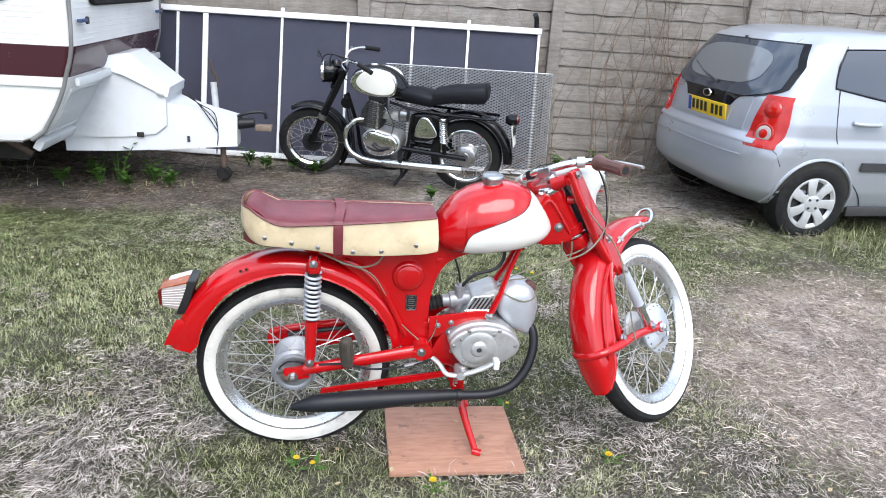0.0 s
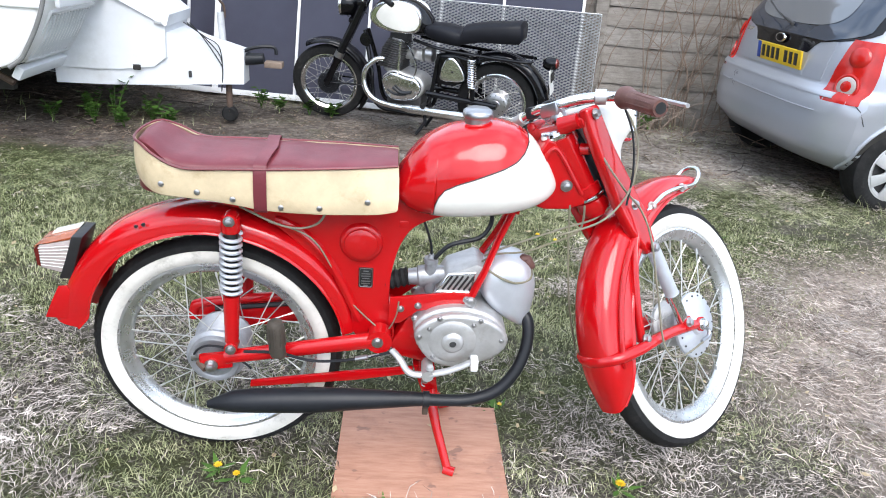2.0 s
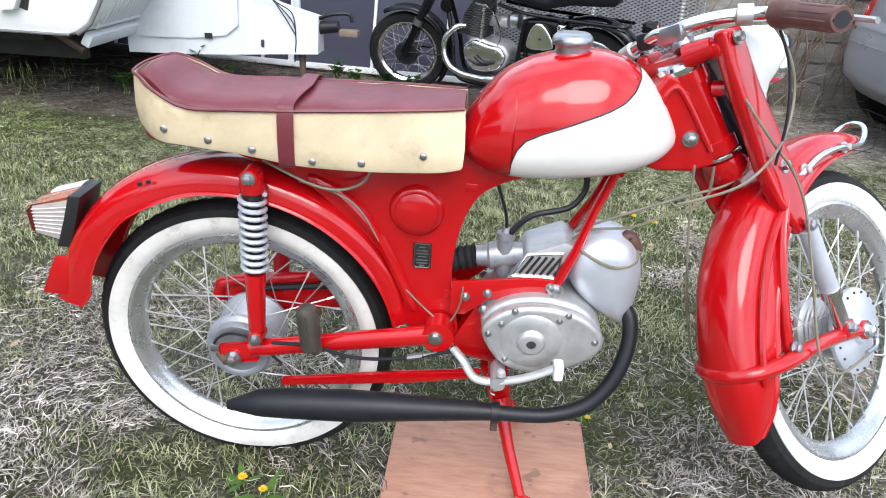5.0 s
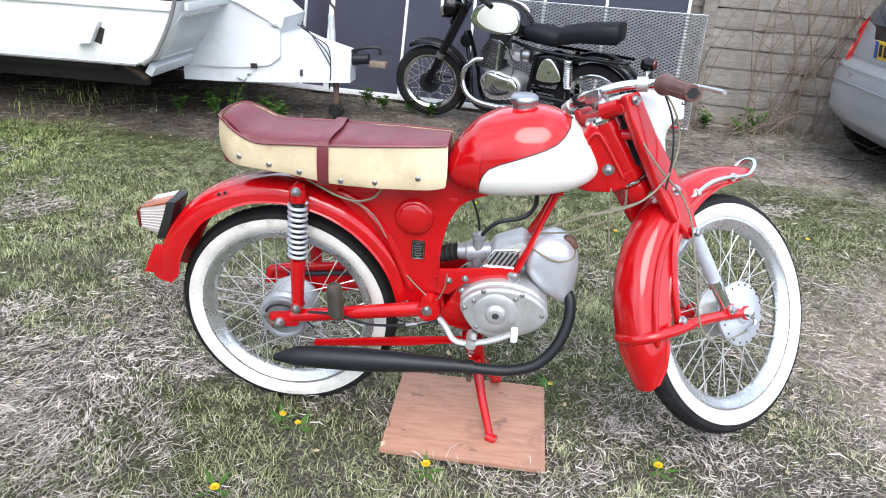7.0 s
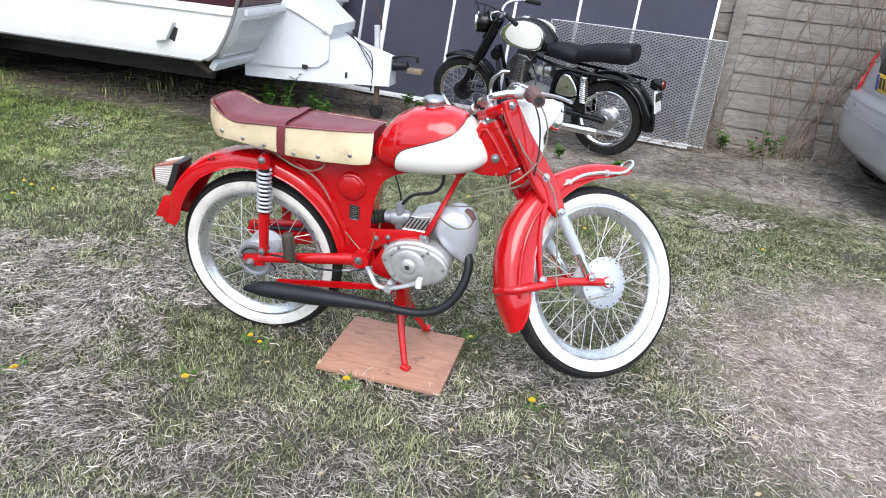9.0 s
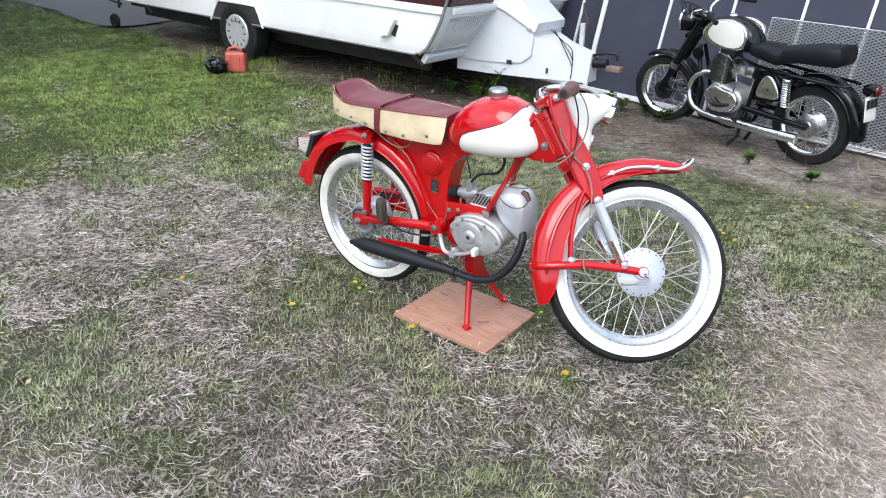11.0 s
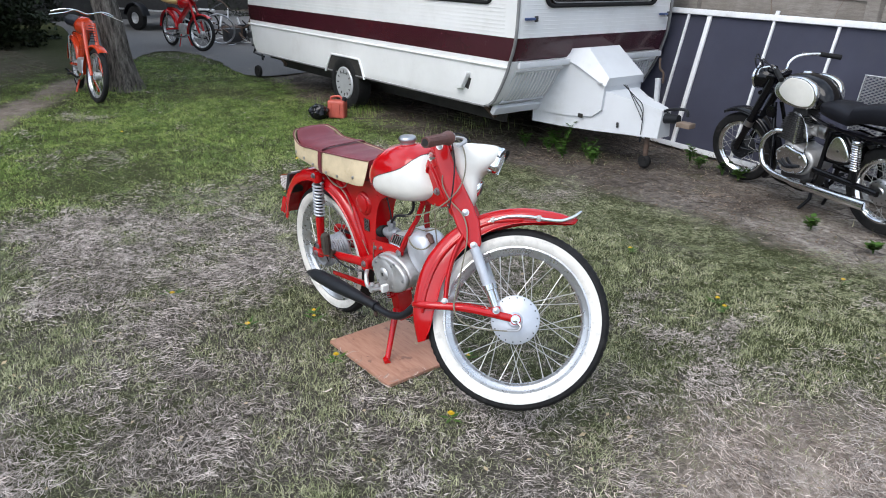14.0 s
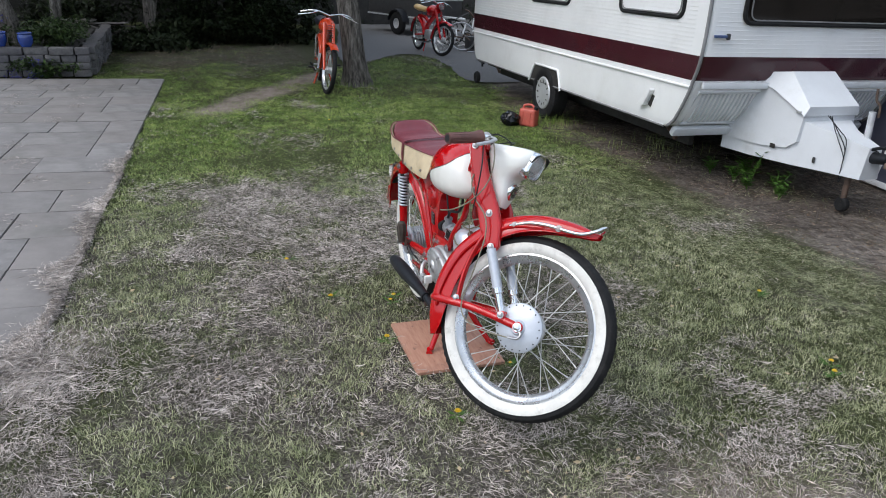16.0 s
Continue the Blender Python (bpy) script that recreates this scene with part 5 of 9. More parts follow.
        for k in range(20):
            a = 2 * math.pi * k / 20
            c, s_ = math.cos(a), math.sin(a)
            ring.append(Vector(((xb + xf) / 2 + (xf - xb) / 2 * math.copysign(abs(c) ** 0.6, c), hw * math.copysign(abs(s_) ** 0.6, s_), z)))
        rings.append(ring)
    skin(bm, rings)
    part("headlamp_nacelle", bm, CREAM, bike, "cream white headlamp nacelle", F, 60)
    lamp_at = F @ Matrix.Translation((-0.078, 0, 0.513)) @ Matrix.Rotation(radians(-90), 4, "Z") @ Matrix.Rotation(radians(-16), 4, "X")
    rim = lathe([(0.05, -0.03), (0.054, 0.0), (0.056, 0.012), (0.053, 0.018), (0.046, 0.017), (0.044, 0.01), (0.044, -0.02)], 40, None, True)
    squarish(rim)
    hl = part("headlamp", rim, CHROME, bike, "chrome rimmed headlamp", lamp_at)
    lens = lathe([(0, 0.022), (0.02, 0.02), (0.036, 0.016), (0.0455, 0.01), (0.0455, 0.006), (0, 0.006)], 40)
    squarish(lens)
    part("lens", lens, LAMPGLASS, hl, "fluted clear lamp glass", lamp_at)
    refl = lathe([(0.0445, 0.004), (0.036, -0.008), (0.02, -0.016), (0, -0.02)], 36, None, False, False)
    squarish(refl)
    part("reflector", refl, CHROME, hl, "", lamp_at)
    visor = bmesh.new()
    rows = []
    for k in range(17):
        a = math.pi * (0.06 + 0.88 * k / 16)
        rows.append([Vector((0.055 * math.cos(a), 0.0, 0.05 * math.sin(a))), Vector((0.057 * math.cos(a), 0.014 + 0.016 * math.sin(a), 0.052 * math.sin(a)))])
    skin(visor, rows, False, False)
    squarish(visor)
    bmesh.ops.solidify(visor, geom=visor.faces[:], thickness=0.002)
    part("visor", visor, CARPLASTIC, hl, "dark lamp eyebrow", lamp_at)
    horn_at = F @ Matrix.Translation((-0.129, 0, 0.415)) @ Matrix.Rotation(radians(-90), 4, "Z") @ Matrix.Rotation(radians(-14), 4, "X")
    horn = part("horn", lathe([(0, 0.004), (0.012, 0.004), (0.016, 0.008), (0.024, 0.01), (0.03, 0.006), (0.032, 0), (0.03, -0.01)], 32), CHROME, bike, "round chrome horn grille", horn_at)
    for k in range(5):
        part("horn_slot", box(0.03 - 0.004 * abs(k - 2), 0.004, 0.0032, (0, 0.009, -0.012 + 0.006 * k)), PLATEBLK, horn, "", horn_at)
    # Added black plug that stands for the shaded gap behind the fork legs.
    part("gap_shade", tube([(-0.25, 0, 0.505), (-0.215, 0, 0.43), (-0.185, 0, 0.37), (-0.175, 0, 0.34)], [0.024, 0.03, 0.03, 0.026], 18), MATTBLACK, bike, "", F)
    # yoke and handlebar
    yk = part("yoke", box(0.066, 0.15, 0.024, (YOKE.x + 0.028, 0, YOKE.z + 0.004), 0.01, None, Matrix.Rotation(radians(-20), 4, "Y")), RED, bike, "red pressed top yoke", F)
    part("yoke_horn", tube([(YOKE.x - 0.008, -0.02, YOKE.z - 0.002), (YOKE.x + 0.002, -0.062, YOKE.z + 0.002)], [0.021, 0.016], 14), RED, yk, "", F)
    part("steering_nut", lathe([(0, 0.016), (0.015, 0.016), (0.019, 0.011), (0.019, 0)], 12), STEEL, yk, "", F @ Matrix.Translation((YOKE.x, -0.012, YOKE.z + 0.012)) @ Matrix.Rotation(radians(75), 4, "X"))
    part("yoke_clamp", box(0.034, 0.05, 0.03, (-0.288, 0, 0.565), 0.009), STEEL, bike, "", F)
    halfbar = [(-0.293, 0.0, 0.57), (-0.285, 0.03, 0.573), (-0.26, 0.06, 0.574), (-0.228, 0.088, 0.57), (-0.216, 0.115, 0.563), (-0.222, 0.138, 0.558), (-0.25, 0.197, 0.536)]
    bar = [(x, -y, z) for x, y, z in halfbar[::-1]] + [(-0.292, 0.03, 0.573), (-0.286, 0.06, 0.57), (-0.282, 0.1, 0.562)]
    hb = part("handlebar", tube(spline(bar, 6), 0.0112, 14), CHROME, bike, "scratched chrome handlebar", F)
    for s in (-1, 1):
        if s < 0:
            g0, g1 = Vector((-0.222, -0.138, 0.558)), Vector((-0.278, -0.255, 0.515))
            d = (g1 - g0).normalized()
            gr = bmesh.new()
            stops = ((0, 0.019), (0.003, 0.0235), (0.01, 0.0245), (0.02, 0.022), (0.032, 0.019), (0.06, 0.018), (0.1, 0.0172), (0.131, 0.0178), (0.136, 0.0172), (0.1365, 0.0128), (0.11, 0.0122))
            tube([g0 + d * k for k, _ in stops], [r for _, r in stops], 22, gr)
            g = part("grip", gr, BROWNRUB, hb, "brown rubber grip with an open end", F)
            part("grip_bore", tube([g0 + d * 0.1, g0 + d * 0.1368], 0.012, 16), PLATEBLK, g, "dark open end", F)
            for k in range(10):
                a = 2 * math.pi * k / 10
                o = d.orthogonal().normalized()
                o = (o * math.cos(a) + d.cross(o) * math.sin(a)) * 0.0172
                part("grip_ridge", tube([g0 + d * 0.038 + o, g0 + d * 0.126 + o * 0.98], 0.0018, 5), BROWNRUB, g, "", F)
            lv = spline([(-0.222, -0.085, 0.572), (-0.18, -0.12, 0.562), (-0.165, -0.18, 0.54), (-0.172, -0.25, 0.512)], 5)
            part("lever", tube(lv, 0.0048, 8, None, 1.5), ALLOY, hb, "alloy hand lever", F)
            part("lever_clamp", tube([(-0.238, -0.08, 0.572), (-0.224, -0.098, 0.567)], 0.017, 14), ALLOY, hb, "", F)
        else:
            part("bar_end", tube([(-0.283, 0.09, 0.564), (-0.28, 0.115, 0.559)], 0.0145, 14), ALLOY, hb, "dull alloy bar end", F)
            part("lever_clamp", box(0.026, 0.024, 0.028, (-0.286, 0.06, 0.57), 0.008), MATTBLACK, hb, "", F)
    # cables drooping from the bar
    runs = [
        [(-0.24, -0.075, 0.572), (-0.19, -0.105, 0.55), (-0.165, -0.115, 0.48), (-0.175, -0.11, 0.41), (-0.22, -0.1, 0.35), (-0.29, -0.075, 0.31), (-0.37, -0.02, 0.3)],
        [(-0.245, -0.075, 0.45), (-0.24, -0.09, 0.41), (-0.21, -0.095, 0.36), (-0.16, -0.09, 0.31), (-0.14, -0.09, 0.24), (-0.15, -0.09, 0.12), (-0.16, -0.09, 0.0), (-0.1, -0.085, -0.05), (0.02, -0.076, -0.052)],
        [(-0.215, -0.13, 0.545), (-0.2, -0.13, 0.48), (-0.2, -0.115, 0.4), (-0.21, -0.09, 0.33)],
        [(-0.27, 0.06, 0.575), (-0.22, 0.07, 0.592), (-0.18, 0.03, 0.585), (-0.19, 0.0, 0.565)],
        [(-0.25, -0.06, 0.578), (-0.21, -0.045, 0.592), (-0.18, 0.0, 0.58), (-0.19, 0.01, 0.565)],
    ]
    for k, r in enumerate(runs):
        part("control_cable", tube(spline(r, 8), 0.0024, 7), CABLE if k < 2 else MATTBLACK, hb, "", F)
    loose = [(0.321, -0.03, 0.72), (0.289, -0.03, 0.687), (0.229, -0.03, 0.663), (0.153, -0.03, 0.631), (0.08, -0.03, 0.598), (0.05, -0.02, 0.575)]
    part("clutch_cable", tube(spline(loose, 8), 0.0024, 6), CABLE, bike)
    loose = [(0.263, -0.03, 0.72), (0.264, -0.03, 0.668), (0.241, -0.03, 0.641), (0.196, -0.03, 0.62), (0.142, -0.03, 0.596), (0.077, -0.03, 0.586), (0.045, -0.02, 0.56)]
    part("hanging_cable", tube(spline(loose, 8), 0.0026, 6), CABLE, bike)
    loose = [(0.222, -0.055, 0.728), (0.231, -0.06, 0.639), (0.254, -0.06, 0.501), (0.276, -0.06, 0.412), (0.3, -0.05, 0.34)]
    part("speedo_cable", tube(spline(loose, 8), 0.0022, 6), CABLE, bike)


moped()


def stand_board():
    at = Matrix.Translation((-0.065, -0.04, 0.006)) @ Matrix.Rotation(radians(-2.2), 4, "Z")
    ob = part("plywood_board", box(0.43, 0.37, 0.014, (0, 0, 0), 0.002), PLY, None, "", None, 30)
    ob.matrix_world = at
    tagged(ob, "reddish plywood offcut under the moped stand", "board")


stand_board()


# ---- caravan ----
VAN_AT = Matrix.Translation((-2.0, 2.633, 0)) @ Matrix.Rotation(radians(-2.75), 4, "Z")
VAN_W = 1.98


def nose_x(z):
    """How far the caravan's front reaches at a height."""
    return float(np.interp(z, (0.385, 0.40, 0.45, 0.55, 0.7, 0.79, 0.97, 1.5, 1.9, 2.2, 2.35), (-0.30, -0.24, -0.17, -0.10, -0.03, 0.0, 0.05, 0.07, 0.0, -0.12, -0.4)))


def tail_x(z):
    return -float(np.interp(z, (0.385, 0.41, 0.5, 0.7, 0.97, 1.6, 2.1, 2.35), (4.72, 4.78, 4.85, 4.89, 4.93, 4.93, 4.85, 4.5)))


def van_shell(z0, z1, steps, grow=0.0):
    """The body between two heights, with its rounded nose and tail."""
    bm = bmesh.new()
    rings = []
    for k in range(steps + 1):
        z = z0 + (z1 - z0) * k / steps
        a, b, r = tail_x(z) - grow, nose_x(z) + grow, 0.05
        y0, y1 = -grow, VAN_W + grow
        ring = []
        for cx, cy, s in ((b - r, y1 - r, 0), (a + r, y1 - r, 90), (a + r, y0 + r, 180), (b - r, y0 + r, 270)):
            for j in range(5):
                t = radians(s + 22.5 * j)
                ring.append(Vector((cx + r * math.cos(t), cy + r * math.sin(t), z)))
        rings.append(ring)
    return skin(bm, rings)


def pane_frame(w, h, r, t, d):
    """A rounded rubber frame, lying in x and z, about the middle."""
    out = []
    for cx, cz, s in ((w / 2 - r, h / 2 - r, 0), (-w / 2 + r, h / 2 - r, 90), (-w / 2 + r, -h / 2 + r, 180), (w / 2 - r, -h / 2 + r, 270)):
        for j in range(6):
            a = radians(s + 18 * j)
            out.append(Vector((cx + r * math.cos(a), 0, cz + r * math.sin(a))))
    return tube(out, t, 8, None, d, True), out


def van_window(van, w, h, m, label):
    fr, out = pane_frame(w, h, 0.07, 0.016, 1.0)
    f = part("window", fr, RUBBER, van, label, m)
    bm = bmesh.new()
    face = bm.faces.new([bm.verts.new(p + Vector((0, 0.006, 0))) for p in out])
    bmesh.ops.solidify(bm, geom=[face], thickness=0.004)
    part("pane", bm, VANGLASS, f, "smoked acrylic pane", m)
    inner = [p * 0.93 + Vector((0, -0.006, 0)) for p in out]
    part("inner_seal", tube(inner, 0.006, 6, None, 1.0, True), VANTRIM, f, "", m)


def caravan():
    van = thing("caravan", VAN_AT, "white touring caravan with a maroon band, parked by the fence", "caravan")
    part("lower_body", van_shell(0.385, 0.787, 14), VAN, van, "smooth white lower panels")
    part("band", van_shell(0.787, 0.969, 4, 0.001), VANRED, van, "maroon painted band")
    body = part("upper_body", van_shell(0.969, 2.35, 20), VAN, van, "ribbed white upper panels")
    for k in range(34):
        z = 1.0 + 0.031 * k
        part("side_flute", box(4.8 - 0.02, 0.003, 0.006, ((nose_x(z) + tail_x(z)) / 2 - 0.05, 0.0, z), 0.003), VAN, body)
        part("front_flute", box(0.005, VAN_W - 0.12, 0.008, (nose_x(z) - 0.001, VAN_W / 2, z), 0.003), VAN, body)
    part("waist_rail", tube([(-4.9, -0.006, 0.735), (-2.4, -0.006, 0.735), (-0.04, -0.006, 0.735)], 0.011, 8), VAN, van)
    part("roof", van_shell(2.35, 2.36, 1), VAN, van)
    part("skirt_line", tube([(-4.75, -0.004, 0.39), (-0.3, -0.004, 0.39)], 0.008, 6), VANTRIM, van, "grey edge trim")
    edge = [(nose_x(z) - 0.012, -0.004, z) for z in (0.4, 0.45, 0.5, 0.6, 0.7, 0.79, 0.97, 1.3, 1.6, 1.9)]
    part("corner_trim", tube(spline(edge, 4), 0.013, 8), VANTRIM, van, "grey corner moulding")
    edge2 = [(x, VAN_W + 0.004, z) for x, y, z in edge]
    part("corner_trim", tube(spline(edge2, 4), 0.013, 8), VANTRIM, van)
    # ribbed front apron under the band
    apron = part("front_apron", box(0.03, VAN_W - 0.1, 0.05, (0.03, VAN_W / 2, 0.755), 0.01), GRP, van)
    for k in range(46):
        y = 0.12 + k * (VAN_W - 0.24) / 45
        part("apron_rib", tube([(nose_x(z) + 0.004, y, z) for z in (0.44, 0.5, 0.6, 0.68)], 0.008, 5), GRP, apron)
    part("apron_frame", tube([(nose_x(z) + 0.006, y, z) for y, z in ((0.07, 0.7), (VAN_W - 0.07, 0.7), (VAN_W - 0.07, 0.43), (0.07, 0.43))], 0.014, 6, None, 1.0, True), GRP, apron)
    part("apron_lip", box(0.05, VAN_W * 0.96, 0.075, (-0.235, VAN_W / 2, 0.36), 0.01, None, Matrix.Rotation(radians(30), 4, "Y")), GRP, van, "dented white valance")
    # windows, catches, vent
    van_window(van, 0.92, 0.62, pose(-0.72, -0.005, 1.53), "side window in a black rubber frame")
    van_window(van, 0.92, 0.62, pose(-2.6, -0.005, 1.53), "side window in a black rubber frame")
    van_window(van, 1.42, 0.62, pose(0.075, VAN_W / 2, 1.52, 0, 0, 90), "front window in a black rubber frame")
    for y in (0.11, VAN_W - 0.14):
        c = part("window_stay", box(0.03, 0.12, 0.02, (0.08, y, 1.115), 0.006), STAYBLUE, van, "faded blue window stay")
        part("stay_knob", box(0.02, 0.03, 0.045, (0.088, y + 0.05, 1.115), 0.008), CARPLASTIC, c)
    part("vent_cowl", slab([(-0.56, 0.51), (-0.66, 0.50), (-0.5, 0.655), (-0.49, 0.64)], -0.05, -0.002, 0.002), VAN, van, "open white vent flap")
    part("vent_hole", box(0.07, 0.006, 0.1, (-0.53, -0.001, 0.56), 0.0, None, Matrix.Rotation(radians(20), 4, "Y")), UNDERSHADE, van)
    # wheel and arch
    arch = [(-2.95, 0.37), (-2.83, 0.55), (-2.75, 0.565), (-2.32, 0.565), (-2.24, 0.54), (-2.16, 0.37)]
    part("wheel_arch", slab(arch, -0.004, 0.012, 0.002), UNDERSHADE, van, "dark wheel arch")
    part("arch_trim", tube(spline([(x, -0.008, z) for x, z in arch], 3), 0.011, 8), VAN, van)
    wm = Matrix.Translation((-2.56, 0.075, 0.285))
    w = part("wheel", lathe([(0.17, -0.075), (0.2, -0.09), (0.25, -0.09), (0.28, -0.07), (0.285, 0), (0.28, 0.08), (0.2, 0.09), (0.17, 0.07)], 56, None, True), RUBBER, van, "black tyre with a slotted trim", wm)
    trim = part("wheel_trim", lathe([(0, -0.082), (0.05, -0.084), (0.07, -0.078), (0.13, -0.086), (0.16, -0.09), (0.172, -0.08), (0.172, -0.05)], 48), WHEELTRIM, w, "scuffed grey wheel trim", wm)
    for k in range(12):
        a = 2 * math.pi * k / 12
        part("trim_slot", box(0.035, 0.006, 0.014, (0.125, -0.086, 0), 0.004), CARPLASTIC, trim, "", wm @ Matrix.Rotation(a, 4, "Y"))
    part("chassis", box(4.1, VAN_W - 0.3, 0.08, (-2.6, VAN_W / 2, 0.36)), UNDERSHADE, van, "dark chassis and floor underside")
    # Unseen rails, axle and far wheel, added to block light beneath the floor.
    for y in (0.4, VAN_W - 0.4):
        part("unseen_chassis_rail", box(4.3, 0.05, 0.17, (-2.6, y, 0.27), 0.006), UNDERSHADE, van)
    part("axle", tube([(-2.56, 0.2, 0.285), (-2.56, VAN_W - 0.2, 0.285)], 0.04, 12), UNDERSHADE, van)
    wf = Matrix.Translation((-2.56, VAN_W - 0.12, 0.285))
    part("wheel", lathe([(0.17, -0.075), (0.2, -0.09), (0.25, -0.09), (0.28, -0.07), (0.285, 0), (0.28, 0.08), (0.2, 0.09), (0.17, 0.07)], 40, None, True), RUBBER, van, "", wf)
    for x in (-4.4, -0.5):
        for y in (0.15, VAN_W - 0.15):
            part("corner_steady", tube([(x, y, 0.38), (x + 0.18, y, 0.28)], 0.02, 6), RUSTY, van)
    # drawbar cover and gas locker
    mid = VAN_W / 2 - 0.02

    def trapeze(rows, seg=1):
        bm = bmesh.new()
        rings = []
        for x, hw, zl, zh, hw2 in rows:
            rings.append([Vector((x, mid - hw, zl)), Vector((x, mid - hw2, zh)), Vector((x, mid + hw2, zh)), Vector((x, mid + hw, zl))])
        skin(bm, rings)
        bmesh.ops.bevel(bm, geom=[e for e in bm.edges if e.calc_face_angle(0) > 0.3], offset=0.012, segments=2, affect="EDGES")
        return bm
    part("drawbar_cover", trapeze([(-0.28, 0.4, 0.21, 0.38, 0.4), (0.02, 0.362, 0.21, 0.6, 0.34), (0.34, 0.262, 0.21, 0.55, 0.235), (0.55, 0.165, 0.21, 0.5, 0.12), (0.83, 0.085, 0.215, 0.44, 0.055)]), GRP, van, "white glass fibre drawbar cover")
    lk = part("gas_locker", trapeze([(-0.27, 0.402, 0.315, 0.38, 0.402), (-0.05, 0.385, 0.31, 0.79, 0.345), (0.1, 0.345, 0.31, 0.75, 0.3), (0.3, 0.285, 0.33, 0.63, 0.26), (0.37, 0.262, 0.39, 0.585, 0.24)]), GRP, van, "white glass fibre gas locker")
    bm = bmesh.new()
    rings = [[Vector((-0.06, mid - 0.35, 0.79)), Vector((-0.04, mid - 0.33, 0.85)), Vector((-0.04, mid + 0.33, 0.85)), Vector((-0.06, mid + 0.35, 0.79))],
             [Vector((0.12, mid - 0.325, 0.735)), Vector((0.13, mid - 0.2, 0.875)), Vector((0.13, mid + 0.2, 0.875)), Vector((0.12, mid + 0.325, 0.735))],
             [Vector((0.385, mid - 0.255, 0.585)), Vector((0.4, mid - 0.23, 0.655)), Vector((0.4, mid + 0.23, 0.655)), Vector((0.385, mid + 0.255, 0.585))]]
    skin(bm, rings)
    bmesh.ops.bevel(bm, geom=[e for e in bm.edges if e.calc_face_angle(0) > 0.2], offset=0.012, segments=2, affect="EDGES")
    part("locker_lid", bm, GRP, lk, "white faceted locker lid")
    for x, y, z in ((0.0, mid - 0.352, 0.775), (0.34, mid - 0.268, 0.608)):
        part("hinge", box(0.045, 0.012, 0.018, (x, y, z), 0.003), GALV, lk)
    part("notch", box(0.05, 0.01, 0.035, (0.2, mid - 0.318, 0.325), 0.006), UNDERSHADE, lk)
    part("badge", box(0.02, 0.006, 0.045, (0.5, mid - 0.19, 0.28), 0.005, None, Matrix.Rotation(radians(15), 4, "Z")), CARPLASTIC, van, "small grey badge")
    hitch = part("hitch", tube([(0.8, mid, 0.37), (0.95, mid, 0.385)], [0.045, 0.035], 14), MATTBLACK, van, "black coupling head with a wooden block")
    part("hitch_handle", tube(spline([(0.8, mid - 0.03, 0.42), (0.9, mid - 0.03, 0.46), (1.02, mid - 0.02, 0.47), (1.04, mid - 0.02, 0.42)], 4), 0.012, 8), MATTBLACK, hitch)
    part("block", box(0.12, 0.09, 0.04, (1.02, mid, 0.35), 0.005), STICK, hitch, "weathered wooden block")
    jock = part("jockey_wheel", tube([(0.66, mid + 0.1, 0.3), (0.64, mid + 0.1, 0.66)], 0.024, 14), GALV, van, "galvanised jockey wheel post")
    part("jockey_handle", tube(spline([(0.66, mid + 0.14, 0.62), (0.655, mid + 0.14, 0.7), (0.63, mid + 0.12, 0.74), (0.62, mid + 0.12, 0.82)], 4), 0.009, 8), RUSTY, jock)
    part("jockey_tube", tube([(0.72, mid - 0.06, 0.24), (0.72, mid - 0.06, 0.02)], 0.022, 12), RUSTY, jock)
    part("jockey_tyre", lathe([(0.015, -0.02), (0.042, -0.024), (0.054, -0.016), (0.057, 0), (0.054, 0.016), (0.042, 0.024), (0.015, 0.02)], 32), RUBBER, jock, "", Matrix.Translation((0.72, mid - 0.06, 0.0)))
    for k in range(3):
        part("lead", tube(spline([(0.45 + 0.02 * k, mid - 0.1, 0.6), (0.58, mid - 0.1 - 0.02 * k, 0.52), (0.68, mid - 0.12, 0.46 - 0.05 * k), (0.7, mid - 0.13, 0.3), (0.68, mid - 0.1, 0.2 - 0.02 * k), (0.72, mid - 0.05, 0.42), (0.86, mid, 0.42)], 6), 0.0035, 6), MATTBLACK, van)
    # rear bumper rack behind the tail
    rack = part("rear_rack", tube(spline([(-4.9, 0.25, 0.42), (-5.25, 0.25, 0.42), (-5.45, 0.28, 0.4)], 4), 0.02, 8), MATTBLACK, van, "black folded rack on the tail")
    part("rack_arm", tube([(-4.95, 0.2, 0.3), (-5.3, 0.22, 0.32), (-5.2, 0.24, 0.46)], 0.014, 6), MATTBLACK, rack)
    part("rack_arm", tube([(-5.0, 0.2, 0.95), (-5.0, 0.2, 0.25)], 0.014, 6), MATTBLACK, rack)
    part("rack_wheel", lathe([(0.02, -0.02), (0.07, -0.025), (0.085, 0), (0.07, 0.025), (0.02, 0.02)], 24), RUBBER, rack, "", Matrix.Translation((-5.05, 0.15, 0.1)))


caravan()


# ---- silver hatchback ----
CAR_AT = Matrix.Translation((2.75, 3.0, -0.06)) @ Matrix.Rotation(radians(4.0), 4, "Z") @ Matrix.Translation((-0.3, -0.75, 0)) @ Matrix.Rotation(radians(-2.8), 4, "Z") @ Matrix.Translation((0.3, 0.75, 0))
CAR_Z = (0.18, 0.24, 0.34, 0.45, 0.58, 0.66, 0.70, 0.80, 0.93, 1.0, 1.12, 1.22, 1.30, 1.355, 1.39, 1.405, 1.411)
CAR_R = (-0.2, -0.4, -0.51, -0.525, -0.52, -0.50, -0.465, -0.45, -0.425, -0.40, -0.335, -0.27, -0.21, -0.12, 0.02, 0.22, 0.36)
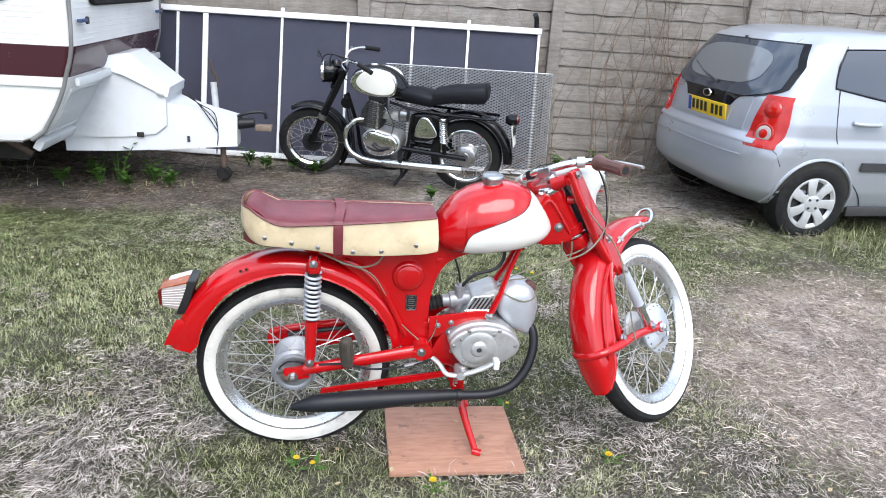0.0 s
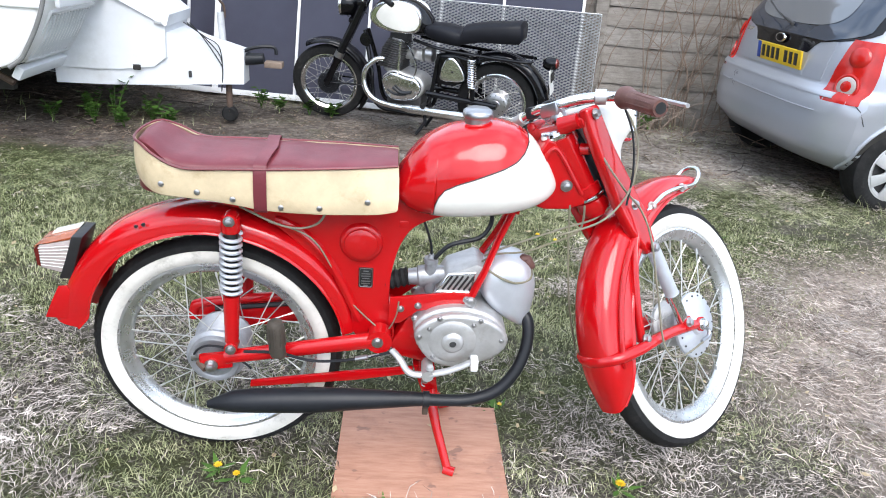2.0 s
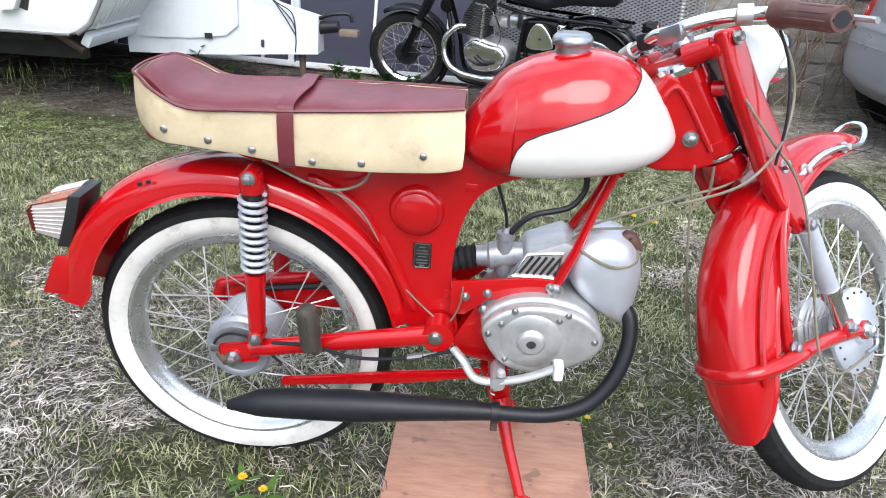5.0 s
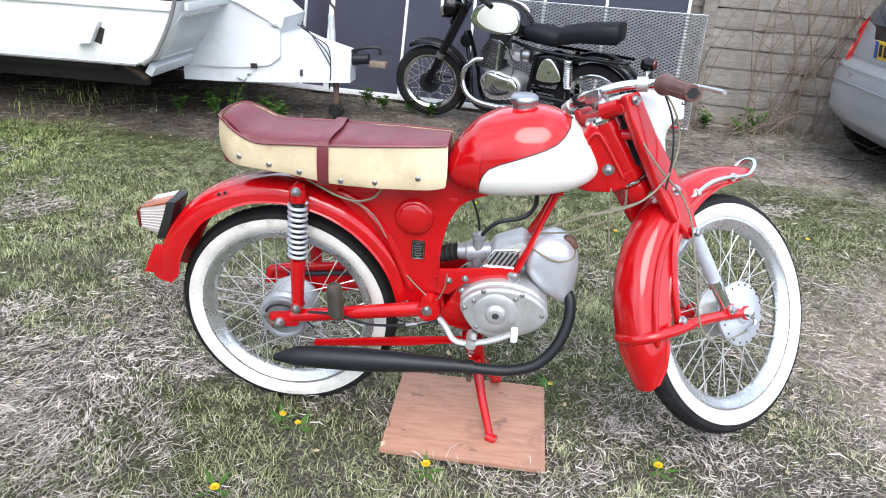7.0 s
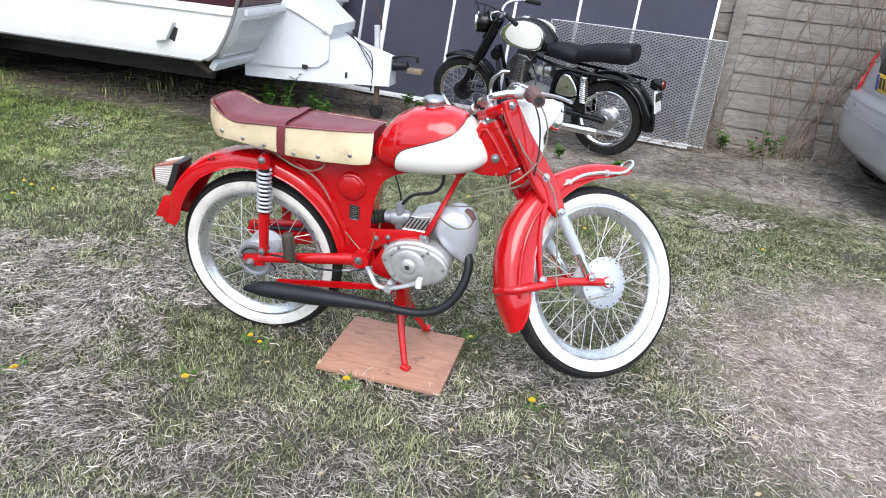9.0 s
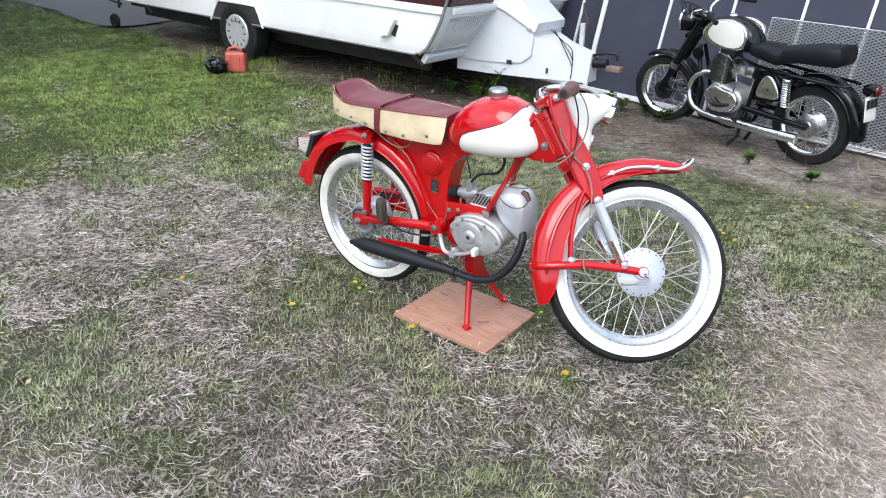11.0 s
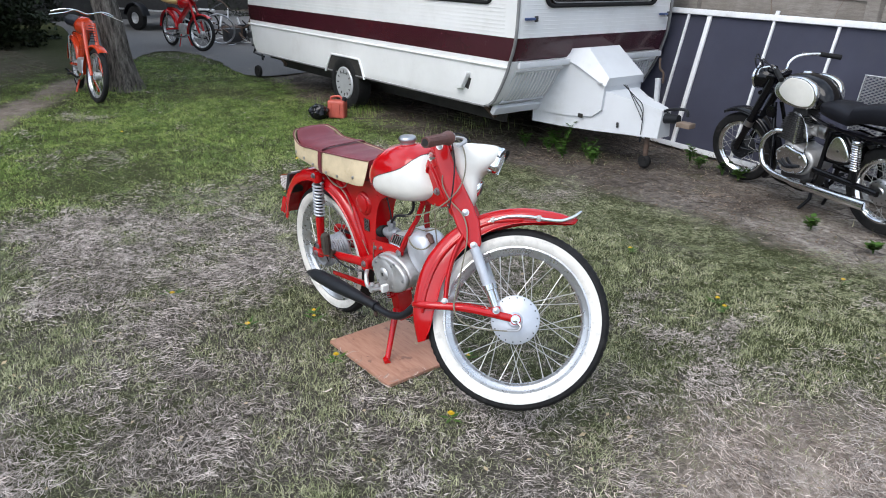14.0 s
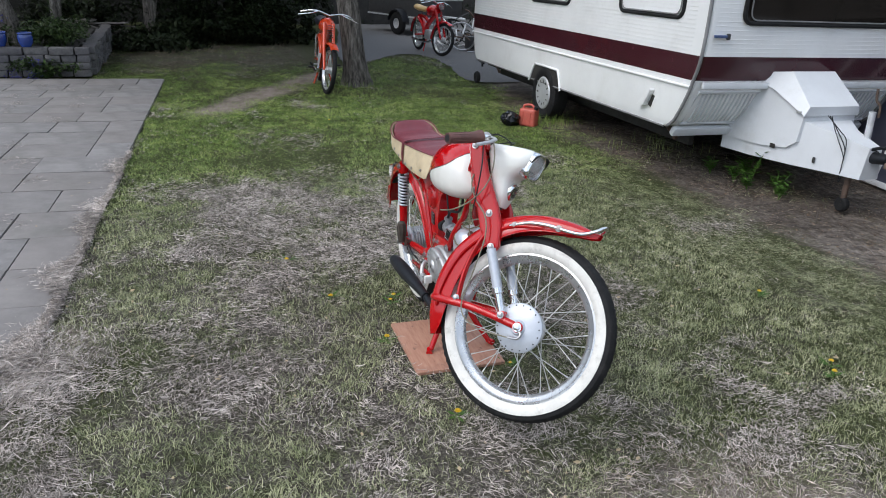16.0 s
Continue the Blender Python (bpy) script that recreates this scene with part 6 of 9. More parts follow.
CAR_F = (2.7, 2.82, 2.88, 2.9, 2.88, 2.84, 2.8, 2.55, 2.1, 1.75, 1.5, 1.3, 1.15, 1.0, 0.85, 0.6, 0.46)
CAR_W = (0.69, 0.74, 0.775, 0.79, 0.8, 0.8, 0.79, 0.785, 0.765, 0.745, 0.715, 0.685, 0.655, 0.61, 0.5, 0.3, 0.08)


def car_side(x, z):
    """Half width of the car's skin at x and z."""
    r, f, w = (float(np.interp(z, CAR_Z, c)) for c in (CAR_R, CAR_F, CAR_W))
    for end, ln, s in ((r, min(0.34, 0.3 * (f - r)), 1), (f, min(0.9, 0.55 * (f - r)), -1)):
        d = (x - end) * s
        if d < 0:
            return 0.0
        if d < ln:
            w *= (1 - (1 - d / ln) ** 3.6) ** (1 / 3.2)
    return w


def car_rear(y, z):
    """x of the car's tail at y and z."""
    r = float(np.interp(z, CAR_Z, CAR_R))
    lo, hi = r, r + 0.34
    for _ in range(30):
        m = (lo + hi) / 2
        lo, hi = (m, hi) if car_side(m, z) < abs(y) else (lo, m)
    return hi


def car_shell():
    bm = bmesh.new()
    zs = sorted(set([float(v) for v in np.linspace(0.18, 1.405, 44)] + list(CAR_Z)))
    rings = []
    for z in zs:
        r, f = (float(np.interp(z, CAR_Z, c)) for c in (CAR_R, CAR_F))
        half = []
        a, b = min(0.34, 0.3 * (f - r)), min(0.9, 0.55 * (f - r))
        for k in range(29):
            u = k / 28
            if k <= 10:
                x = r + a * (k / 10) ** 2.6
            elif k >= 20:
                x = f - b * ((28 - k) / 8) ** 2.2
            else:
                x = r + a + (f - b - r - a) * (k - 10) / 10
            half.append((x, car_side(x, z) if 0 < k < 28 else 0.0))
        ring = [Vector((x, -y, z)) for x, y in half] + [Vector((x, y, z)) for x, y in half[-2:0:-1]]
        rings.append(ring)
    return skin(bm, rings)


def rear_patch(ys, zs, off, fn=None):
    """A skin panel on the car's tail, lifted by off; ys in terms of each z where fn is given."""
    bm = bmesh.new()
    grid = []
    for z in zs:
        row = []
        for u in ys:
            y = fn(u, z) if fn else u
            row.append(bm.verts.new((car_rear(y, z) - off, y * 1.002, z)))
        grid.append(row)
    for a, b in zip(grid, grid[1:]):
        for i in range(len(a) - 1):
            bm.faces.new((a[i], a[i + 1], b[i + 1], b[i]))
    bmesh.ops.recalc_face_normals(bm, faces=bm.faces)
    bmesh.ops.solidify(bm, geom=bm.faces[:], thickness=0.012)
    return bm


def side_patch(outline_rows, off, s):
    """A skin panel on the car's flank: rows of (x, z), lifted by off; s is the side."""
    bm = bmesh.new()
    grid = [[bm.verts.new((x, s * (car_side(x, z) + off), z)) for x, z in row] for row in outline_rows]
    for a, b in zip(grid, grid[1:]):
        for i in range(len(a) - 1):
            bm.faces.new((a[i], a[i + 1], b[i + 1], b[i]))
    bmesh.ops.recalc_face_normals(bm, faces=bm.faces)
    bmesh.ops.solidify(bm, geom=bm.faces[:], thickness=0.01)
    return bm


def car_wheel(car, x, s):
    m = Matrix.Translation((x, s * 0.722, 0.268))
    m = m @ Matrix.Rotation(radians(180), 4, "Z") if s > 0 else m
    w = part("wheel", lathe([(0.16, -0.06), (0.18, -0.075), (0.235, -0.08), (0.262, -0.065), (0.268, -0.03), (0.268, 0.06), (0.25, 0.085), (0.16, 0.08)], 64, None, True), RUBBER, car, "black road tyre", m)
    part("disc", lathe([(0, -0.045), (0.165, -0.045), (0.17, -0.02), (0.17, 0.05), (0, 0.05)], 40), CARPLASTIC, w, "", m)
    trim = part("wheel_trim", lathe([(0.15, -0.062), (0.168, -0.076), (0.182, -0.074), (0.186, -0.06), (0.17, -0.052)], 56, None, True), WHEELTRIM, w, "silver six spoke wheel trim", m)
    part("trim_hub", lathe([(0, -0.085), (0.04, -0.086), (0.062, -0.08), (0.075, -0.07), (0.07, -0.055)], 40), WHEELTRIM, trim, "", m)
    for k in range(7):
        a = 2 * math.pi * k / 7
        sp = slab([(0.05, -0.032), (0.1, -0.03), (0.165, -0.045), (0.17, 0.028), (0.11, 0.03), (0.05, 0.026)], -0.081, -0.066, 0.005)
        part("trim_spoke", sp, WHEELTRIM, trim, "", m @ Matrix.Rotation(a, 4, "Y"))
    for k in range(4):
        a = 2 * math.pi * (k + 0.5) / 4
        part("wheel_nut", lathe([(0, -0.091), (0.009, -0.091), (0.011, -0.08)], 6), CARPLASTIC, trim, "", m @ Matrix.Translation((0.04 * math.cos(a), 0, 0.04 * math.sin(a))))


def tail_pose(y, z, off):
    """A pose on the car's tail, its y axis straight out of the skin."""
    d = 0.01
    ty = Vector((car_rear(y + d, z) - car_rear(y - d, z), 2 * d, 0))
    tz = Vector((car_rear(y, z + d) - car_rear(y, z - d), 0, 2 * d))
    nrm = ty.cross(tz).normalized()
    if nrm.x > 0:
        nrm = -nrm
    p = Vector((car_rear(y, z), y, z)) + nrm * off
    side = tz.cross(nrm).normalized()
    m = Matrix((side, nrm, side.cross(nrm))).transposed().to_4x4()
    m.translation = p
    return m


def hatchback():
    car = thing("hatchback_car", CAR_AT, "small silver five door hatchback parked on the grass", "car")
    body = part("body", car_shell(), CARPAINT, car, "silver painted body", None, 35)
    body_glass = rear_patch([-1 + 0.04 * k for k in range(51)], [0.93 + 0.02 * k for k in range(19)], 0.015, lambda u, z: u * float(np.interp(z, (0.93, 0.97, 1.0, 1.15, 1.29), (0.42, 0.58, 0.655, 0.64, 0.56))))
    rw = part("rear_window", body_glass, CARGLASS, car, "dark tinted rear window")
    bm = bmesh.new()
    ring = [[bm.verts.new((car_rear(y, z) - 0.019, y, z)) for y, z in ((q * 0.47 * math.copysign(abs(math.cos(a)) ** 0.62, math.cos(a)), 1.125 + q * 0.128 * math.copysign(abs(math.sin(a)) ** 0.7, math.sin(a))) for a in (2 * math.pi * k / 48 for k in range(48)))] for q in (1.0, 0.8, 0.6, 0.4, 0.2)]
    for a, b in zip(ring, ring[1:]):
        for i in range(48):
            bm.faces.new((a[i], a[(i + 1) % 48], b[(i + 1) % 48], b[i]))
    bm.faces.new(ring[-1])
    part("pane", bm, SKYPANE, rw, "heated pane paled for the mirrored clouds, inside a black border")
    part("window_surround", rear_patch([-1 + 0.04 * k for k in range(51)], [0.845 + 0.0239 * k for k in range(20)], 0.009, lambda u, z: u * float(np.interp(z, (0.845, 0.915, 0.93, 0.97, 1.0, 1.15, 1.3), (0.3, 0.36, 0.47, 0.62, 0.69, 0.672, 0.59)))), BLACKP, car, "black glazing border")
    part("wiper", tube([(car_rear(0.0, 0.99) - 0.03, -0.06, 0.985), (car_rear(0.2, 1.06) - 0.03, 0.2, 1.03), (car_rear(0.4, 1.1) - 0.028, 0.4, 1.09)], [0.01, 0.006, 0.004], 6), CARPLASTIC, rw, "black rear wiper")
    part("hatch_panel", rear_patch([-1 + 0.1 * k for k in range(21)], [0.715 + 0.02 * k for k in range(12)], 0.005, lambda u, z: u * float(np.interp(z, (0.715, 0.93), (0.5, 0.5)))), CARPAINT, car, "silver tailgate")
    rec = part("plate_recess", rear_patch([-0.33 + 0.066 * k for k in range(11)], [0.715 + 0.026 * k for k in range(6)], 0.007), CARPAINT, car)
    x = car_rear(0.0, 0.795) - 0.02
    plate = part("number_plate", box(0.012, 0.52, 0.111, (x, -0.05, 0.795), 0.003, None, Matrix.Rotation(radians(-8), 4, "Y")), PLATEYEL, car, "yellow rear number plate")
    part("plate_strip", box(0.004, 0.04, 0.105, (x - 0.0065, 0.185, 0.795), 0.001, None, Matrix.Rotation(radians(-8), 4, "Y")), PLATEBLUE, plate)
    for k, y in enumerate((0.18, 0.122, 0.064, 0.006, -0.09, -0.148, -0.206)):
        part("plate_bar", box(0.003, 0.036, 0.072, (x - 0.0068, y - 0.05, 0.795), 0.001, None, Matrix.Rotation(radians(-8), 4, "Y")), PLATEBLK, plate)
    bd = part("badge", lathe([(0, 0.008), (0.05, 0.006), (0.055, 0), (0.055, -0.006)], 36), CHROME, car, "oval chrome badge", pose(car_rear(0, 0.895) - 0.026, 0.0, 0.895, 0, 0, 90) @ Matrix.Scale(0.55, 4, (0, 0, 1)))
    part("badge_face", lathe([(0, 0.0095), (0.04, 0.0075), (0.041, 0.004)], 32), BLACKP, bd, "", pose(car_rear(0, 0.895) - 0.026, 0.0, 0.895, 0, 0, 90) @ Matrix.Scale(0.55, 4, (0, 0, 1)))
    part("lock", lathe([(0, 0.004), (0.012, 0.003), (0.014, -0.004)], 18), CARPLASTIC, car, "", pose(car_rear(-0.32, 0.9) - 0.006, -0.32, 0.9, 0, 0, 90))
    part("small_badge", box(0.006, 0.1, 0.025, (car_rear(0.47, 0.9) - 0.008, 0.45, 0.9), 0.004), CHROME, car)
    for s in (-1, 1):
        def edge(u, z, s=s):
            inner = float(np.interp(z, (0.62, 0.66, 0.8, 0.97), (0.6, 0.57, 0.575, 0.6)))
            outer = float(np.interp(z, (0.62, 0.8, 0.97), (0.775, 0.768, 0.735)))
            return s * (inner + (outer - inner) * u)
        lamp = part("rear_lamp", rear_patch([k / 10 for k in range(11)], [0.625 + 0.034 * k for k in range(11)], 0.012, edge), REDLENS, car, "red rear lamp cluster")
        face = tail_pose(s * 0.675, 0.715, 0.014)
        part("reverse_lens", lathe([(0.03, 0.009), (0.047, 0.008), (0.054, 0.003), (0.054, -0.008)], 40, None, False, False), CLEARLENS, lamp, "clear reversing lens ring", face)
        part("lens_centre", lathe([(0, 0.011), (0.022, 0.011), (0.031, 0.008), (0.031, -0.006)], 36), REDLENS, lamp, "", face)
        part("lens_rim", lathe([(0.054, 0.002), (0.062, 0.006), (0.07, 0.002), (0.07, -0.01)], 40, None, False, False), REDLENS, lamp, "", face)
        part("lamp_top", lathe([(0, 0.012), (0.03, 0.011), (0.05, 0.006), (0.058, -0.004)], 36), REDLENS, lamp, "", tail_pose(s * 0.67, 0.875, 0.012))
        # glazing and door seams
        win = [[(xx, (1.04 - 0.09 * (xx - 0.03) / 0.52) * (1 - v) + (1.272 + 0.02 * (xx - 0.03) / 0.52) * v) for xx in np.linspace(0.022 + 0.07 * v * v, 0.55, 12)] for v in (0, 0.25, 0.5, 0.75, 1)]
        part("rear_door_window", side_patch(win, 0.007, s), CARGLASS, car, "tinted rear door window")
        rim = [(0.55, 0.945), (0.3, 0.986), (0.018, 1.036), (0.022, 1.1), (0.038, 1.18), (0.088, 1.278), (0.3, 1.287), (0.55, 1.296)]
        part("window_trim", tube([(xx, s * (car_side(xx, z) + 0.003), z) for xx, z in rim], 0.0055, 6), BLACKP, car)
        win2 = [[(xx, z) for xx in np.linspace(0.62, x1, 12)] for z, x1 in ((0.95, 1.5), (1.05, 1.38), (1.15, 1.26), (1.25, 1.15))]
        part("front_door_window", side_patch(win2, 0.007, s), CARGLASS, car, "tinted front door window")
        seam = [(0.1, 1.3), (0.06, 1.1), (0.05, 0.9), (0.08, 0.7), (0.2, 0.5), (0.36, 0.33), (0.42, 0.24)]
        part("door_seam", tube(spline([(xx, s * (car_side(xx, z) + 0.0005), z) for xx, z in seam], 4), 0.004, 5), CARPLASTIC, car)
        part("bumper_seam", tube([(xx, s * (car_side(xx, z) + 0.0005), z) for xx, z in ((-0.38, 0.64), (-0.34, 0.6), (-0.3, 0.52))], 0.003, 5), CARPLASTIC, car)
        part("rub_strip", side_patch([[(xx, z) for xx in np.linspace(0.3, 1.5, 10)] for z in (0.5, 0.52, 0.54, 0.56)], 0.016, s), CARPLASTIC, car, "black rubbing strip")
        hx, hz = 0.28, 0.82
        part("door_handle", tube(spline([(hx - 0.1, s * (car_side(hx, hz) + 0.006), hz), (hx - 0.06, s * (car_side(hx, hz) + 0.03), hz - 0.003), (hx + 0.06, s * (car_side(hx, hz) + 0.03), hz - 0.003), (hx + 0.1, s * (car_side(hx, hz) + 0.006), hz)], 4), 0.016, 10), CARPAINT, car)
        part("handle_cup", side_patch([[(hx + 0.08 * math.cos(a) * k / 3, hz - 0.005 + 0.035 * math.sin(a) * k / 3) for a in np.linspace(0, 2 * math.pi, 18)] for k in (1, 2, 3)], 0.001, s), CARPAINT, car)
        for ax in (0.0, 2.37):
            arch = [[(ax + r * math.cos(a), 0.268 + r * math.sin(a)) for a in np.linspace(radians(-8), radians(188), 22)] for r in (0.06, 0.2, 0.298)]
            part("wheel_arch", side_patch(arch, 0.003, s), UNDERSHADE, car, "dark wheel arch")
            lip = [(ax + 0.305 * math.cos(a), s * (car_side(ax + 0.305 * math.cos(a), 0.268 + 0.305 * math.sin(a)) + 0.002), 0.268 + 0.305 * math.sin(a)) for a in np.linspace(radians(-5), radians(185), 26)]
            part("arch_lip", tube(lip, 0.012, 8), CARPAINT, car)
            car_wheel(car, ax, s)
        part("sill", box(1.75, 0.03, 0.07, (1.2, s * 0.735, 0.2), 0.012), CARPLASTIC, car)
    part("bumper", rear_patch([-1 + k / 13 for k in range(27)], [0.215 + 0.033 * k for k in range(15)], 0.012, lambda u, z: u * (car_side(-0.33, z) if z < 0.6 else car_side(-0.3, z))), CARPAINT, car, "silver rear bumper")
    part("bumper_step", rear_patch([-0.66 + 0.055 * k for k in range(25)], [0.645, 0.655, 0.668, 0.678], 0.018), CARPAINT, car)
    part("bumper_line", tube([(car_rear(y, 0.56) - 0.02, y, 0.56) for y in np.linspace(-0.6, 0.6, 25)], 0.003, 6), CARPAINT, car)
    part("spoiler", rear_patch([-0.5 + 0.05 * k for k in range(21)], [1.3, 1.315, 1.33], 0.02), CARPAINT, car)
    part("brake_light", box(0.012, 0.03, 0.018, (car_rear(0, 1.31) - 0.03, 0.0, 1.305), 0.004), PLATEBLK, car)
    part("underbody", box(2.7, 1.2, 0.1, (1.25, 0, 0.25)), UNDERSHADE, car)


hatchback()


# ---- black motorcycle ----
MOTO_AT = Matrix.Translation((0.606, 3.395, -0.066)) @ Matrix.Rotation(math.atan2(0.48, -1.25), 4, "Z") @ Matrix.Rotation(radians(-3.5), 4, "X") @ Matrix.Scale(0.945, 4)


def motorcycle():
    b = thing("motorcycle", MOTO_AT, "black and chrome vintage motorcycle standing by the dark screen", "motorcycle")
    wheel_parts(b, "rear_wheel", Matrix.Translation((-0.02, 0, 0.299)) @ Matrix.Rotation(radians(180), 4, "Z"), 0.3, 0.041, 0.09, 0.07, 32, False, 0, CHROME, STEEL)
    S = Matrix.Translation((1.2, 0, 0.5)) @ Matrix.Rotation(radians(14), 4, Vector((-0.45, 0, 0.893)))
    fw = S @ Matrix.Translation((0.125, 0, -0.207)) @ Matrix.Rotation(radians(180), 4, "Z")
    wheel_parts(b, "front_wheel", fw, 0.29, 0.036, 0.085, 0.06, 32, False, 0, CHROME, MATTBLACK)
    # forks
    for s in (-1, 1):
        y = 0.085 * s
        leg = part("fork_leg", tube([(-0.17, y, 0.42), (0.0, y, 0.08), (0.02, y, 0.04)], [0.03, 0.03, 0.034], 16), BLACKP, b, "", S)
        part("fork_slider", tube([(0.015, y, 0.05), (0.04, y, -0.01), (0.045, y, -0.02), (0.12, y, -0.17), (0.13, y, -0.2)], [0.034, 0.032, 0.027, 0.026, 0.02], 16), BLACKP, leg, "", S)
        part("fork_ring", tube([(0.01, y, 0.06), (0.03, y, 0.02)], 0.0355, 16), STEEL, leg, "", S)
        part("fork_tip", slab([(0.11, -0.21), (0.07, -0.1), (0.11, -0.09), (0.155, -0.18)], y - 0.012, y + 0.012, 0.006), BLACKP, leg, "", S)
        part("rear_shock", tube([(0.17, 0.12 * s, 0.64), (0.14, 0.12 * s, 0.33)], 0.018, 12), BLACKP, b)
        coil = [Vector((0.167 - 0.018 * k / 130, 0.12 * s, 0.62 - 0.2 * k / 130)) + Vector((0.03 * math.cos(k * 0.6), 0.03 * math.sin(k * 0.6), 0)) for k in range(131)]
        part("shock_spring", tube(coil, 0.0065, 6), CHROME, b, "chrome coil spring")
        part("swing_arm", tube([(0.5, 0.1 * s, 0.33), (-0.04, 0.105 * s, 0.3)], 0.022, 12), BLACKP, b)
        part("seat_rail", tube(spline([(0.62, 0.08 * s, 0.7), (0.4, 0.12 * s, 0.665), (0.1, 0.12 * s, 0.65), (-0.2, 0.1 * s, 0.64), (-0.26, 0.06 * s, 0.645)], 4), 0.012, 8), BLACKP, b)
        part("frame_tube", tube(spline([(1.02, 0.03 * s, 0.72), (0.95, 0.07 * s, 0.45), (0.9, 0.09 * s, 0.2), (0.7, 0.1 * s, 0.16), (0.5, 0.1 * s, 0.2), (0.42, 0.09 * s, 0.62)], 5), 0.016, 10), BLACKP, b)
        bar = spline([(-0.185, 0.0, 0.45), (-0.18, 0.06 * s, 0.46), (-0.17, 0.1 * s, 0.495), (-0.2, 0.16 * s, 0.535), (-0.29, 0.25 * s, 0.54), (-0.38, 0.33 * s, 0.515)], 5)
        hb = part("handlebar", tube(bar, 0.012, 12), CHROME, b, "chrome high handlebar", S)
        part("grip", tube([(-0.31, 0.268 * s, 0.537), (-0.42, 0.365 * s, 0.5)], [0.018, 0.019], 14), RUBBER, hb, "", S)
        part("lever", tube(spline([(-0.22, 0.18 * s, 0.54), (-0.18, 0.26 * s, 0.535), (-0.22, 0.36 * s, 0.51)], 4), 0.006, 8), CHROME, hb, "", S)
        part("side_panel", slab(ring_of([(0.395, 0.455), (0.365, 0.585), (0.3, 0.612), (0.225, 0.53), (0.215, 0.46), (0.3, 0.44)]), 0.095 * s, 0.128 * s, 0.016, 4), CHROME, b, "chrome triangular side panel")
        part("side_panel_inset", slab(ring_of([(0.31, 0.51), (0.31, 0.519), (0.3, 0.523), (0.292, 0.516), (0.295, 0.509), (0.302, 0.506)]), 0.126 * s, 0.131 * s, 0.002, 2), PLATEBLK, b)
    part("oil_tank", slab([(0.47, 0.4), (0.44, 0.62), (0.3, 0.645), (0.17, 0.62), (0.16, 0.46), (0.3, 0.4)], -0.09, 0.09, 0.03, 3), BLACKP, b, "black centre panels")
    part("headlamp", lathe([(0, -0.15), (0.05, -0.13), (0.08, -0.08), (0.086, -0.01), (0.084, 0)], 36), BLACKP, b, "black headlamp shell", S @ pose(0.0, 0, 0.395, 0, 0, -90))
    rim = part("headlamp_rim", lathe([(0.076, -0.005), (0.088, -0.004), (0.09, 0.012), (0.082, 0.02), (0.076, 0.014)], 40, None, True), CHROME, b, "", S @ pose(0.0, 0, 0.395, 0, 0, -90))
    part("headlamp_glass", lathe([(0, 0.034), (0.04, 0.028), (0.078, 0.012), (0.078, 0.008), (0, 0.008)], 40), LAMPGLASS, rim, "", S @ pose(0.0, 0, 0.395, 0, 0, -90))
    for z, w in ((0.43, 0.23), (0.3, 0.22)):
        part("yoke", box(0.07, w, 0.03, (-0.16 + (0.43 - z) * 0.5, 0, z), 0.01), BLACKP, b, "", S)
    part("speedometer", lathe([(0, 0.02), (0.035, 0.02), (0.04, 0.01), (0.038, -0.03)], 28), BLACKP, b, "", S @ pose(-0.1, 0, 0.47, 115))
    # tank
    TANK = Matrix.Translation((-0.035, 0, 0.015))
    bm = bmesh.new()
    rings = []
    for x, lo, hi, w in ((1.01, 0.8, 0.83, 0.03), (0.98, 0.77, 0.89, 0.085), (0.93, 0.745, 0.94, 0.115), (0.86, 0.725, 0.96, 0.13), (0.76, 0.715, 0.965, 0.133), (0.66, 0.71, 0.94, 0.122), (0.59, 0.71, 0.895, 0.1), (0.54, 0.715, 0.84, 0.075), (0.52, 0.74, 0.79, 0.04)):
        ring = []
        for k in range(24):
            a = 2 * math.pi * k / 24
            c, s_ = math.cos(a), math.sin(a)
            mid = lo + (hi - lo) * 0.45
            ring.append(Vector((x, w * math.copysign(abs(c) ** 0.8, c), mid + ((hi - mid) if s_ > 0 else (mid - lo)) * math.copysign(abs(s_) ** 0.85, s_))))
        rings.append(ring)
    skin(bm, rings)
    part("fuel_tank", bm, BLACKP, b, "black fuel tank", TANK, 60)
    for s in (-1, 1):
        pan = ring_of([(0.98, 0.83), (0.95, 0.775), (0.87, 0.74), (0.74, 0.728), (0.62, 0.745), (0.585, 0.82), (0.615, 0.905), (0.72, 0.948), (0.85, 0.94), (0.94, 0.9)])
        part("tank_panel", slab(pan, 0.09 * s, 0.139 * s, 0.018, 4), CHROME, b, "chrome tank flank", TANK, 60)
        # Cream plate paints the sky's white reflection onto the chrome flank.
        pan2 = ring_of([(0.925, 0.84), (0.87, 0.775), (0.74, 0.745), (0.635, 0.76), (0.6, 0.82), (0.63, 0.895), (0.72, 0.935), (0.85, 0.925)])
        part("tank_sky_sheen", slab(pan2, 0.12 * s, 0.143 * s, 0.006, 3), CREAM, b, "white plate for the bright sky mirrored in the chrome flank", TANK, 60)
    part("tank_cap", lathe([(0, 0.03), (0.025, 0.03), (0.036, 0.02), (0.036, 0.0)], 28), CHROME, b, "", pose(0.78, 0, 0.96, 90))
    # seat in two humps
    bm = bmesh.new()
    rings = []
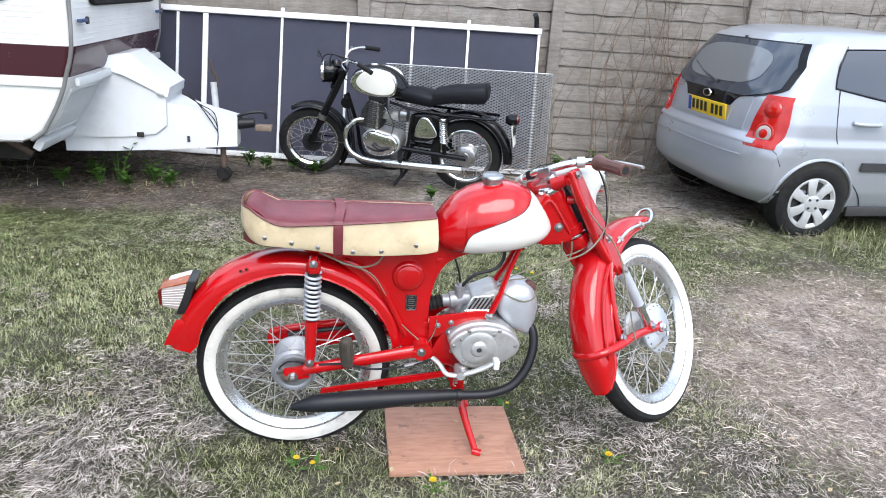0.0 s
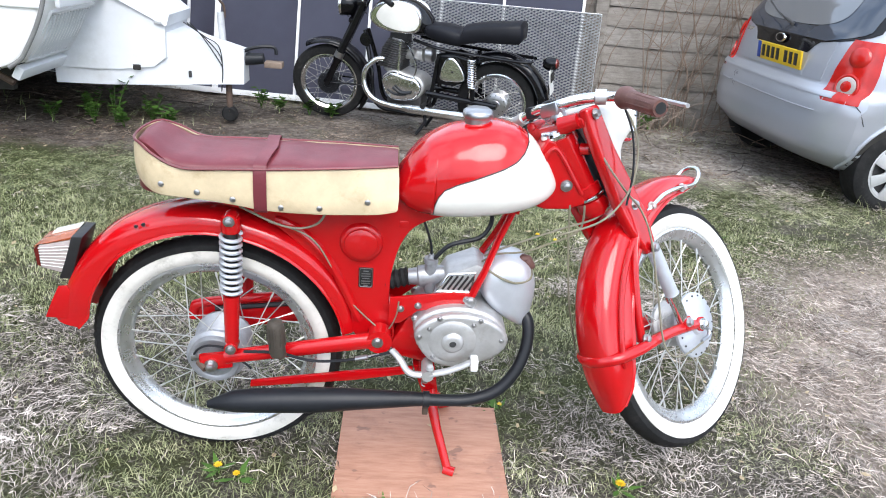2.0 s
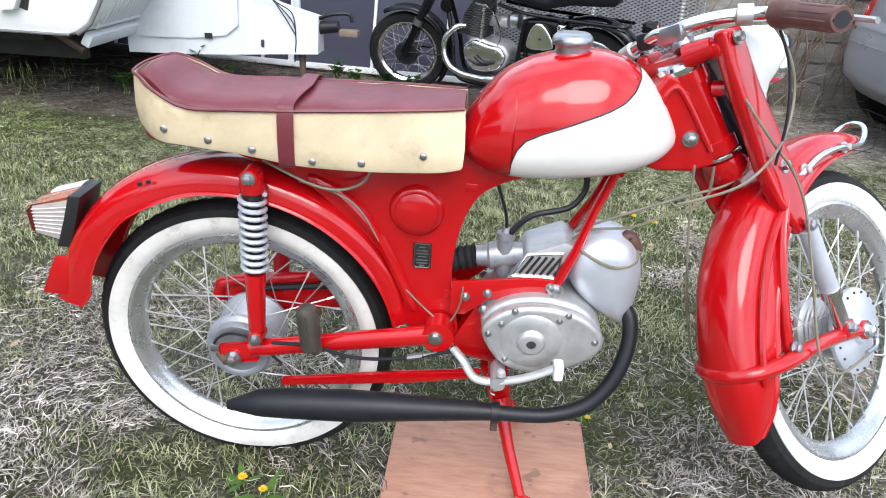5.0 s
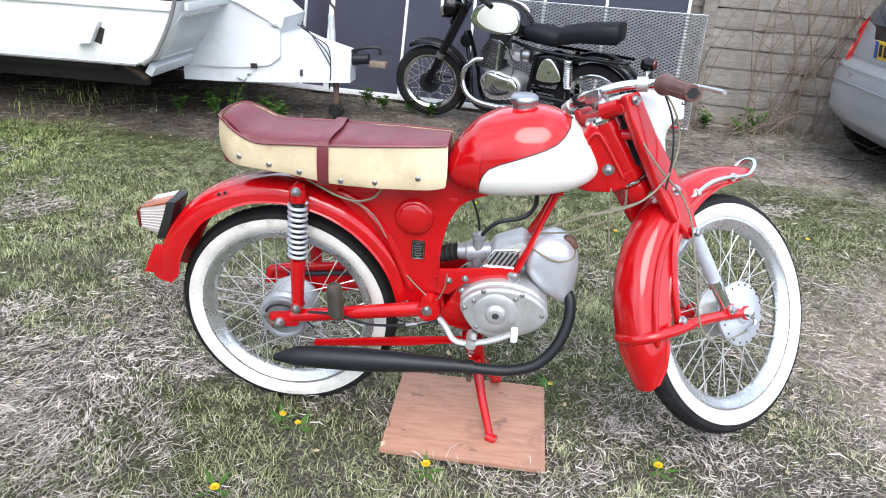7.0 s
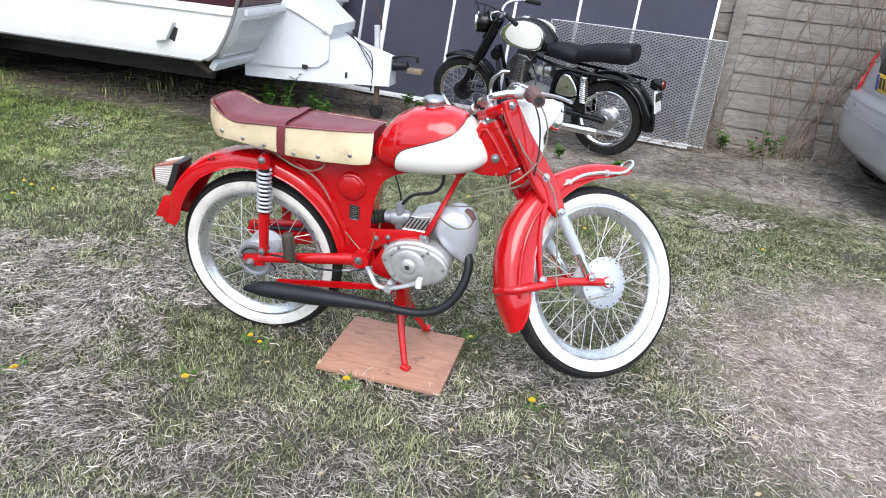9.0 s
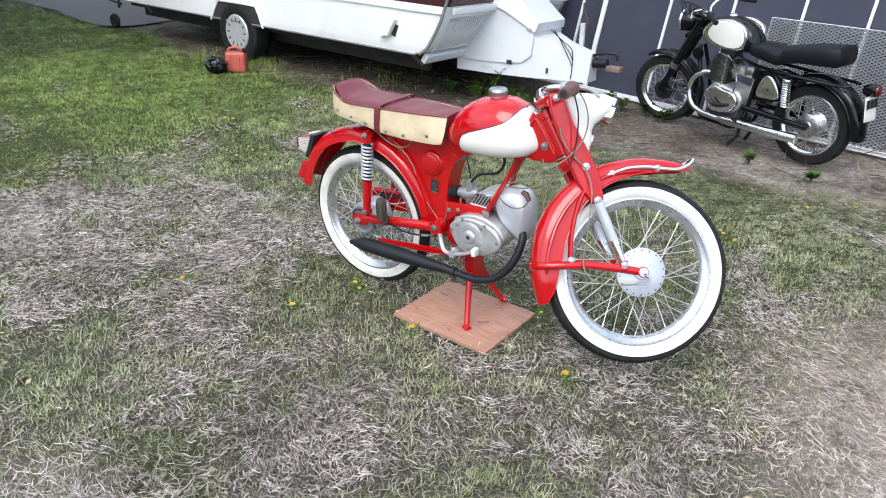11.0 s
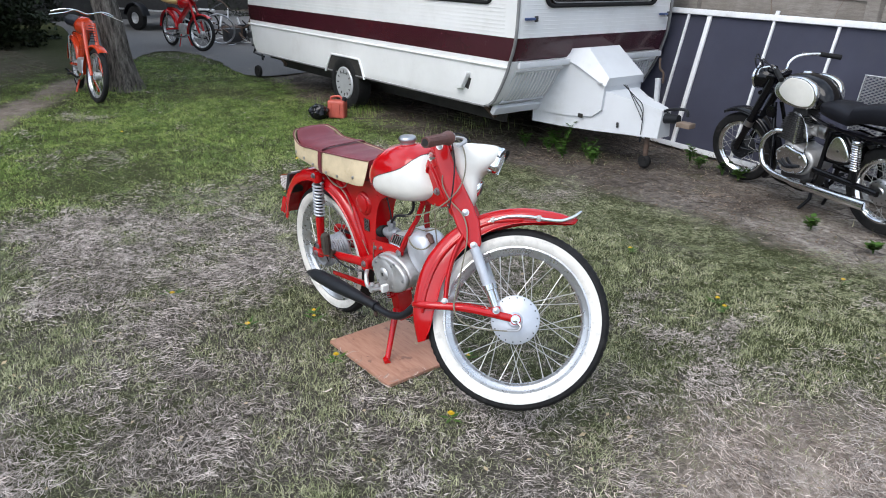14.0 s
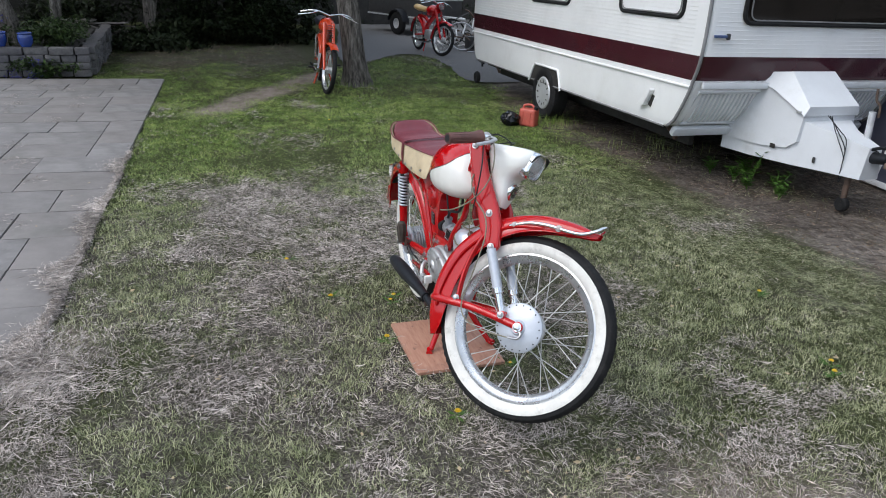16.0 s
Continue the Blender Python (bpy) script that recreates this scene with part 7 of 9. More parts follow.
    for x, lo, hi, w in ((0.55, 0.77, 0.80, 0.09), (0.51, 0.735, 0.825, 0.12), (0.4, 0.715, 0.825, 0.135), (0.29, 0.7, 0.805, 0.14), (0.262, 0.7, 0.798, 0.138), (0.245, 0.715, 0.838, 0.14), (0.1, 0.745, 0.87, 0.135), (-0.05, 0.75, 0.888, 0.128), (-0.155, 0.755, 0.902, 0.118), (-0.172, 0.775, 0.88, 0.108)):
        rings.append([Vector((x, -w * 0.9, lo)), Vector((x, -w, lo + 0.02)), Vector((x, -w, hi - 0.035)), Vector((x, -w * 0.85, hi - 0.01)), Vector((x, 0, hi)), Vector((x, w * 0.85, hi - 0.01)), Vector((x, w, hi - 0.035)), Vector((x, w, lo + 0.02)), Vector((x, w * 0.9, lo))])
    skin(bm, rings)
    part("seat", bm, BLACKVINYL, b, "black vinyl dual seat", None, 50)
    # mudguards
    arc = interp_arc([(18, 0.36, 0.325, 0.06), (60, 0.375, 0.325, 0.075), (120, 0.38, 0.32, 0.08), (160, 0.385, 0.318, 0.078), (184, 0.39, 0.325, 0.068)], 40)
    part("rear_mudguard", fender_shell(arc, 0.07), BLACKP, b, "", Matrix.Translation((-0.02, 0, 0.3)))
    arc = interp_arc([(62, 0.335, 0.312, 0.055), (100, 0.338, 0.308, 0.062), (150, 0.338, 0.298, 0.064), (200, 0.335, 0.298, 0.06), (222, 0.333, 0.306, 0.05)], 36)
    part("front_mudguard", fender_shell(arc, 0.06), BLACKP, b, "", S @ Matrix.Translation((0.13, 0, -0.2)))
    for s in (-1, 1):
        part("mudguard_stay", tube([(0.13, 0.08 * s, -0.185), (-0.2, 0.06 * s, -0.2)], 0.006, 6), BLACKP, b, "", S)
    part("plate", box(0.006, 0.15, 0.17, (-0.4, 0, 0.51), 0.003, None, Matrix.Rotation(radians(10), 4, "Y")), WHITEP, b, "white rear number plate")
    for k in range(6):
        part("plate_bar", box(0.004, 0.036, 0.06, (-0.405 + 0.012 * (k // 3), -0.05 + 0.05 * (k % 3), 0.545 - 0.085 * (k // 3)), 0.001, None, Matrix.Rotation(radians(10), 4, "Y")), PLATEBLK, b)
    tl = part("tail_lamp", tube([(-0.33, 0, 0.63), (-0.36, 0, 0.632), (-0.42, 0, 0.636)], [0.03, 0.046, 0.042], 20), BLACKP, b, "black tail lamp body")
    part("tail_lens", tube([(-0.418, 0, 0.636), (-0.43, 0, 0.637), (-0.438, 0, 0.638)], [0.038, 0.034, 0.015], 20), DARKAMBER, tl, "red tail lens")
    # engine
    case = ring_of([(0.85, 0.38), (0.83, 0.43), (0.76, 0.47), (0.66, 0.45), (0.56, 0.43), (0.52, 0.36), (0.57, 0.27), (0.68, 0.24), (0.79, 0.26)])
    e = part("engine", slab(case, -0.12, 0.1, 0.02, 3), ALLOY, b, "polished alloy engine", None, 50)
    part("engine_cover", slab([(0.69 + (x - 0.69) * 0.92, 0.355 + (z - 0.355) * 0.9) for x, z in case], 0.1, 0.145, 0.03, 4), CHROME, e, "polished engine cover", None, 60)
    for x, z in ((0.8, 0.4), (0.76, 0.44), (0.6, 0.4), (0.57, 0.33), (0.64, 0.275), (0.77, 0.29)):
        part("cover_screw", bolt((x, 0.146, z), (0, 1, 0), 0.007, 0.006), STEEL, e)
    part("cover_rib", tube(spline([(0.79, 0.147, 0.33), (0.72, 0.15, 0.3), (0.64, 0.15, 0.31)], 5), 0.008, 8), MATTBLACK, e)
    part("rocker_box", box(0.14, 0.12, 0.06, (0.745, 0, 0.705), 0.02), CARPLASTIC, e)
    part("push_rod_tube", tube([(0.73, 0.085, 0.46), (0.72, 0.075, 0.68)], 0.014, 10), CHROME, e)
    part("oil_pipe", tube(spline([(0.6, 0.11, 0.43), (0.58, 0.12, 0.52), (0.64, 0.1, 0.64), (0.72, 0.07, 0.69)], 5), 0.006, 6), CHROME, e)
    part("air_cleaner", lathe([(0, 0.03), (0.05, 0.028), (0.058, 0.02), (0.058, -0.03), (0, -0.03)], 28), STEEL, b, "", pose(0.5, 0.03, 0.6, 0, 0, 90))
    part("kick_start", tube(spline([(0.6, 0.15, 0.33), (0.68, 0.16, 0.32), (0.74, 0.17, 0.36)], 4), 0.012, 8), MATTBLACK, e)
    part("crankcase", box(0.28, 0.17, 0.16, (0.68, 0, 0.24), 0.03), CARPLASTIC, e)
    for k in range(13):
        part("cooling_fin", box(0.19 if k < 9 else 0.17 - 0.012 * (k - 9), 0.19, 0.006, (0.8 - 0.004 * k, 0, 0.48 + 0.0165 * k), 0.002, None, Matrix.Rotation(radians(-6), 4, "Y"), 1), CARPLASTIC, e)
    part("barrel", tube([(0.8, 0, 0.44), (0.755, 0, 0.69)], 0.07, 20), ALLOY, e)
    part("carburettor", tube([(0.69, 0.02, 0.58), (0.55, 0.03, 0.59)], [0.035, 0.045], 16), ALLOY, b)
    for z in (0.55, 0.62):
        part("carb_detail", tube([(0.62, 0.05, z), (0.62, 0.1, z)], 0.02, 12), STEEL, b)
    ex = spline([(0.84, 0.09, 0.54), (0.9, 0.11, 0.53), (0.97, 0.13, 0.46), (0.98, 0.14, 0.36), (0.93, 0.15, 0.27), (0.83, 0.155, 0.225), (0.7, 0.16, 0.212), (0.6, 0.16, 0.21)], 5)
    pipe = part("exhaust", tube(ex, 0.021, 16), CHROME, b, "chrome exhaust pipe")
    part("silencer", tube([(0.66, 0.16, 0.211), (0.6, 0.16, 0.21), (0.2, 0.165, 0.215), (-0.02, 0.165, 0.22), (-0.021, 0.165, 0.22)], [0.022, 0.033, 0.036, 0.036, 0.03], 22), CHROME, pipe, "chrome straight silencer")
    part("horn", lathe([(0, 0.02), (0.045, 0.016), (0.05, 0)], 24), BLACKP, b, "", pose(0.99, 0.08, 0.66, 0, 0, 0))
    for s in (-1, 1):
        part("stand_leg", tube([(0.52, 0.06 * s, 0.22), (0.5, 0.09 * s, 0.1), (0.56, 0.12 * s, 0.008)], 0.014, 10), MATTBLACK, b)
        part("foot_rest", tube([(0.5, 0.1 * s, 0.25), (0.5, 0.2 * s, 0.25)], 0.014, 10), RUBBER, b)
    for k, run in enumerate(([(0.95, 0.2, 1.02), (1.08, 0.15, 1.05), (1.12, 0.08, 0.95), (1.0, 0.05, 0.84)], [(0.85, 0.27, 1.03), (1.1, 0.2, 1.06), (1.2, 0.08, 0.95), (1.15, 0.04, 0.8)], [(1.22, 0.1, 1.02), (1.24, 0.05, 1.06), (1.2, 0.03, 0.96)])):
        part("control_cable", tube(spline(run, 6), 0.005, 6), MATTBLACK, b)


motorcycle()


# ---- tree by the path, and the dark garden end ----
def bark():
    n = Nodes("rough_grey_bark")
    ridges = n.noise(16, 9, 0.8, stretch=(1.6, 1.6, 0.3))
    col = n.ramp(ridges, (0.38, (0.02, 0.017, 0.014)), (0.5, (0.12, 0.107, 0.094)), (0.66, (0.3, 0.275, 0.245)))
    n.set(Base_Color=col, Roughness=0.95)
    n.bump(ridges, 1.0, 0.04)
    return n.m


BARK = bark()


def crown(name, n, boxes, size, mat, rng, label, category, parent=None, kind="stuff"):
    """Leaves as small bent quads in clumps; boxes gives (centre, radii, share)."""
    v, f = [], []
    total = sum(b[2] for b in boxes)
    for c, r, share in boxes:
        k = int(n * share / total)
        nc = max(3, k // 60)
        cl = np.array(c) + rng.normal(0, 0.42, (nc, 3)) * np.array(r)
        which = rng.integers(0, nc, k)
        p = cl[which] + rng.normal(0, 0.16, (k, 3)) * (np.array(r) * 0.5 + 0.12)
        p[:, 2] = np.maximum(p[:, 2], 0.02)
        az, tl, sz = rng.uniform(0, 6.28, k), rng.uniform(-0.9, 0.9, k), rng.uniform(*size, k)
        a = np.stack([np.cos(az) * np.cos(tl), np.sin(az) * np.cos(tl), np.sin(tl)], 1) * sz[:, None]
        b = np.stack([-np.sin(az), np.cos(az), rng.uniform(-0.5, 0.5, k)], 1) * sz[:, None] * 0.45
        o = len(v) * 4
        v.append(np.stack([p - a * 0.5, p + b * 0.5, p + a * 0.5, p - b * 0.5], 1).reshape(-1, 3))
    v = np.concatenate(v)
    q = np.arange(len(v)).reshape(-1, 4)
    me = bpy.data.meshes.new(name)
    me.from_pydata(v.tolist(), [], q.tolist())
    me.materials.append(mat)
    ob = new(name, me)
    ob.parent = parent
    return tagged(ob, label, category, "", kind)


def trunk_mesh(base, top, r0, r1, seed, n=20, k=16):
    rng = random.Random(seed)
    b, t = Vector(base), Vector(top)
    bm = bmesh.new()
    rings = []
    ph = [rng.uniform(0, 6.28) for _ in range(4)]
    for i in range(k + 1):
        u = i / k
        c = b.lerp(t, u) + Vector((0.05 * math.sin(3 * u + ph[0]), 0.05 * math.sin(2.3 * u + ph[1]), 0)) * u
        r = r0 + (r1 - r0) * u + r0 * 0.55 * max(0, 1 - u * 7) ** 2
        rings.append([c + Vector((math.cos(a), math.sin(a), 0)) * r * (1 + 0.07 * math.sin(3 * a + ph[2]) + 0.05 * math.sin(7 * a + ph[3] + 4 * u)) for a in (2 * math.pi * j / n for j in range(n))])
    return skin(bm, rings)


def tree(at, height, r0, seed, crown_boxes, leaves, label, lean=(0.0, 0.0)):
    rng = np.random.default_rng(seed)
    t = thing("tree", Matrix.Translation(at), label, "tree")
    tr = part("trunk", trunk_mesh((0, 0, -0.05), (lean[0], lean[1], height), r0, r0 * 0.78, seed), BARK, t)
    for k in range(5):
        a = 2 * math.pi * k / 5 + seed
        z = height * (0.78 + 0.05 * k)
        s = Vector((lean[0] * z / height, lean[1] * z / height, z))
        part("limb", tube(spline([s, s + Vector((math.cos(a) * 0.7, math.sin(a) * 0.7, 0.5)), s + Vector((math.cos(a) * 1.7, math.sin(a) * 1.7, 1.1))], 5), [r0 * 0.34 * (1 - 0.085 * i) for i in range(11)], 8), BARK, tr)
    # The crown is out of view, added overhead to shade the garden end.
    crown("crown", leaves, crown_boxes, (0.09, 0.2), SHADELEAF, rng, "unseen crown added overhead for shade, near-black leaves", "", t)
    return t


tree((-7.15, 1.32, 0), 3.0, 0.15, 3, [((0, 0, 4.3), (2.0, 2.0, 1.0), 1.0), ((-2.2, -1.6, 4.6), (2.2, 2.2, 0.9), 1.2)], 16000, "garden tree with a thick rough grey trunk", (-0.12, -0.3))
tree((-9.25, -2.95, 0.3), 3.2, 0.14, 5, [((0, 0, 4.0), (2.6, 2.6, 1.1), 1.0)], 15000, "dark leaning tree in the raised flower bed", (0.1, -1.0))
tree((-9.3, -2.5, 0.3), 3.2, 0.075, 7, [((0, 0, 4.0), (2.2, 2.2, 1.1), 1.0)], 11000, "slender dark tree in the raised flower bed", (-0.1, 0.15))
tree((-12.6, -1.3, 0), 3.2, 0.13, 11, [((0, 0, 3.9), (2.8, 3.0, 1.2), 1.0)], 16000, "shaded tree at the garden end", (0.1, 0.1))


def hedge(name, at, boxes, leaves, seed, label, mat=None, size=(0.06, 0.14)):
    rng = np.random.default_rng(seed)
    crown(name, leaves, boxes, size, mat or SHADELEAF, rng, label, "hedge")


# These hedges carry the deep shade of the garden end in their colour.
hedge("hedge", None, [((-15.0, -6.0, 1.4), (1.2, 2.4, 1.6), 1), ((-15.2, -2.5, 1.5), (1.0, 2.2, 1.6), 1), ((-15.2, 1.0, 1.5), (1.0, 1.8, 1.6), 1), ((-15.0, -2.0, 3.2), (1.4, 5.0, 0.9), 1.2)], 26000, 21, "dense hedge at the garden end, leaves darkened for its shade")
hedge("hedge", None, [((-12.9, -0.9, 1.2), (0.7, 1.1, 1.5), 1), ((-12.9, 0.7, 1.2), (0.7, 1.0, 1.5), 1), ((-13.6, 1.9, 1.2), (0.9, 0.6, 1.5), 0.7), ((-12.6, -0.2, 0.4), (0.4, 1.8, 0.5), 0.7)], 22000, 23, "hedge at the lawn end with deep shade put into its leaf colour")
hedge("hedge", None, [((-12.4, -2.6, 0.5), (0.5, 1.0, 0.6), 1), ((-12.3, 0.9, 0.45), (0.4, 0.9, 0.55), 1), ((-11.9, -0.6, 0.25), (0.3, 1.6, 0.3), 0.6)], 9000, 27, "low shrubs at the hedge foot, leaves darkened for shade")
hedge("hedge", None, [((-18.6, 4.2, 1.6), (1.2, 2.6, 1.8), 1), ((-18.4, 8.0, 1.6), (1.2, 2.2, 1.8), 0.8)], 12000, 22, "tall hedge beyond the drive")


def end_walls():
    """Plain added walls that close the garden end, near-black to stand for its shade."""
    ob = part("wall_garden_end", box(0.12, 22.0, 4.2, (0, 0, 2.1)), UNDERSHADE, None, "", None, 0)
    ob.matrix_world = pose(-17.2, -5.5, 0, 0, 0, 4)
    tagged(ob, "plain added boundary behind the hedge, near-black for the shade there", "wall", "", "structure")
    ob = part("wall_drive_end", box(0.12, 14.0, 3.6, (0, 0, 1.8)), UNDERSHADE, None, "", None, 0)
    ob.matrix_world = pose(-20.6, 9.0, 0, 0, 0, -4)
    tagged(ob, "plain added boundary beyond the drive, near-black for the shade there", "wall", "", "structure")


end_walls()


def drive_way():
    n = Nodes("worn_grey_asphalt")
    col = n.ramp(n.noise(40, 8, 0.75), (0.3, (0.075, 0.074, 0.073)), (0.6, (0.13, 0.128, 0.125)), (0.8, (0.19, 0.186, 0.18)))
    n.set(Base_Color=col, Roughness=0.9)
    n.bump(n.noise(120, 6, 0.7), 0.4, 0.006)
    bm = bmesh.new()
    rng = random.Random(3)
    pts = [(-7.2, 3.12), (-9.1, 3.35), (-10.3, 3.4), (-10.65, 3.1), (-10.45, 2.8), (-9.7, 2.2), (-9.3, 1.75), (-9.9, 1.7), (-12.0, 2.1), (-15.0, 2.8), (-20.0, 4.0), (-20.0, 9.0), (-9.0, 9.0), (-7.6, 5.0)]
    ring = [(p.x + rng.uniform(-0.03, 0.03), p.y + rng.uniform(-0.03, 0.03)) for p in spline([(x, y, 0) for x, y in pts], 10, True)]
    face = bm.faces.new([bm.verts.new((x, y, 0.008)) for x, y in ring])
    bmesh.ops.triangulate(bm, faces=[face])
    ob = part("road_drive", bm, n.m, None, "", None, 0)
    tagged(ob, "worn grey asphalt drive behind the caravan", "road", "", "structure")


drive_way()


# ---- two more red mopeds ----
OLDRED = surface("orange_red_enamel", (0.56, 0.05, 0.014), 0.25, 0, 0.12, 5, 120, 0.03, 0.001, 0.4, (0.2, 0.06, 0.03), 0.2)
TANVINYL = surface("tan_vinyl", (0.5, 0.33, 0.13), 0.5, 0, 0.15, 8, 200, 0.15, 0.001)


def small_moped(at, steer, paint, seat_mat, label, lamp=True):
    b = thing("moped", at, label, "moped", "older mopeds")
    wheel_parts(b, "rear_wheel", Matrix.Translation((-0.56, 0, 0.29)), 0.29, 0.027, 0.05, 0.05, 20, False, 0)
    S = Matrix.Translation((0.5, 0, 0.4)) @ Matrix.Rotation(radians(steer), 4, Vector((-0.42, 0, 0.907)))
    fw = Matrix.Translation((0.06, 0, -0.11))
    wheel_parts(b, "front_wheel", S @ fw, 0.29, 0.027, 0.045, 0.045, 20, False, 0)
    part("front_mudguard", fender_shell(interp_arc([(55, 0.325, 0.305, 0.045), (110, 0.33, 0.3, 0.05), (185, 0.325, 0.3, 0.045)], 30), 0.05), paint, b, "", S @ fw)
    part("rear_mudguard", fender_shell(interp_arc([(10, 0.33, 0.3, 0.045), (90, 0.345, 0.3, 0.055), (175, 0.335, 0.3, 0.05)], 30), 0.05), paint, b, "", Matrix.Translation((-0.56, 0, 0.29)))
    for s in (-1, 1):
        part("fork_leg", tube([(-0.2, 0.055 * s, 0.42), (-0.05, 0.06 * s, 0.1), (0.06, 0.06 * s, -0.11)], [0.022, 0.022, 0.016], 12), paint, b, "", S)
        part("swing_arm", tube([(-0.15, 0.07 * s, 0.33), (-0.56, 0.07 * s, 0.29)], 0.017, 10), paint, b)
        part("rear_shock", tube([(-0.5, 0.075 * s, 0.62), (-0.53, 0.075 * s, 0.33)], 0.018, 10), CHROME, b)
        bar = [(-0.24, 0.0, 0.51), (-0.23, 0.06 * s, 0.525), (-0.23, 0.14 * s, 0.545), (-0.28, 0.24 * s, 0.535), (-0.34, 0.33 * s, 0.5)]
        part("handlebar", tube(spline(bar, 5), 0.011, 10), CHROME, b, "", S)
        part("lever", tube([(-0.22, 0.15 * s, 0.54), (-0.18, 0.24 * s, 0.51), (-0.24, 0.38 * s, 0.47)], 0.006, 6), CHROME, b, "", S)
        part("pedal", box(0.09, 0.06, 0.02, (0.0 + 0.06 * s, 0.17 * s, 0.27 + 0.03 * s), 0.006), RUBBER, b)
        part("crank", tube([(0.0, 0.09 * s, 0.29), (0.06 * s, 0.13 * s, 0.275)], 0.009, 8), STEEL, b)
    part("frame_spine", tube(spline([(0.3, 0, 0.78), (0.15, 0, 0.68), (-0.1, 0, 0.52), (-0.2, 0, 0.42)], 5), 0.045, 14), paint, b)
    part("rear_frame", tube(spline([(-0.1, 0, 0.56), (-0.3, 0, 0.64), (-0.55, 0, 0.64)], 5), 0.035, 12), paint, b)
    bm = bmesh.new()
    rings = []
    for x, lo, hi, w in ((0.26, 0.76, 0.8, 0.03), (0.2, 0.7, 0.86, 0.085), (0.08, 0.67, 0.88, 0.105), (-0.04, 0.67, 0.85, 0.095), (-0.13, 0.7, 0.79, 0.04)):
        rings.append([Vector((x, w * math.cos(a), (lo + hi) / 2 + (hi - lo) / 2 * math.sin(a))) for a in (2 * math.pi * k / 18 for k in range(18))])
    skin(bm, rings)
    part("fuel_tank", bm, paint, b, "glossy red tank", None, 60)
    bm = bmesh.new()
    rings = [[Vector((x, w * math.copysign(abs(math.cos(a)) ** 0.6, math.cos(a)), z + 0.045 * math.sin(a))) for a in (2 * math.pi * k / 16 for k in range(16))] for x, w, z in ((-0.14, 0.06, 0.77), (-0.2, 0.09, 0.775), (-0.45, 0.11, 0.78), (-0.62, 0.1, 0.8), (-0.66, 0.06, 0.81))]
    skin(bm, rings)
    part("saddle", bm, seat_mat, b, "", None, 60)
    part("engine", box(0.26, 0.16, 0.18, (0.0, 0, 0.33), 0.04), ALLOY, b)
    part("cylinder", tube([(0.1, 0, 0.36), (0.24, 0, 0.4)], 0.05, 14), ALLOY, b)
    if lamp:
        part("headlamp", lathe([(0, -0.1), (0.05, -0.08), (0.07, -0.01), (0.07, 0.01), (0, 0.025)], 28), paint, b, "", S @ pose(-0.12, 0, 0.46, 0, 0, -90))
        part("headlamp_glass", lathe([(0, 0.03), (0.06, 0.016), (0.062, 0.005)], 28), LAMPGLASS, b, "", S @ pose(-0.12, 0, 0.46, 0, 0, -90))
    for k in range(7):
        part("louvre", box(0.006, 0.07, 0.01, (-0.145 + 0.022 * k * 0.5, 0, 0.4 - 0.026 * k), 0.002), MATTBLACK, b, "", S @ Matrix.Translation((0.04, 0, 0)))
    part("exhaust", tube(spline([(0.22, -0.05, 0.36), (0.2, -0.09, 0.24), (0.0, -0.11, 0.2), (-0.6, -0.12, 0.22)], 5), 0.02, 10), CHROME, b)
    part("stand", tube([(-0.05, -0.12, 0.03), (-0.08, -0.05, 0.25), (-0.08, 0.05, 0.25), (-0.05, 0.12, 0.03)], 0.012, 8), paint, b)
    return b


small_moped(pose(-6.97, 0.82, 0, -4, 0, -6), 9, OLDRED, BLACKVINYL, "orange red old moped leaning against the tree", False)
small_moped(pose(-10.88, 3.66, 0.008, 0, 0, 5), 18, RED, TANVINYL, "red old moped with a tan seat on the drive")


# ---- trailer on the drive ----
def trailer():
    t = thing("trailer", pose(-15.25, 4.75, 0.008, 0, 0, 20), "low dark box trailer parked on the drive", "trailer")
    body = part("box", box(2.2, 1.2, 0.42, (0, 0, 0.62), 0.02), CARPLASTIC, t)
    for z in (0.42, 0.83):
        part("rail", box(2.24, 1.24, 0.035, (0, 0, z), 0.008), GALV, body)
    for s in (-1, 1):
        w = part("wheel", lathe([(0.12, -0.06), (0.2, -0.07), (0.25, -0.05), (0.26, 0), (0.25, 0.05), (0.2, 0.07), (0.12, 0.06)], 36, None, True), RUBBER, t, "", Matrix.Translation((0.3, s * 0.72, 0.26)))
        part("rim", lathe([(0, -0.02), (0.08, -0.03), (0.125, -0.05), (0.125, 0.05), (0, 0.02)], 28), GALV, w, "", Matrix.Translation((0.3, s * 0.72, 0.26)))
        part("mudguard", fender_shell(interp_arc([(10, 0.33, 0.31, 0.09), (170, 0.33, 0.31, 0.09)], 20), 0.09), MATTBLACK, t, "", Matrix.Translation((0.3, s * 0.72, 0.26)))
    part("drawbar", tube([(1.1, 0, 0.45), (1.9, 0, 0.45)], 0.03, 8), GALV, t)


trailer()


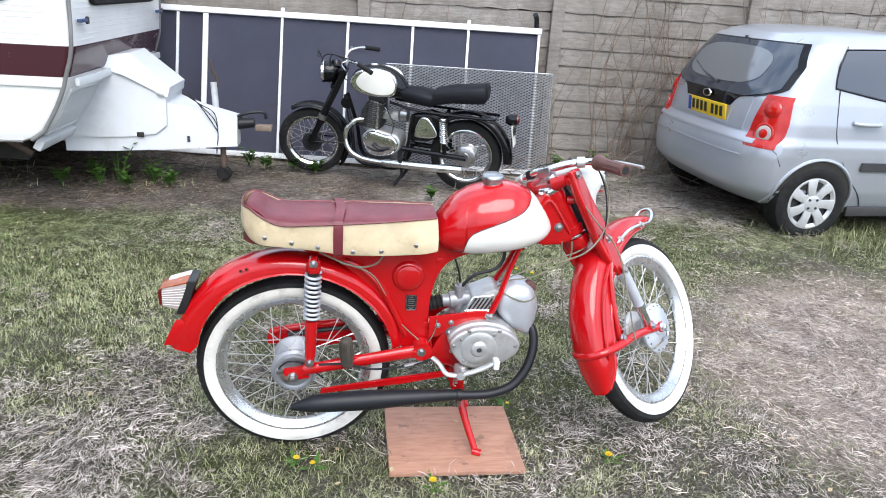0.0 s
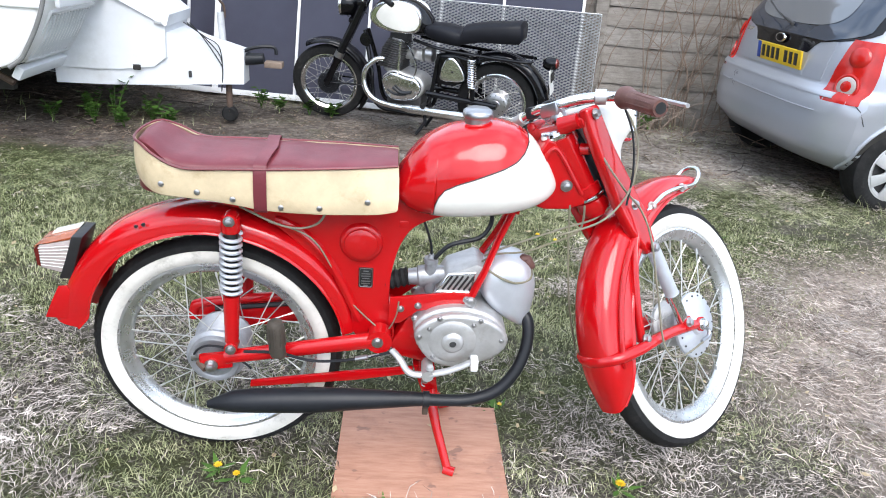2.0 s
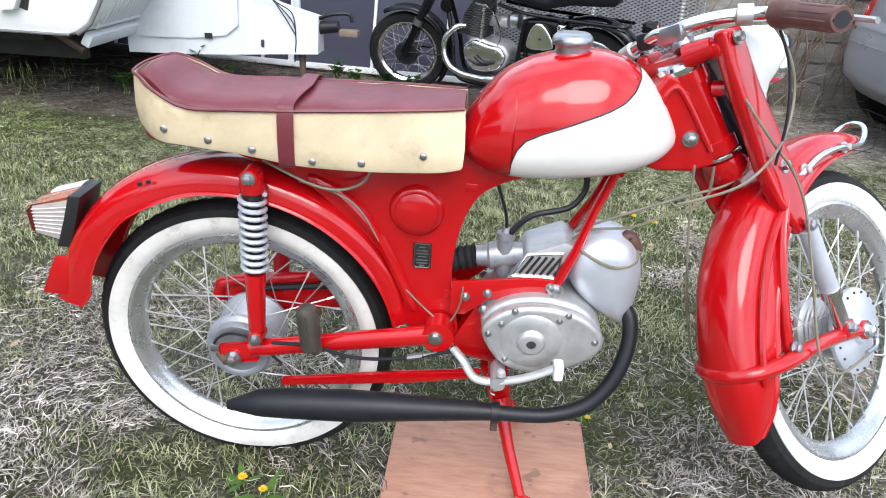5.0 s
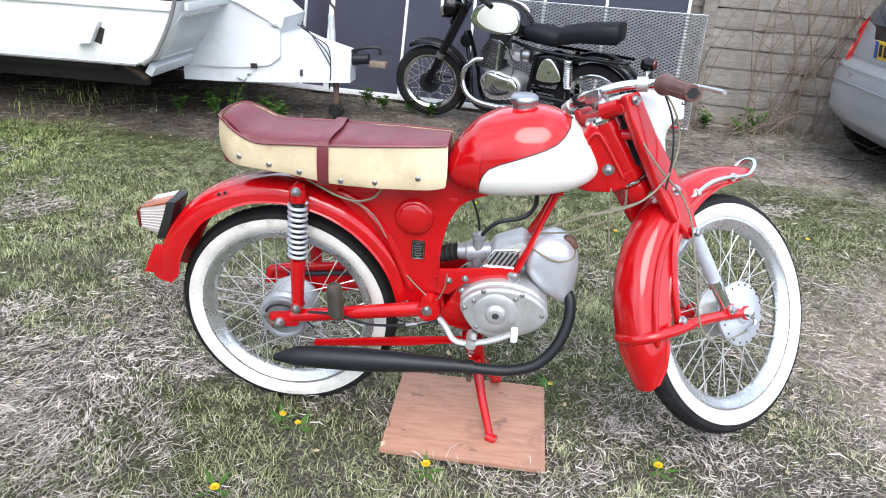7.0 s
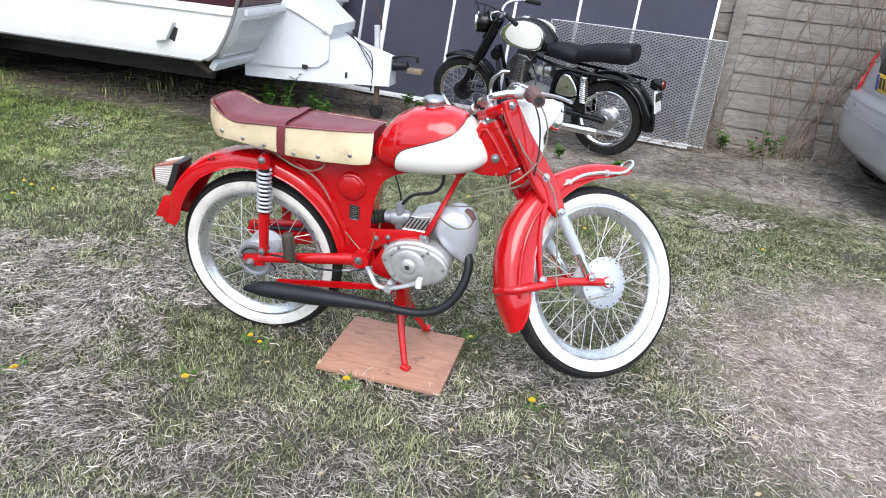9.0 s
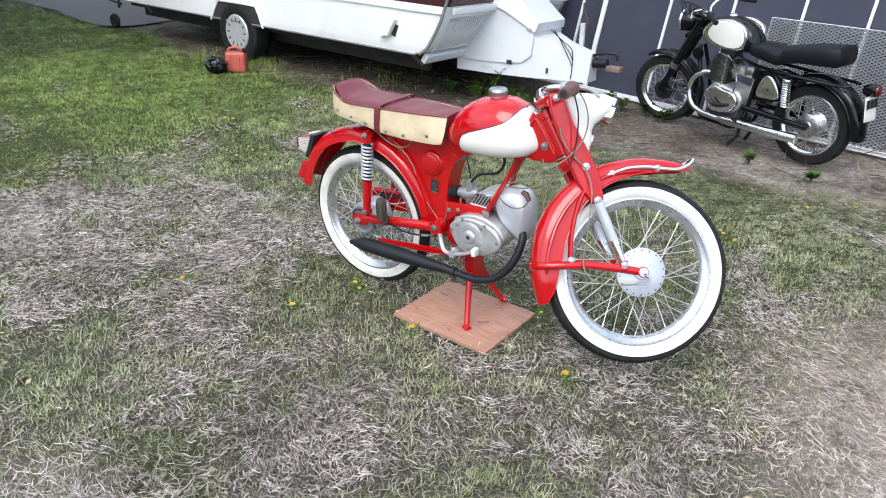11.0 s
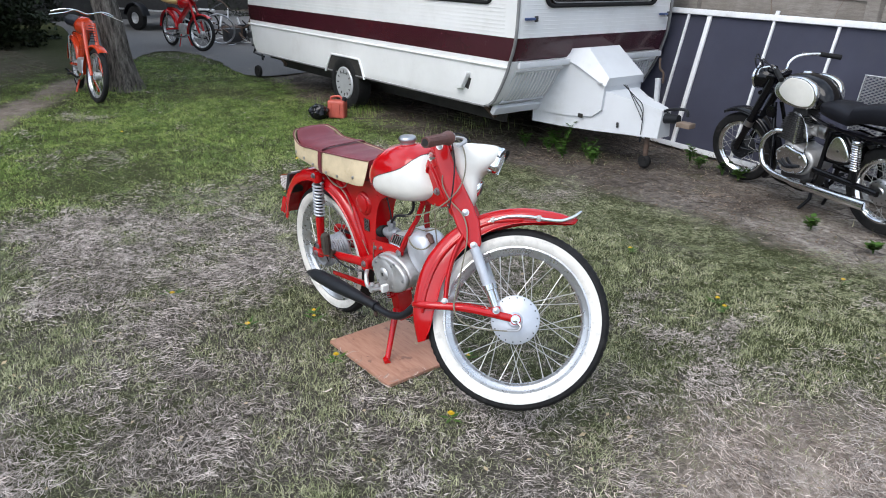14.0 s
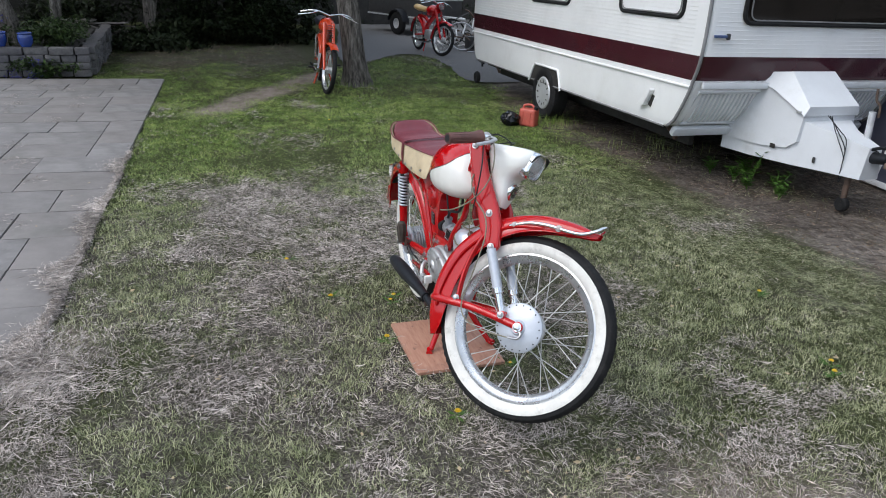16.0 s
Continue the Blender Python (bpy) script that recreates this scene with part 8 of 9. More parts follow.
def scrap_heap():
    """Old frames, rims and rods piled by the drive."""
    t = thing("scrap_heap", pose(-11.5, 4.75, 0.01), "heap of grey scrap tubes and old wheel rims beside the drive", "scrap")
    rng = random.Random(61)
    for k in range(46):
        x, y = rng.uniform(-0.7, 0.7), rng.uniform(-0.55, 0.55)
        h = 0.75 - 0.6 * abs(x)
        p = Vector((x, y, rng.uniform(0.03, max(0.1, h))))
        d = Vector((rng.uniform(-1, 1), rng.uniform(-1, 1), rng.uniform(-0.5, 0.9))).normalized() * rng.uniform(0.15, 0.45)
        q, e = p + d * 0.6, p + d + Vector((0, 0, rng.uniform(-0.12, 0.06)))
        for v in (q, e):
            v.z = max(v.z, 0.02)
        part("scrap_tube", tube(spline([p, q, e], 3), rng.uniform(0.009, 0.02), 6), rng.choice((MATTBLACK, GALV, RUSTY, STEEL, CARPLASTIC)), t)
    for k, (x, y, z, a) in enumerate(((-0.35, -0.5, 0.3, 20), (0.2, -0.55, 0.29, -15), (0.5, -0.4, 0.28, 50), (-0.6, -0.2, 0.27, 70))):
        ring = [(0.27 * math.cos(u), 0, 0.27 * math.sin(u)) for u in [2 * math.pi * j / 28 for j in range(28)]]
        part("scrap_rim", tube(ring, 0.016, 6, None, 1.0, True), RUBBER if k % 2 else STEEL, t, "", pose(x, y, z + 0.01, 12, 0, a))
    for k in range(5):
        part("scrap_box", box(rng.uniform(0.15, 0.35), rng.uniform(0.15, 0.3), rng.uniform(0.12, 0.3), (rng.uniform(-0.5, 0.5), rng.uniform(-0.1, 0.5), 0.16), 0.015), rng.choice((CARPLASTIC, RUSTY, MATTBLACK)), t)


scrap_heap()


# ---- raised flower bed with stone edging ----
def flower_bed():
    n = Nodes("mossy_wall_stone")
    rnd = n.add("ObjectInfo").outputs["Random"]
    col = n.ramp(n.noise(14, 8, 0.7), (0.3, (0.06, 0.058, 0.055)), (0.6, (0.14, 0.135, 0.13)), (0.8, (0.2, 0.195, 0.185)))
    col = n.mix(n.math("MULTIPLY", rnd, 0.5), col, (0.09, 0.085, 0.1))
    n.set(Base_Color=col, Roughness=0.9)
    n.bump(n.noise(40, 6, 0.7), 0.6, 0.01)
    bed = thing("flower_bed", pose(-8.15, -2.05, 0, 0, 0, 0), "raised flower bed edged with dark dry stone", "flower bed")
    soil = part("soil", box(4.0, 3.8, 0.3, (-2.2, -2.05, 0.15), 0.05), UNDERSHADE, bed, "dark soil")
    rng = random.Random(12)
    for row in range(4):
        y = 0.05
        while y > -4.0:
            w = rng.uniform(0.14, 0.3)
            part("stone", box(rng.uniform(0.14, 0.2), w - 0.012, 0.088, (rng.uniform(-0.02, 0.02), y - w / 2, 0.045 + 0.092 * row), 0.014), n.m, bed)
            y -= w
        x = -0.1
        while x > -3.6:
            w = rng.uniform(0.14, 0.3)
            part("stone", box(w - 0.012, rng.uniform(0.14, 0.2), 0.088, (x - w / 2, 0.02 + rng.uniform(-0.02, 0.02), 0.045 + 0.092 * row), 0.014), n.m, bed)
            x -= w
    for k, (x, y) in enumerate(((-7.95, -2.72), (-8.0, -3.02))):
        pot = part("flower_pot", lathe([(0, 0.0), (0.06, 0.0), (0.085, 0.06), (0.09, 0.12), (0.08, 0.15), (0.09, 0.165), (0.088, 0.175), (0.076, 0.17), (0.07, 0.1), (0, 0.09)], 32), POTBLUE, None, "", Matrix.Rotation(radians(90), 4, "X"))
        pot.matrix_world = pose(x - 0.2, y, 0.37)
        tagged(pot, "small glazed blue flower pot on the stone edge", "pot", "blue pots")


POTBLUE = surface("blue_glaze", (0.02, 0.05, 0.22), 0.2, 0, 0.15, 14, 90, 0.03, 0.001, 0.5)
flower_bed()
BEDLEAF = leaf_material("bed_leaf", (0.012, 0.022, 0.007), (0.025, 0.045, 0.012), (0.06, 0.1, 0.025))
hedge("flower_bed_plants", None, [((-8.7, -2.5, 0.5), (0.6, 0.5, 0.22), 1), ((-9.3, -3.3, 0.5), (0.9, 0.7, 0.22), 1), ((-7.95, -2.6, 0.15), (0.14, 0.4, 0.16), 0.35), ((-9.6, -2.4, 0.45), (1.0, 0.35, 0.2), 0.6)], 7000, 31, "low green plants over the bed", BEDLEAF, (0.03, 0.08))
BLUEFLOWER = leaf_material("bluebell_petal", (0.02, 0.02, 0.1), (0.04, 0.04, 0.2), (0.08, 0.08, 0.32))
hedge("blue_flowers", None, [((-7.92, -2.75, 0.2), (0.1, 0.45, 0.2), 1), ((-8.5, -2.9, 0.62), (0.4, 0.5, 0.1), 1)], 260, 32, "small blue flowers by the stone edge", BLUEFLOWER, (0.02, 0.04))
hedge("ground_ivy", None, [((-11.5, -1.2, 0.12), (1.2, 0.9, 0.16), 1), ((-13.0, 0.6, 0.2), (1.0, 1.4, 0.2), 1)], 5000, 33, "low ivy along the hedge foot", SHADELEAF)


# ---- heap of old timber in the shade ----
def timber_heap():
    n = Nodes("weathered_timber")
    col = n.ramp(n.noise(18, 7, 0.7, stretch=(0.1, 1, 1)), (0.3, (0.09, 0.08, 0.07)), (0.6, (0.22, 0.2, 0.18)), (0.8, (0.34, 0.32, 0.29)))
    n.set(Base_Color=col, Roughness=0.9)
    n.bump(n.noise(30, 6, 0.7, stretch=(0.1, 1, 1)), 0.5, 0.006)
    heap = thing("timber_heap", pose(-12.3, -2.35, 0.0, 0, 0, 62), "heap of old grey planks in the shade", "planks")
    rng = random.Random(77)
    for k in range(14):
        z = 0.02 + 0.045 * (k // 2)
        m = pose(rng.uniform(-0.25, 0.25), rng.uniform(-0.3, 0.3), z + 0.12, rng.uniform(-8, 8), rng.uniform(-4, 14), rng.uniform(-28, 28))
        part("plank", box(rng.uniform(0.8, 1.5), rng.uniform(0.08, 0.16), 0.03, (0, 0, 0), 0.004), n.m, heap, "", m)


timber_heap()


# ---- fuel can and black bag by the caravan wheel ----
def fuel_can():
    c = thing("fuel_can", pose(-4.22, 2.43, 0.0, 0, 0, 35) @ Matrix.Scale(0.84, 4), "faded red plastic fuel can on the grass", "fuel can")
    part("can_body", box(0.22, 0.14, 0.22, (0, 0, 0.11), 0.035, None, None, 4), CANRED, c)
    for s in (-1, 1):
        part("can_rib", tube([(0.05 * s, -0.071, 0.05), (0.05 * s, -0.071, 0.18)], 0.008, 8), CANRED, c)
    part("handle", tube(spline([(-0.08, 0, 0.21), (-0.07, 0, 0.25), (0.02, 0, 0.265), (0.06, 0, 0.24), (0.065, 0, 0.21)], 4), 0.014, 10), CANRED, c)
    part("cap", tube([(0.08, 0, 0.205), (0.1, 0, 0.25)], 0.028, 16), MATTBLACK, c, "black screw cap")
    bag = bmesh.new()
    bmesh.ops.create_icosphere(bag, subdivisions=4, radius=0.12)
    for v in bag.verts:
        k = 1 + 0.22 * noise.noise(v.co * 14) + 0.12 * noise.noise(v.co * 34)
        v.co = Vector((v.co.x * k * 1.15, v.co.y * k, max(v.co.z * k * 0.85 + 0.08, 0.0)))
    ob = part("black_bag", bag, BLACKP, None, "", None, 25)
    ob.matrix_world = pose(-4.3, 2.26, 0.0) @ Matrix.Scale(0.8, 4)
    tagged(ob, "crumpled glossy black plastic bag on the grass", "bag")


fuel_can()


# ---- wild growth: weeds, dry brambles, litter ----
def weed(x, y, h, n, seed, label):
    rng = np.random.default_rng(seed)
    w = thing("weed", Matrix.Translation((x, y, float(ground_z(x, y)))), label, "weed", "weeds by the caravan")
    for k in range(n):
        a, ln = rng.uniform(0, 6.28), rng.uniform(0.4, 1.0) * h
        tip = Vector((math.cos(a) * ln * 0.45, math.sin(a) * ln * 0.45, ln))
        part("stem", tube(spline([(0, 0, 0), tip * 0.5 + Vector((0, 0, ln * 0.12)), tip], 4), 0.003, 5), LEAF, w)
        for j in range(6):
            c = tip * (0.35 + 0.13 * j) + Vector((0, 0, 0.02))
            b = rng.uniform(0, 6.28)
            d = Vector((math.cos(b), math.sin(b), rng.uniform(-0.1, 0.5))) * rng.uniform(0.03, 0.06)
            s = Vector((-math.sin(b), math.cos(b), 0)) * d.length * 0.38
            bm = bmesh.new()
            vs = [bm.verts.new(q) for q in (c, c + d * 0.4 + s, c + d * 0.8 + s * 0.6, c + d, c + d * 0.8 - s * 0.6, c + d * 0.4 - s)]
            mid = bm.verts.new(c + d * 0.55 - Vector((0, 0, 0.008)))
            for i in range(6):
                bm.faces.new((vs[i], vs[(i + 1) % 6], mid))
            part("leaf", bm, LEAF, w)


for k, (x, y, h) in enumerate(((-2.06, 3.24, 0.14), (-1.95, 3.3, 0.34), (-2.3, 3.2, 0.13), (-1.86, 3.2, 0.12), (-0.95, 3.9, 0.1), (-1.72, 3.36, 0.17), (-1.6, 3.28, 0.13), (-2.12, 3.42, 0.18), (-0.72, 3.86, 0.13), (-0.55, 3.8, 0.1), (-1.1, 4.0, 0.14), (1.62, 4.1, 0.16), (1.85, 3.95, 0.13), (2.0, 4.05, 0.18), (0.32, 3.1, 0.06), (0.75, 2.95, 0.05))):
    weed(x, y, h, 6 if h < 0.3 else 3, 40 + k, "broad leaved green weed on bare earth")


def brambles():
    """Dry stems over the wall and along its foot."""
    rng = random.Random(77)
    bm = bmesh.new()
    for k in range(150):
        s = rng.uniform(-0.4, 9.0) if k % 3 else rng.uniform(2.9, 5.6)
        x, lean = s, rng.uniform(-0.4, 0.4)
        h = rng.uniform(0.5, 2.1)
        pts = []
        for i in range(6):
            u = i / 5
            pts.append(Vector((x + lean * u + 0.09 * math.sin(5 * u + k), -0.05 - 0.16 * (1 - u) * rng.uniform(0.4, 1) - 0.05 * math.sin(3 * u + k), h * u)))
        r = rng.uniform(0.003, 0.007)
        tube(pts, [r, r, r * 0.9, r * 0.8, r * 0.6, r * 0.35], 4, bm)
        for j in range(3):
            q = pts[rng.randrange(1, 5)]
            e = q + Vector((rng.uniform(-0.3, 0.3), rng.uniform(-0.14, 0.0), rng.uniform(-0.15, 0.35)))
            tube([q, q.lerp(e, 0.5) + Vector((0, 0, rng.uniform(-0.06, 0.06))), e], [r * 0.6, r * 0.5, r * 0.25], 4, bm)
    for k in range(160):
        x = rng.uniform(1.9, 6.5)
        a = rng.uniform(0, 6.28)
        p = Vector((x, rng.uniform(-0.75, -0.08), rng.uniform(0.01, 0.12)))
        d = Vector((math.cos(a), math.sin(a) * 0.6, rng.uniform(-0.05, 0.7))) * rng.uniform(0.15, 0.5)
        tube([p, p + d * 0.5 + Vector((0, 0, 0.05)), p + d], [0.004, 0.003, 0.0015], 4, bm)
    me = bpy.data.meshes.new("dry_brambles")
    bm.to_mesh(me)
    bm.free()
    me.materials.append(STICK)
    ob = new("dry_brambles", me)
    ob.matrix_world = WALL
    tagged(ob, "tangle of bare dry bramble stems on the wall", "brambles", "", "stuff")


brambles()


def litter():
    """Twigs and dead leaves on the bare strip, and a thin loop of dry runners."""
    rng = random.Random(5)
    bm = bmesh.new()
    for k in range(330):
        x, y = rng.uniform(-5.2, 3.6), rng.uniform(2.6, 4.4)
        z = float(ground_z(x, y)) + 0.006
        a, ln = rng.uniform(0, 6.28), rng.uniform(0.05, 0.45) * (1.0 if k % 4 else 1.8)
        bend = rng.uniform(-0.5, 0.5)
        p = Vector((x, y, z))
        q = p + Vector((math.cos(a), math.sin(a), 0)) * ln * 0.5 + Vector((0, 0, rng.uniform(0, 0.025)))
        e = q + Vector((math.cos(a + bend), math.sin(a + bend), 0)) * ln * 0.5
        r = rng.uniform(0.0014, 0.0035)
        tube([p, q, e], [r, r, r * 0.5], 4, bm)
    me = bpy.data.meshes.new("twigs")
    bm.to_mesh(me)
    bm.free()
    me.materials.append(DARKTWIG)
    tagged(new("twigs", me), "dry twigs scattered on bare earth", "twigs", "", "stuff")


litter()
rng_litter = np.random.default_rng(9)


def leaf_litter(name, n, x0, x1, y0, y1, size, mat, label):
    x, y = rng_litter.uniform(x0, x1, n), rng_litter.uniform(y0, y1, n)
    z = ground_z(x, y) + rng_litter.uniform(0.004, 0.02, n)
    az, sz = rng_litter.uniform(0, 6.28, n), rng_litter.uniform(*size, n)
    tl = rng_litter.uniform(-0.5, 0.5, n)
    p = np.stack([x, y, z], 1)
    a = np.stack([np.cos(az), np.sin(az), tl * 0.5], 1) * sz[:, None] * 0.5
    b = np.stack([-np.sin(az), np.cos(az), tl * 0.6], 1) * sz[:, None] * 0.28
    v = np.stack([p - a, p + b, p + a, p - b], 1).reshape(-1, 3)
    me = bpy.data.meshes.new(name)
    me.from_pydata(v.tolist(), [], np.arange(len(v)).reshape(-1, 4).tolist())
    me.materials.append(mat)
    tagged(new(name, me), label, "leaves", "", "stuff")


DEADLEAF = leaf_material("dead_leaf", (0.05, 0.032, 0.022), (0.14, 0.09, 0.055), (0.3, 0.24, 0.17), 3)
CRUMB = leaf_material("earth_crumb", (0.03, 0.025, 0.02), (0.11, 0.09, 0.075), (0.3, 0.26, 0.22), 2.5)
leaf_litter("dead_leaves", 6500, -5.5, 3.8, 2.55, 4.5, (0.01, 0.03), DEADLEAF, "dead brown leaves on bare earth")
leaf_litter("soil_crumbs", 9000, -5.5, 3.6, 2.6, 4.5, (0.006, 0.02), CRUMB, "small lumps of earth and bark on the bare strip")
leaf_litter("lawn_leaves", 420, -3.0, 3.0, -1.9, 2.6, (0.012, 0.03), PALESTRAW, "scattered pale dead leaves on the lawn")


# ---- dandelions ----
def dandelion(x, y, z, r, seed, open_head=True):
    rng = random.Random(seed)
    d = thing("dandelion", Matrix.Translation((x, y, float(ground_z(x, y)))), "yellow dandelion flower in the grass", "flower", "dandelions")
    head = bmesh.new()
    for ring, (n, rr, up) in enumerate(((14, 1.0, 0.15), (11, 0.72, 0.45), (7, 0.42, 0.75))):
        for k in range(n):
            a = 2 * math.pi * (k + 0.5 * ring) / n + rng.uniform(-0.1, 0.1)
            o = Vector((math.cos(a), math.sin(a), up)).normalized() * r * rr
            s = Vector((-math.sin(a), math.cos(a), 0)) * r * 0.16
            c = Vector((0, 0, z + 0.002 * ring))
            vs = [head.verts.new(q) for q in (c, c + o * 0.6 + s, c + o, c + o * 0.6 - s)]
            head.faces.new(vs)
    part("flower_head", head, PETAL, d, "", None, 0)
    part("stalk", tube([(0, 0, -0.01), (0.004, 0.002, z * 0.5), (0, 0, z)], 0.002, 6), LEAF, d)
    for k in range(5):
        a = rng.uniform(0, 6.28)
        o = Vector((math.cos(a), math.sin(a), 0.25)) * rng.uniform(0.04, 0.07)
        s = Vector((-math.sin(a), math.cos(a), 0)) * 0.007
        bm = bmesh.new()
        vs = [bm.verts.new(q) for q in ((0, 0, 0), o * 0.5 + s, o * 0.8 + s * 0.4, o, o * 0.8 - s * 0.4, o * 0.5 - s)]
        bm.faces.new(vs)
        part("leaf", bm, LEAF, d, "", None, 0)


spots = ((-0.16, -0.27, 0.03, 0.02), (0.436, -0.18, 0.025, 0.021), (-2.22, 0.68, 0.03, 0.018), (-2.23, 0.82, 0.03, 0.018), (-2.1, 0.81, 0.03, 0.016), (-1.16, -0.54, 0.012, 0.02), (-0.65, -0.41, 0.012, 0.02), (-0.57, -0.12, 0.02, 0.017), (-0.52, -0.15, 0.02, 0.015), (-0.12, 1.7, 0.03, 0.018), (0.175, 0.15, 0.02, 0.012), (1.47, 1.57, 0.03, 0.018), (-2.9, 1.17, 0.05, 0.024), (-2.84, 1.19, 0.05, 0.024), (-2.3, 0.85, 0.03, 0.016), (0.83, 2.27, 0.03, 0.02), (1.06, 2.5, 0.03, 0.02), (-4.68, 0.42, 0.04, 0.022), (0.55, 1.46, 0.03, 0.018), (0.62, 1.4, 0.03, 0.018), (3.1, 1.75, 0.03, 0.02), (3.2, 1.7, 0.03, 0.02))
for k, (x, y, z, r) in enumerate(spots):
    dandelion(x, y, z * 0.8, r * 0.72, k)


# ---- grass ----
def field(x, y, f, z, octaves=4):
    return np.array([noise.fractal(Vector((a * f, b * f, z)), 1.0, 2.0, octaves) for a, b in zip(x, y)])


def smooth(v, a, b):
    u = np.clip((v - a) / (b - a), 0, 1)
    return u * u * (3 - 2 * u)


PATCHES = (  # x, y, radius, how much greener
    (-1.85, -0.6, 0.45, -0.6), (-1.35, -0.5, 0.35, -0.55), (-0.7, -0.72, 0.35, -0.5), (-0.1, -0.85, 0.28, -0.5), (-1.25, 0.25, 0.4, -0.08), (-1.3, -0.1, 0.3, -0.15), (-0.75, -0.2, 0.3, 0.3), (0.3, 1.5, 0.7, 0.25), (-0.8, 1.2, 0.6, 0.2),
    (0.78, -0.1, 0.28, -0.45), (0.6, 0.6, 0.35, -0.4), (-3.16, 0.17, 0.3, -0.35), (1.06, 0.92, 0.3, -0.35), (-1.0, -1.12, 0.25, 0.6), (-1.55, -1.35, 0.3, 0.6),
    (0.28, -1.22, 0.22, 0.8), (0.4, -0.72, 0.22, 0.4), (0.0, -0.28, 0.3, 0.3), (1.2, -0.15, 0.3, 0.45), (-1.5, 0.9, 0.4, 0.35), (-2.0, 2.2, 0.4, 0.5), (2.4, 1.85, 0.6, 0.5))


def green_share(x, y):
    """How green the turf is: lusher behind the moped and down the garden, strawy in front."""
    lush = 0.22 * np.clip((y + 0.1) / 1.4, 0, 1) + 0.34 * np.clip((-x - 2.3) / 1.2, 0, 1) + 0.1 * np.clip((y - 1.7) / 0.8, 0, 1)
    lush -= 0.4 * np.exp(-(((x - 2.2) / 1.1) ** 2 + ((y - 0.33) / 0.95) ** 2) * 0.7) + 0.5 * smooth(-x, 8.2, 9.6)
    for cx, cy, r, k in PATCHES:
        lush = lush + k * np.exp(-((x - cx) ** 2 + (y - cy) ** 2) / r ** 2)
    return smooth(0.73 + 0.95 * field(x, y, 1.7, 3.7) + 0.55 * field(x, y, 6.0, 1.2, 2) + lush, 0.06, 1.0) * 0.92 + 0.05


def turf_density(x, y, green=True):
    """1 on full turf, less on worn earth; 0 on the drive, the terrace and the board."""
    wob = 0.45 * field(x, y, 1.6, 8.1)
    d = np.ones_like(x)
    back = 0.85 * np.clip((-x - 4.0) / 5.0, 0, 1)
    d *= 1 - 0.985 * smooth(y - back + wob, 2.4, 2.85)
    r = np.hypot((x - 2.2) / 1.12, (y - 0.33) / 0.98) + wob * 0.6
    d *= 1 - (0.82 if green else 0.1) * smooth(-r, -1.2, -0.85)
    across = np.abs(0.53 * x + 0.848 * y + 3.49 + 0.35 * wob)
    along = np.abs(0.848 * x - 0.53 * y + 5.9)
    d *= 1 - 0.93 * (1 - smooth(across + wob * 0.5, 0.06, 0.4)) * (1 - smooth(along, 1.5, 2.1))
    d *= 1 - 0.8 * smooth(-x + wob, 8.4, 10.2) * (1 - smooth(y, 0.9, 1.4))
    d *= ~((x < -9.0) & (y > 0.9 + wob * 0.3) & (y < 2.05 - (x + 9.55) * 0.77))
    d *= ~((x < -10.45 + wob * 0.3) & (y > 0.9 + wob * 0.3))
    edge = -1.645 - 0.0717 * (x + 0.4) - 0.07 * np.clip(wob * 2.2, -0.4, 1)
    d *= ~((y < edge) & (x < -0.36 + 0.2 * wob) & (x > -7.75))
    d *= ~((np.abs(x + 0.065) < 0.205) & (np.abs(y + 0.04) < 0.175))
    return d


def turf(n, x0, x1, y0, y1, seed, want_green, clump):
    """Roots for blades: half of them gathered into little clumps, the rest strewn."""
    rng = np.random.default_rng(seed)

    def place(_):
        x, y = rng.uniform(x0, x1, n), rng.uniform(y0, y1, n)
        k = n // 2
        at = rng.integers(0, max(1, k // 26), k)
        x[:k], y[:k] = x[:k][at] + rng.normal(0, clump, k), y[:k][at] + rng.normal(0, clump, k)
        keep = rng.random(n) < turf_density(x, y, want_green)
        x, y = x[keep], y[keep]
        ok = (rng.random(len(x)) < green_share(x, y)) == want_green
        x, y = x[ok], y[ok]
        return np.stack([x, y, ground_z(x, y) - 0.01], 1)
    return place, rng


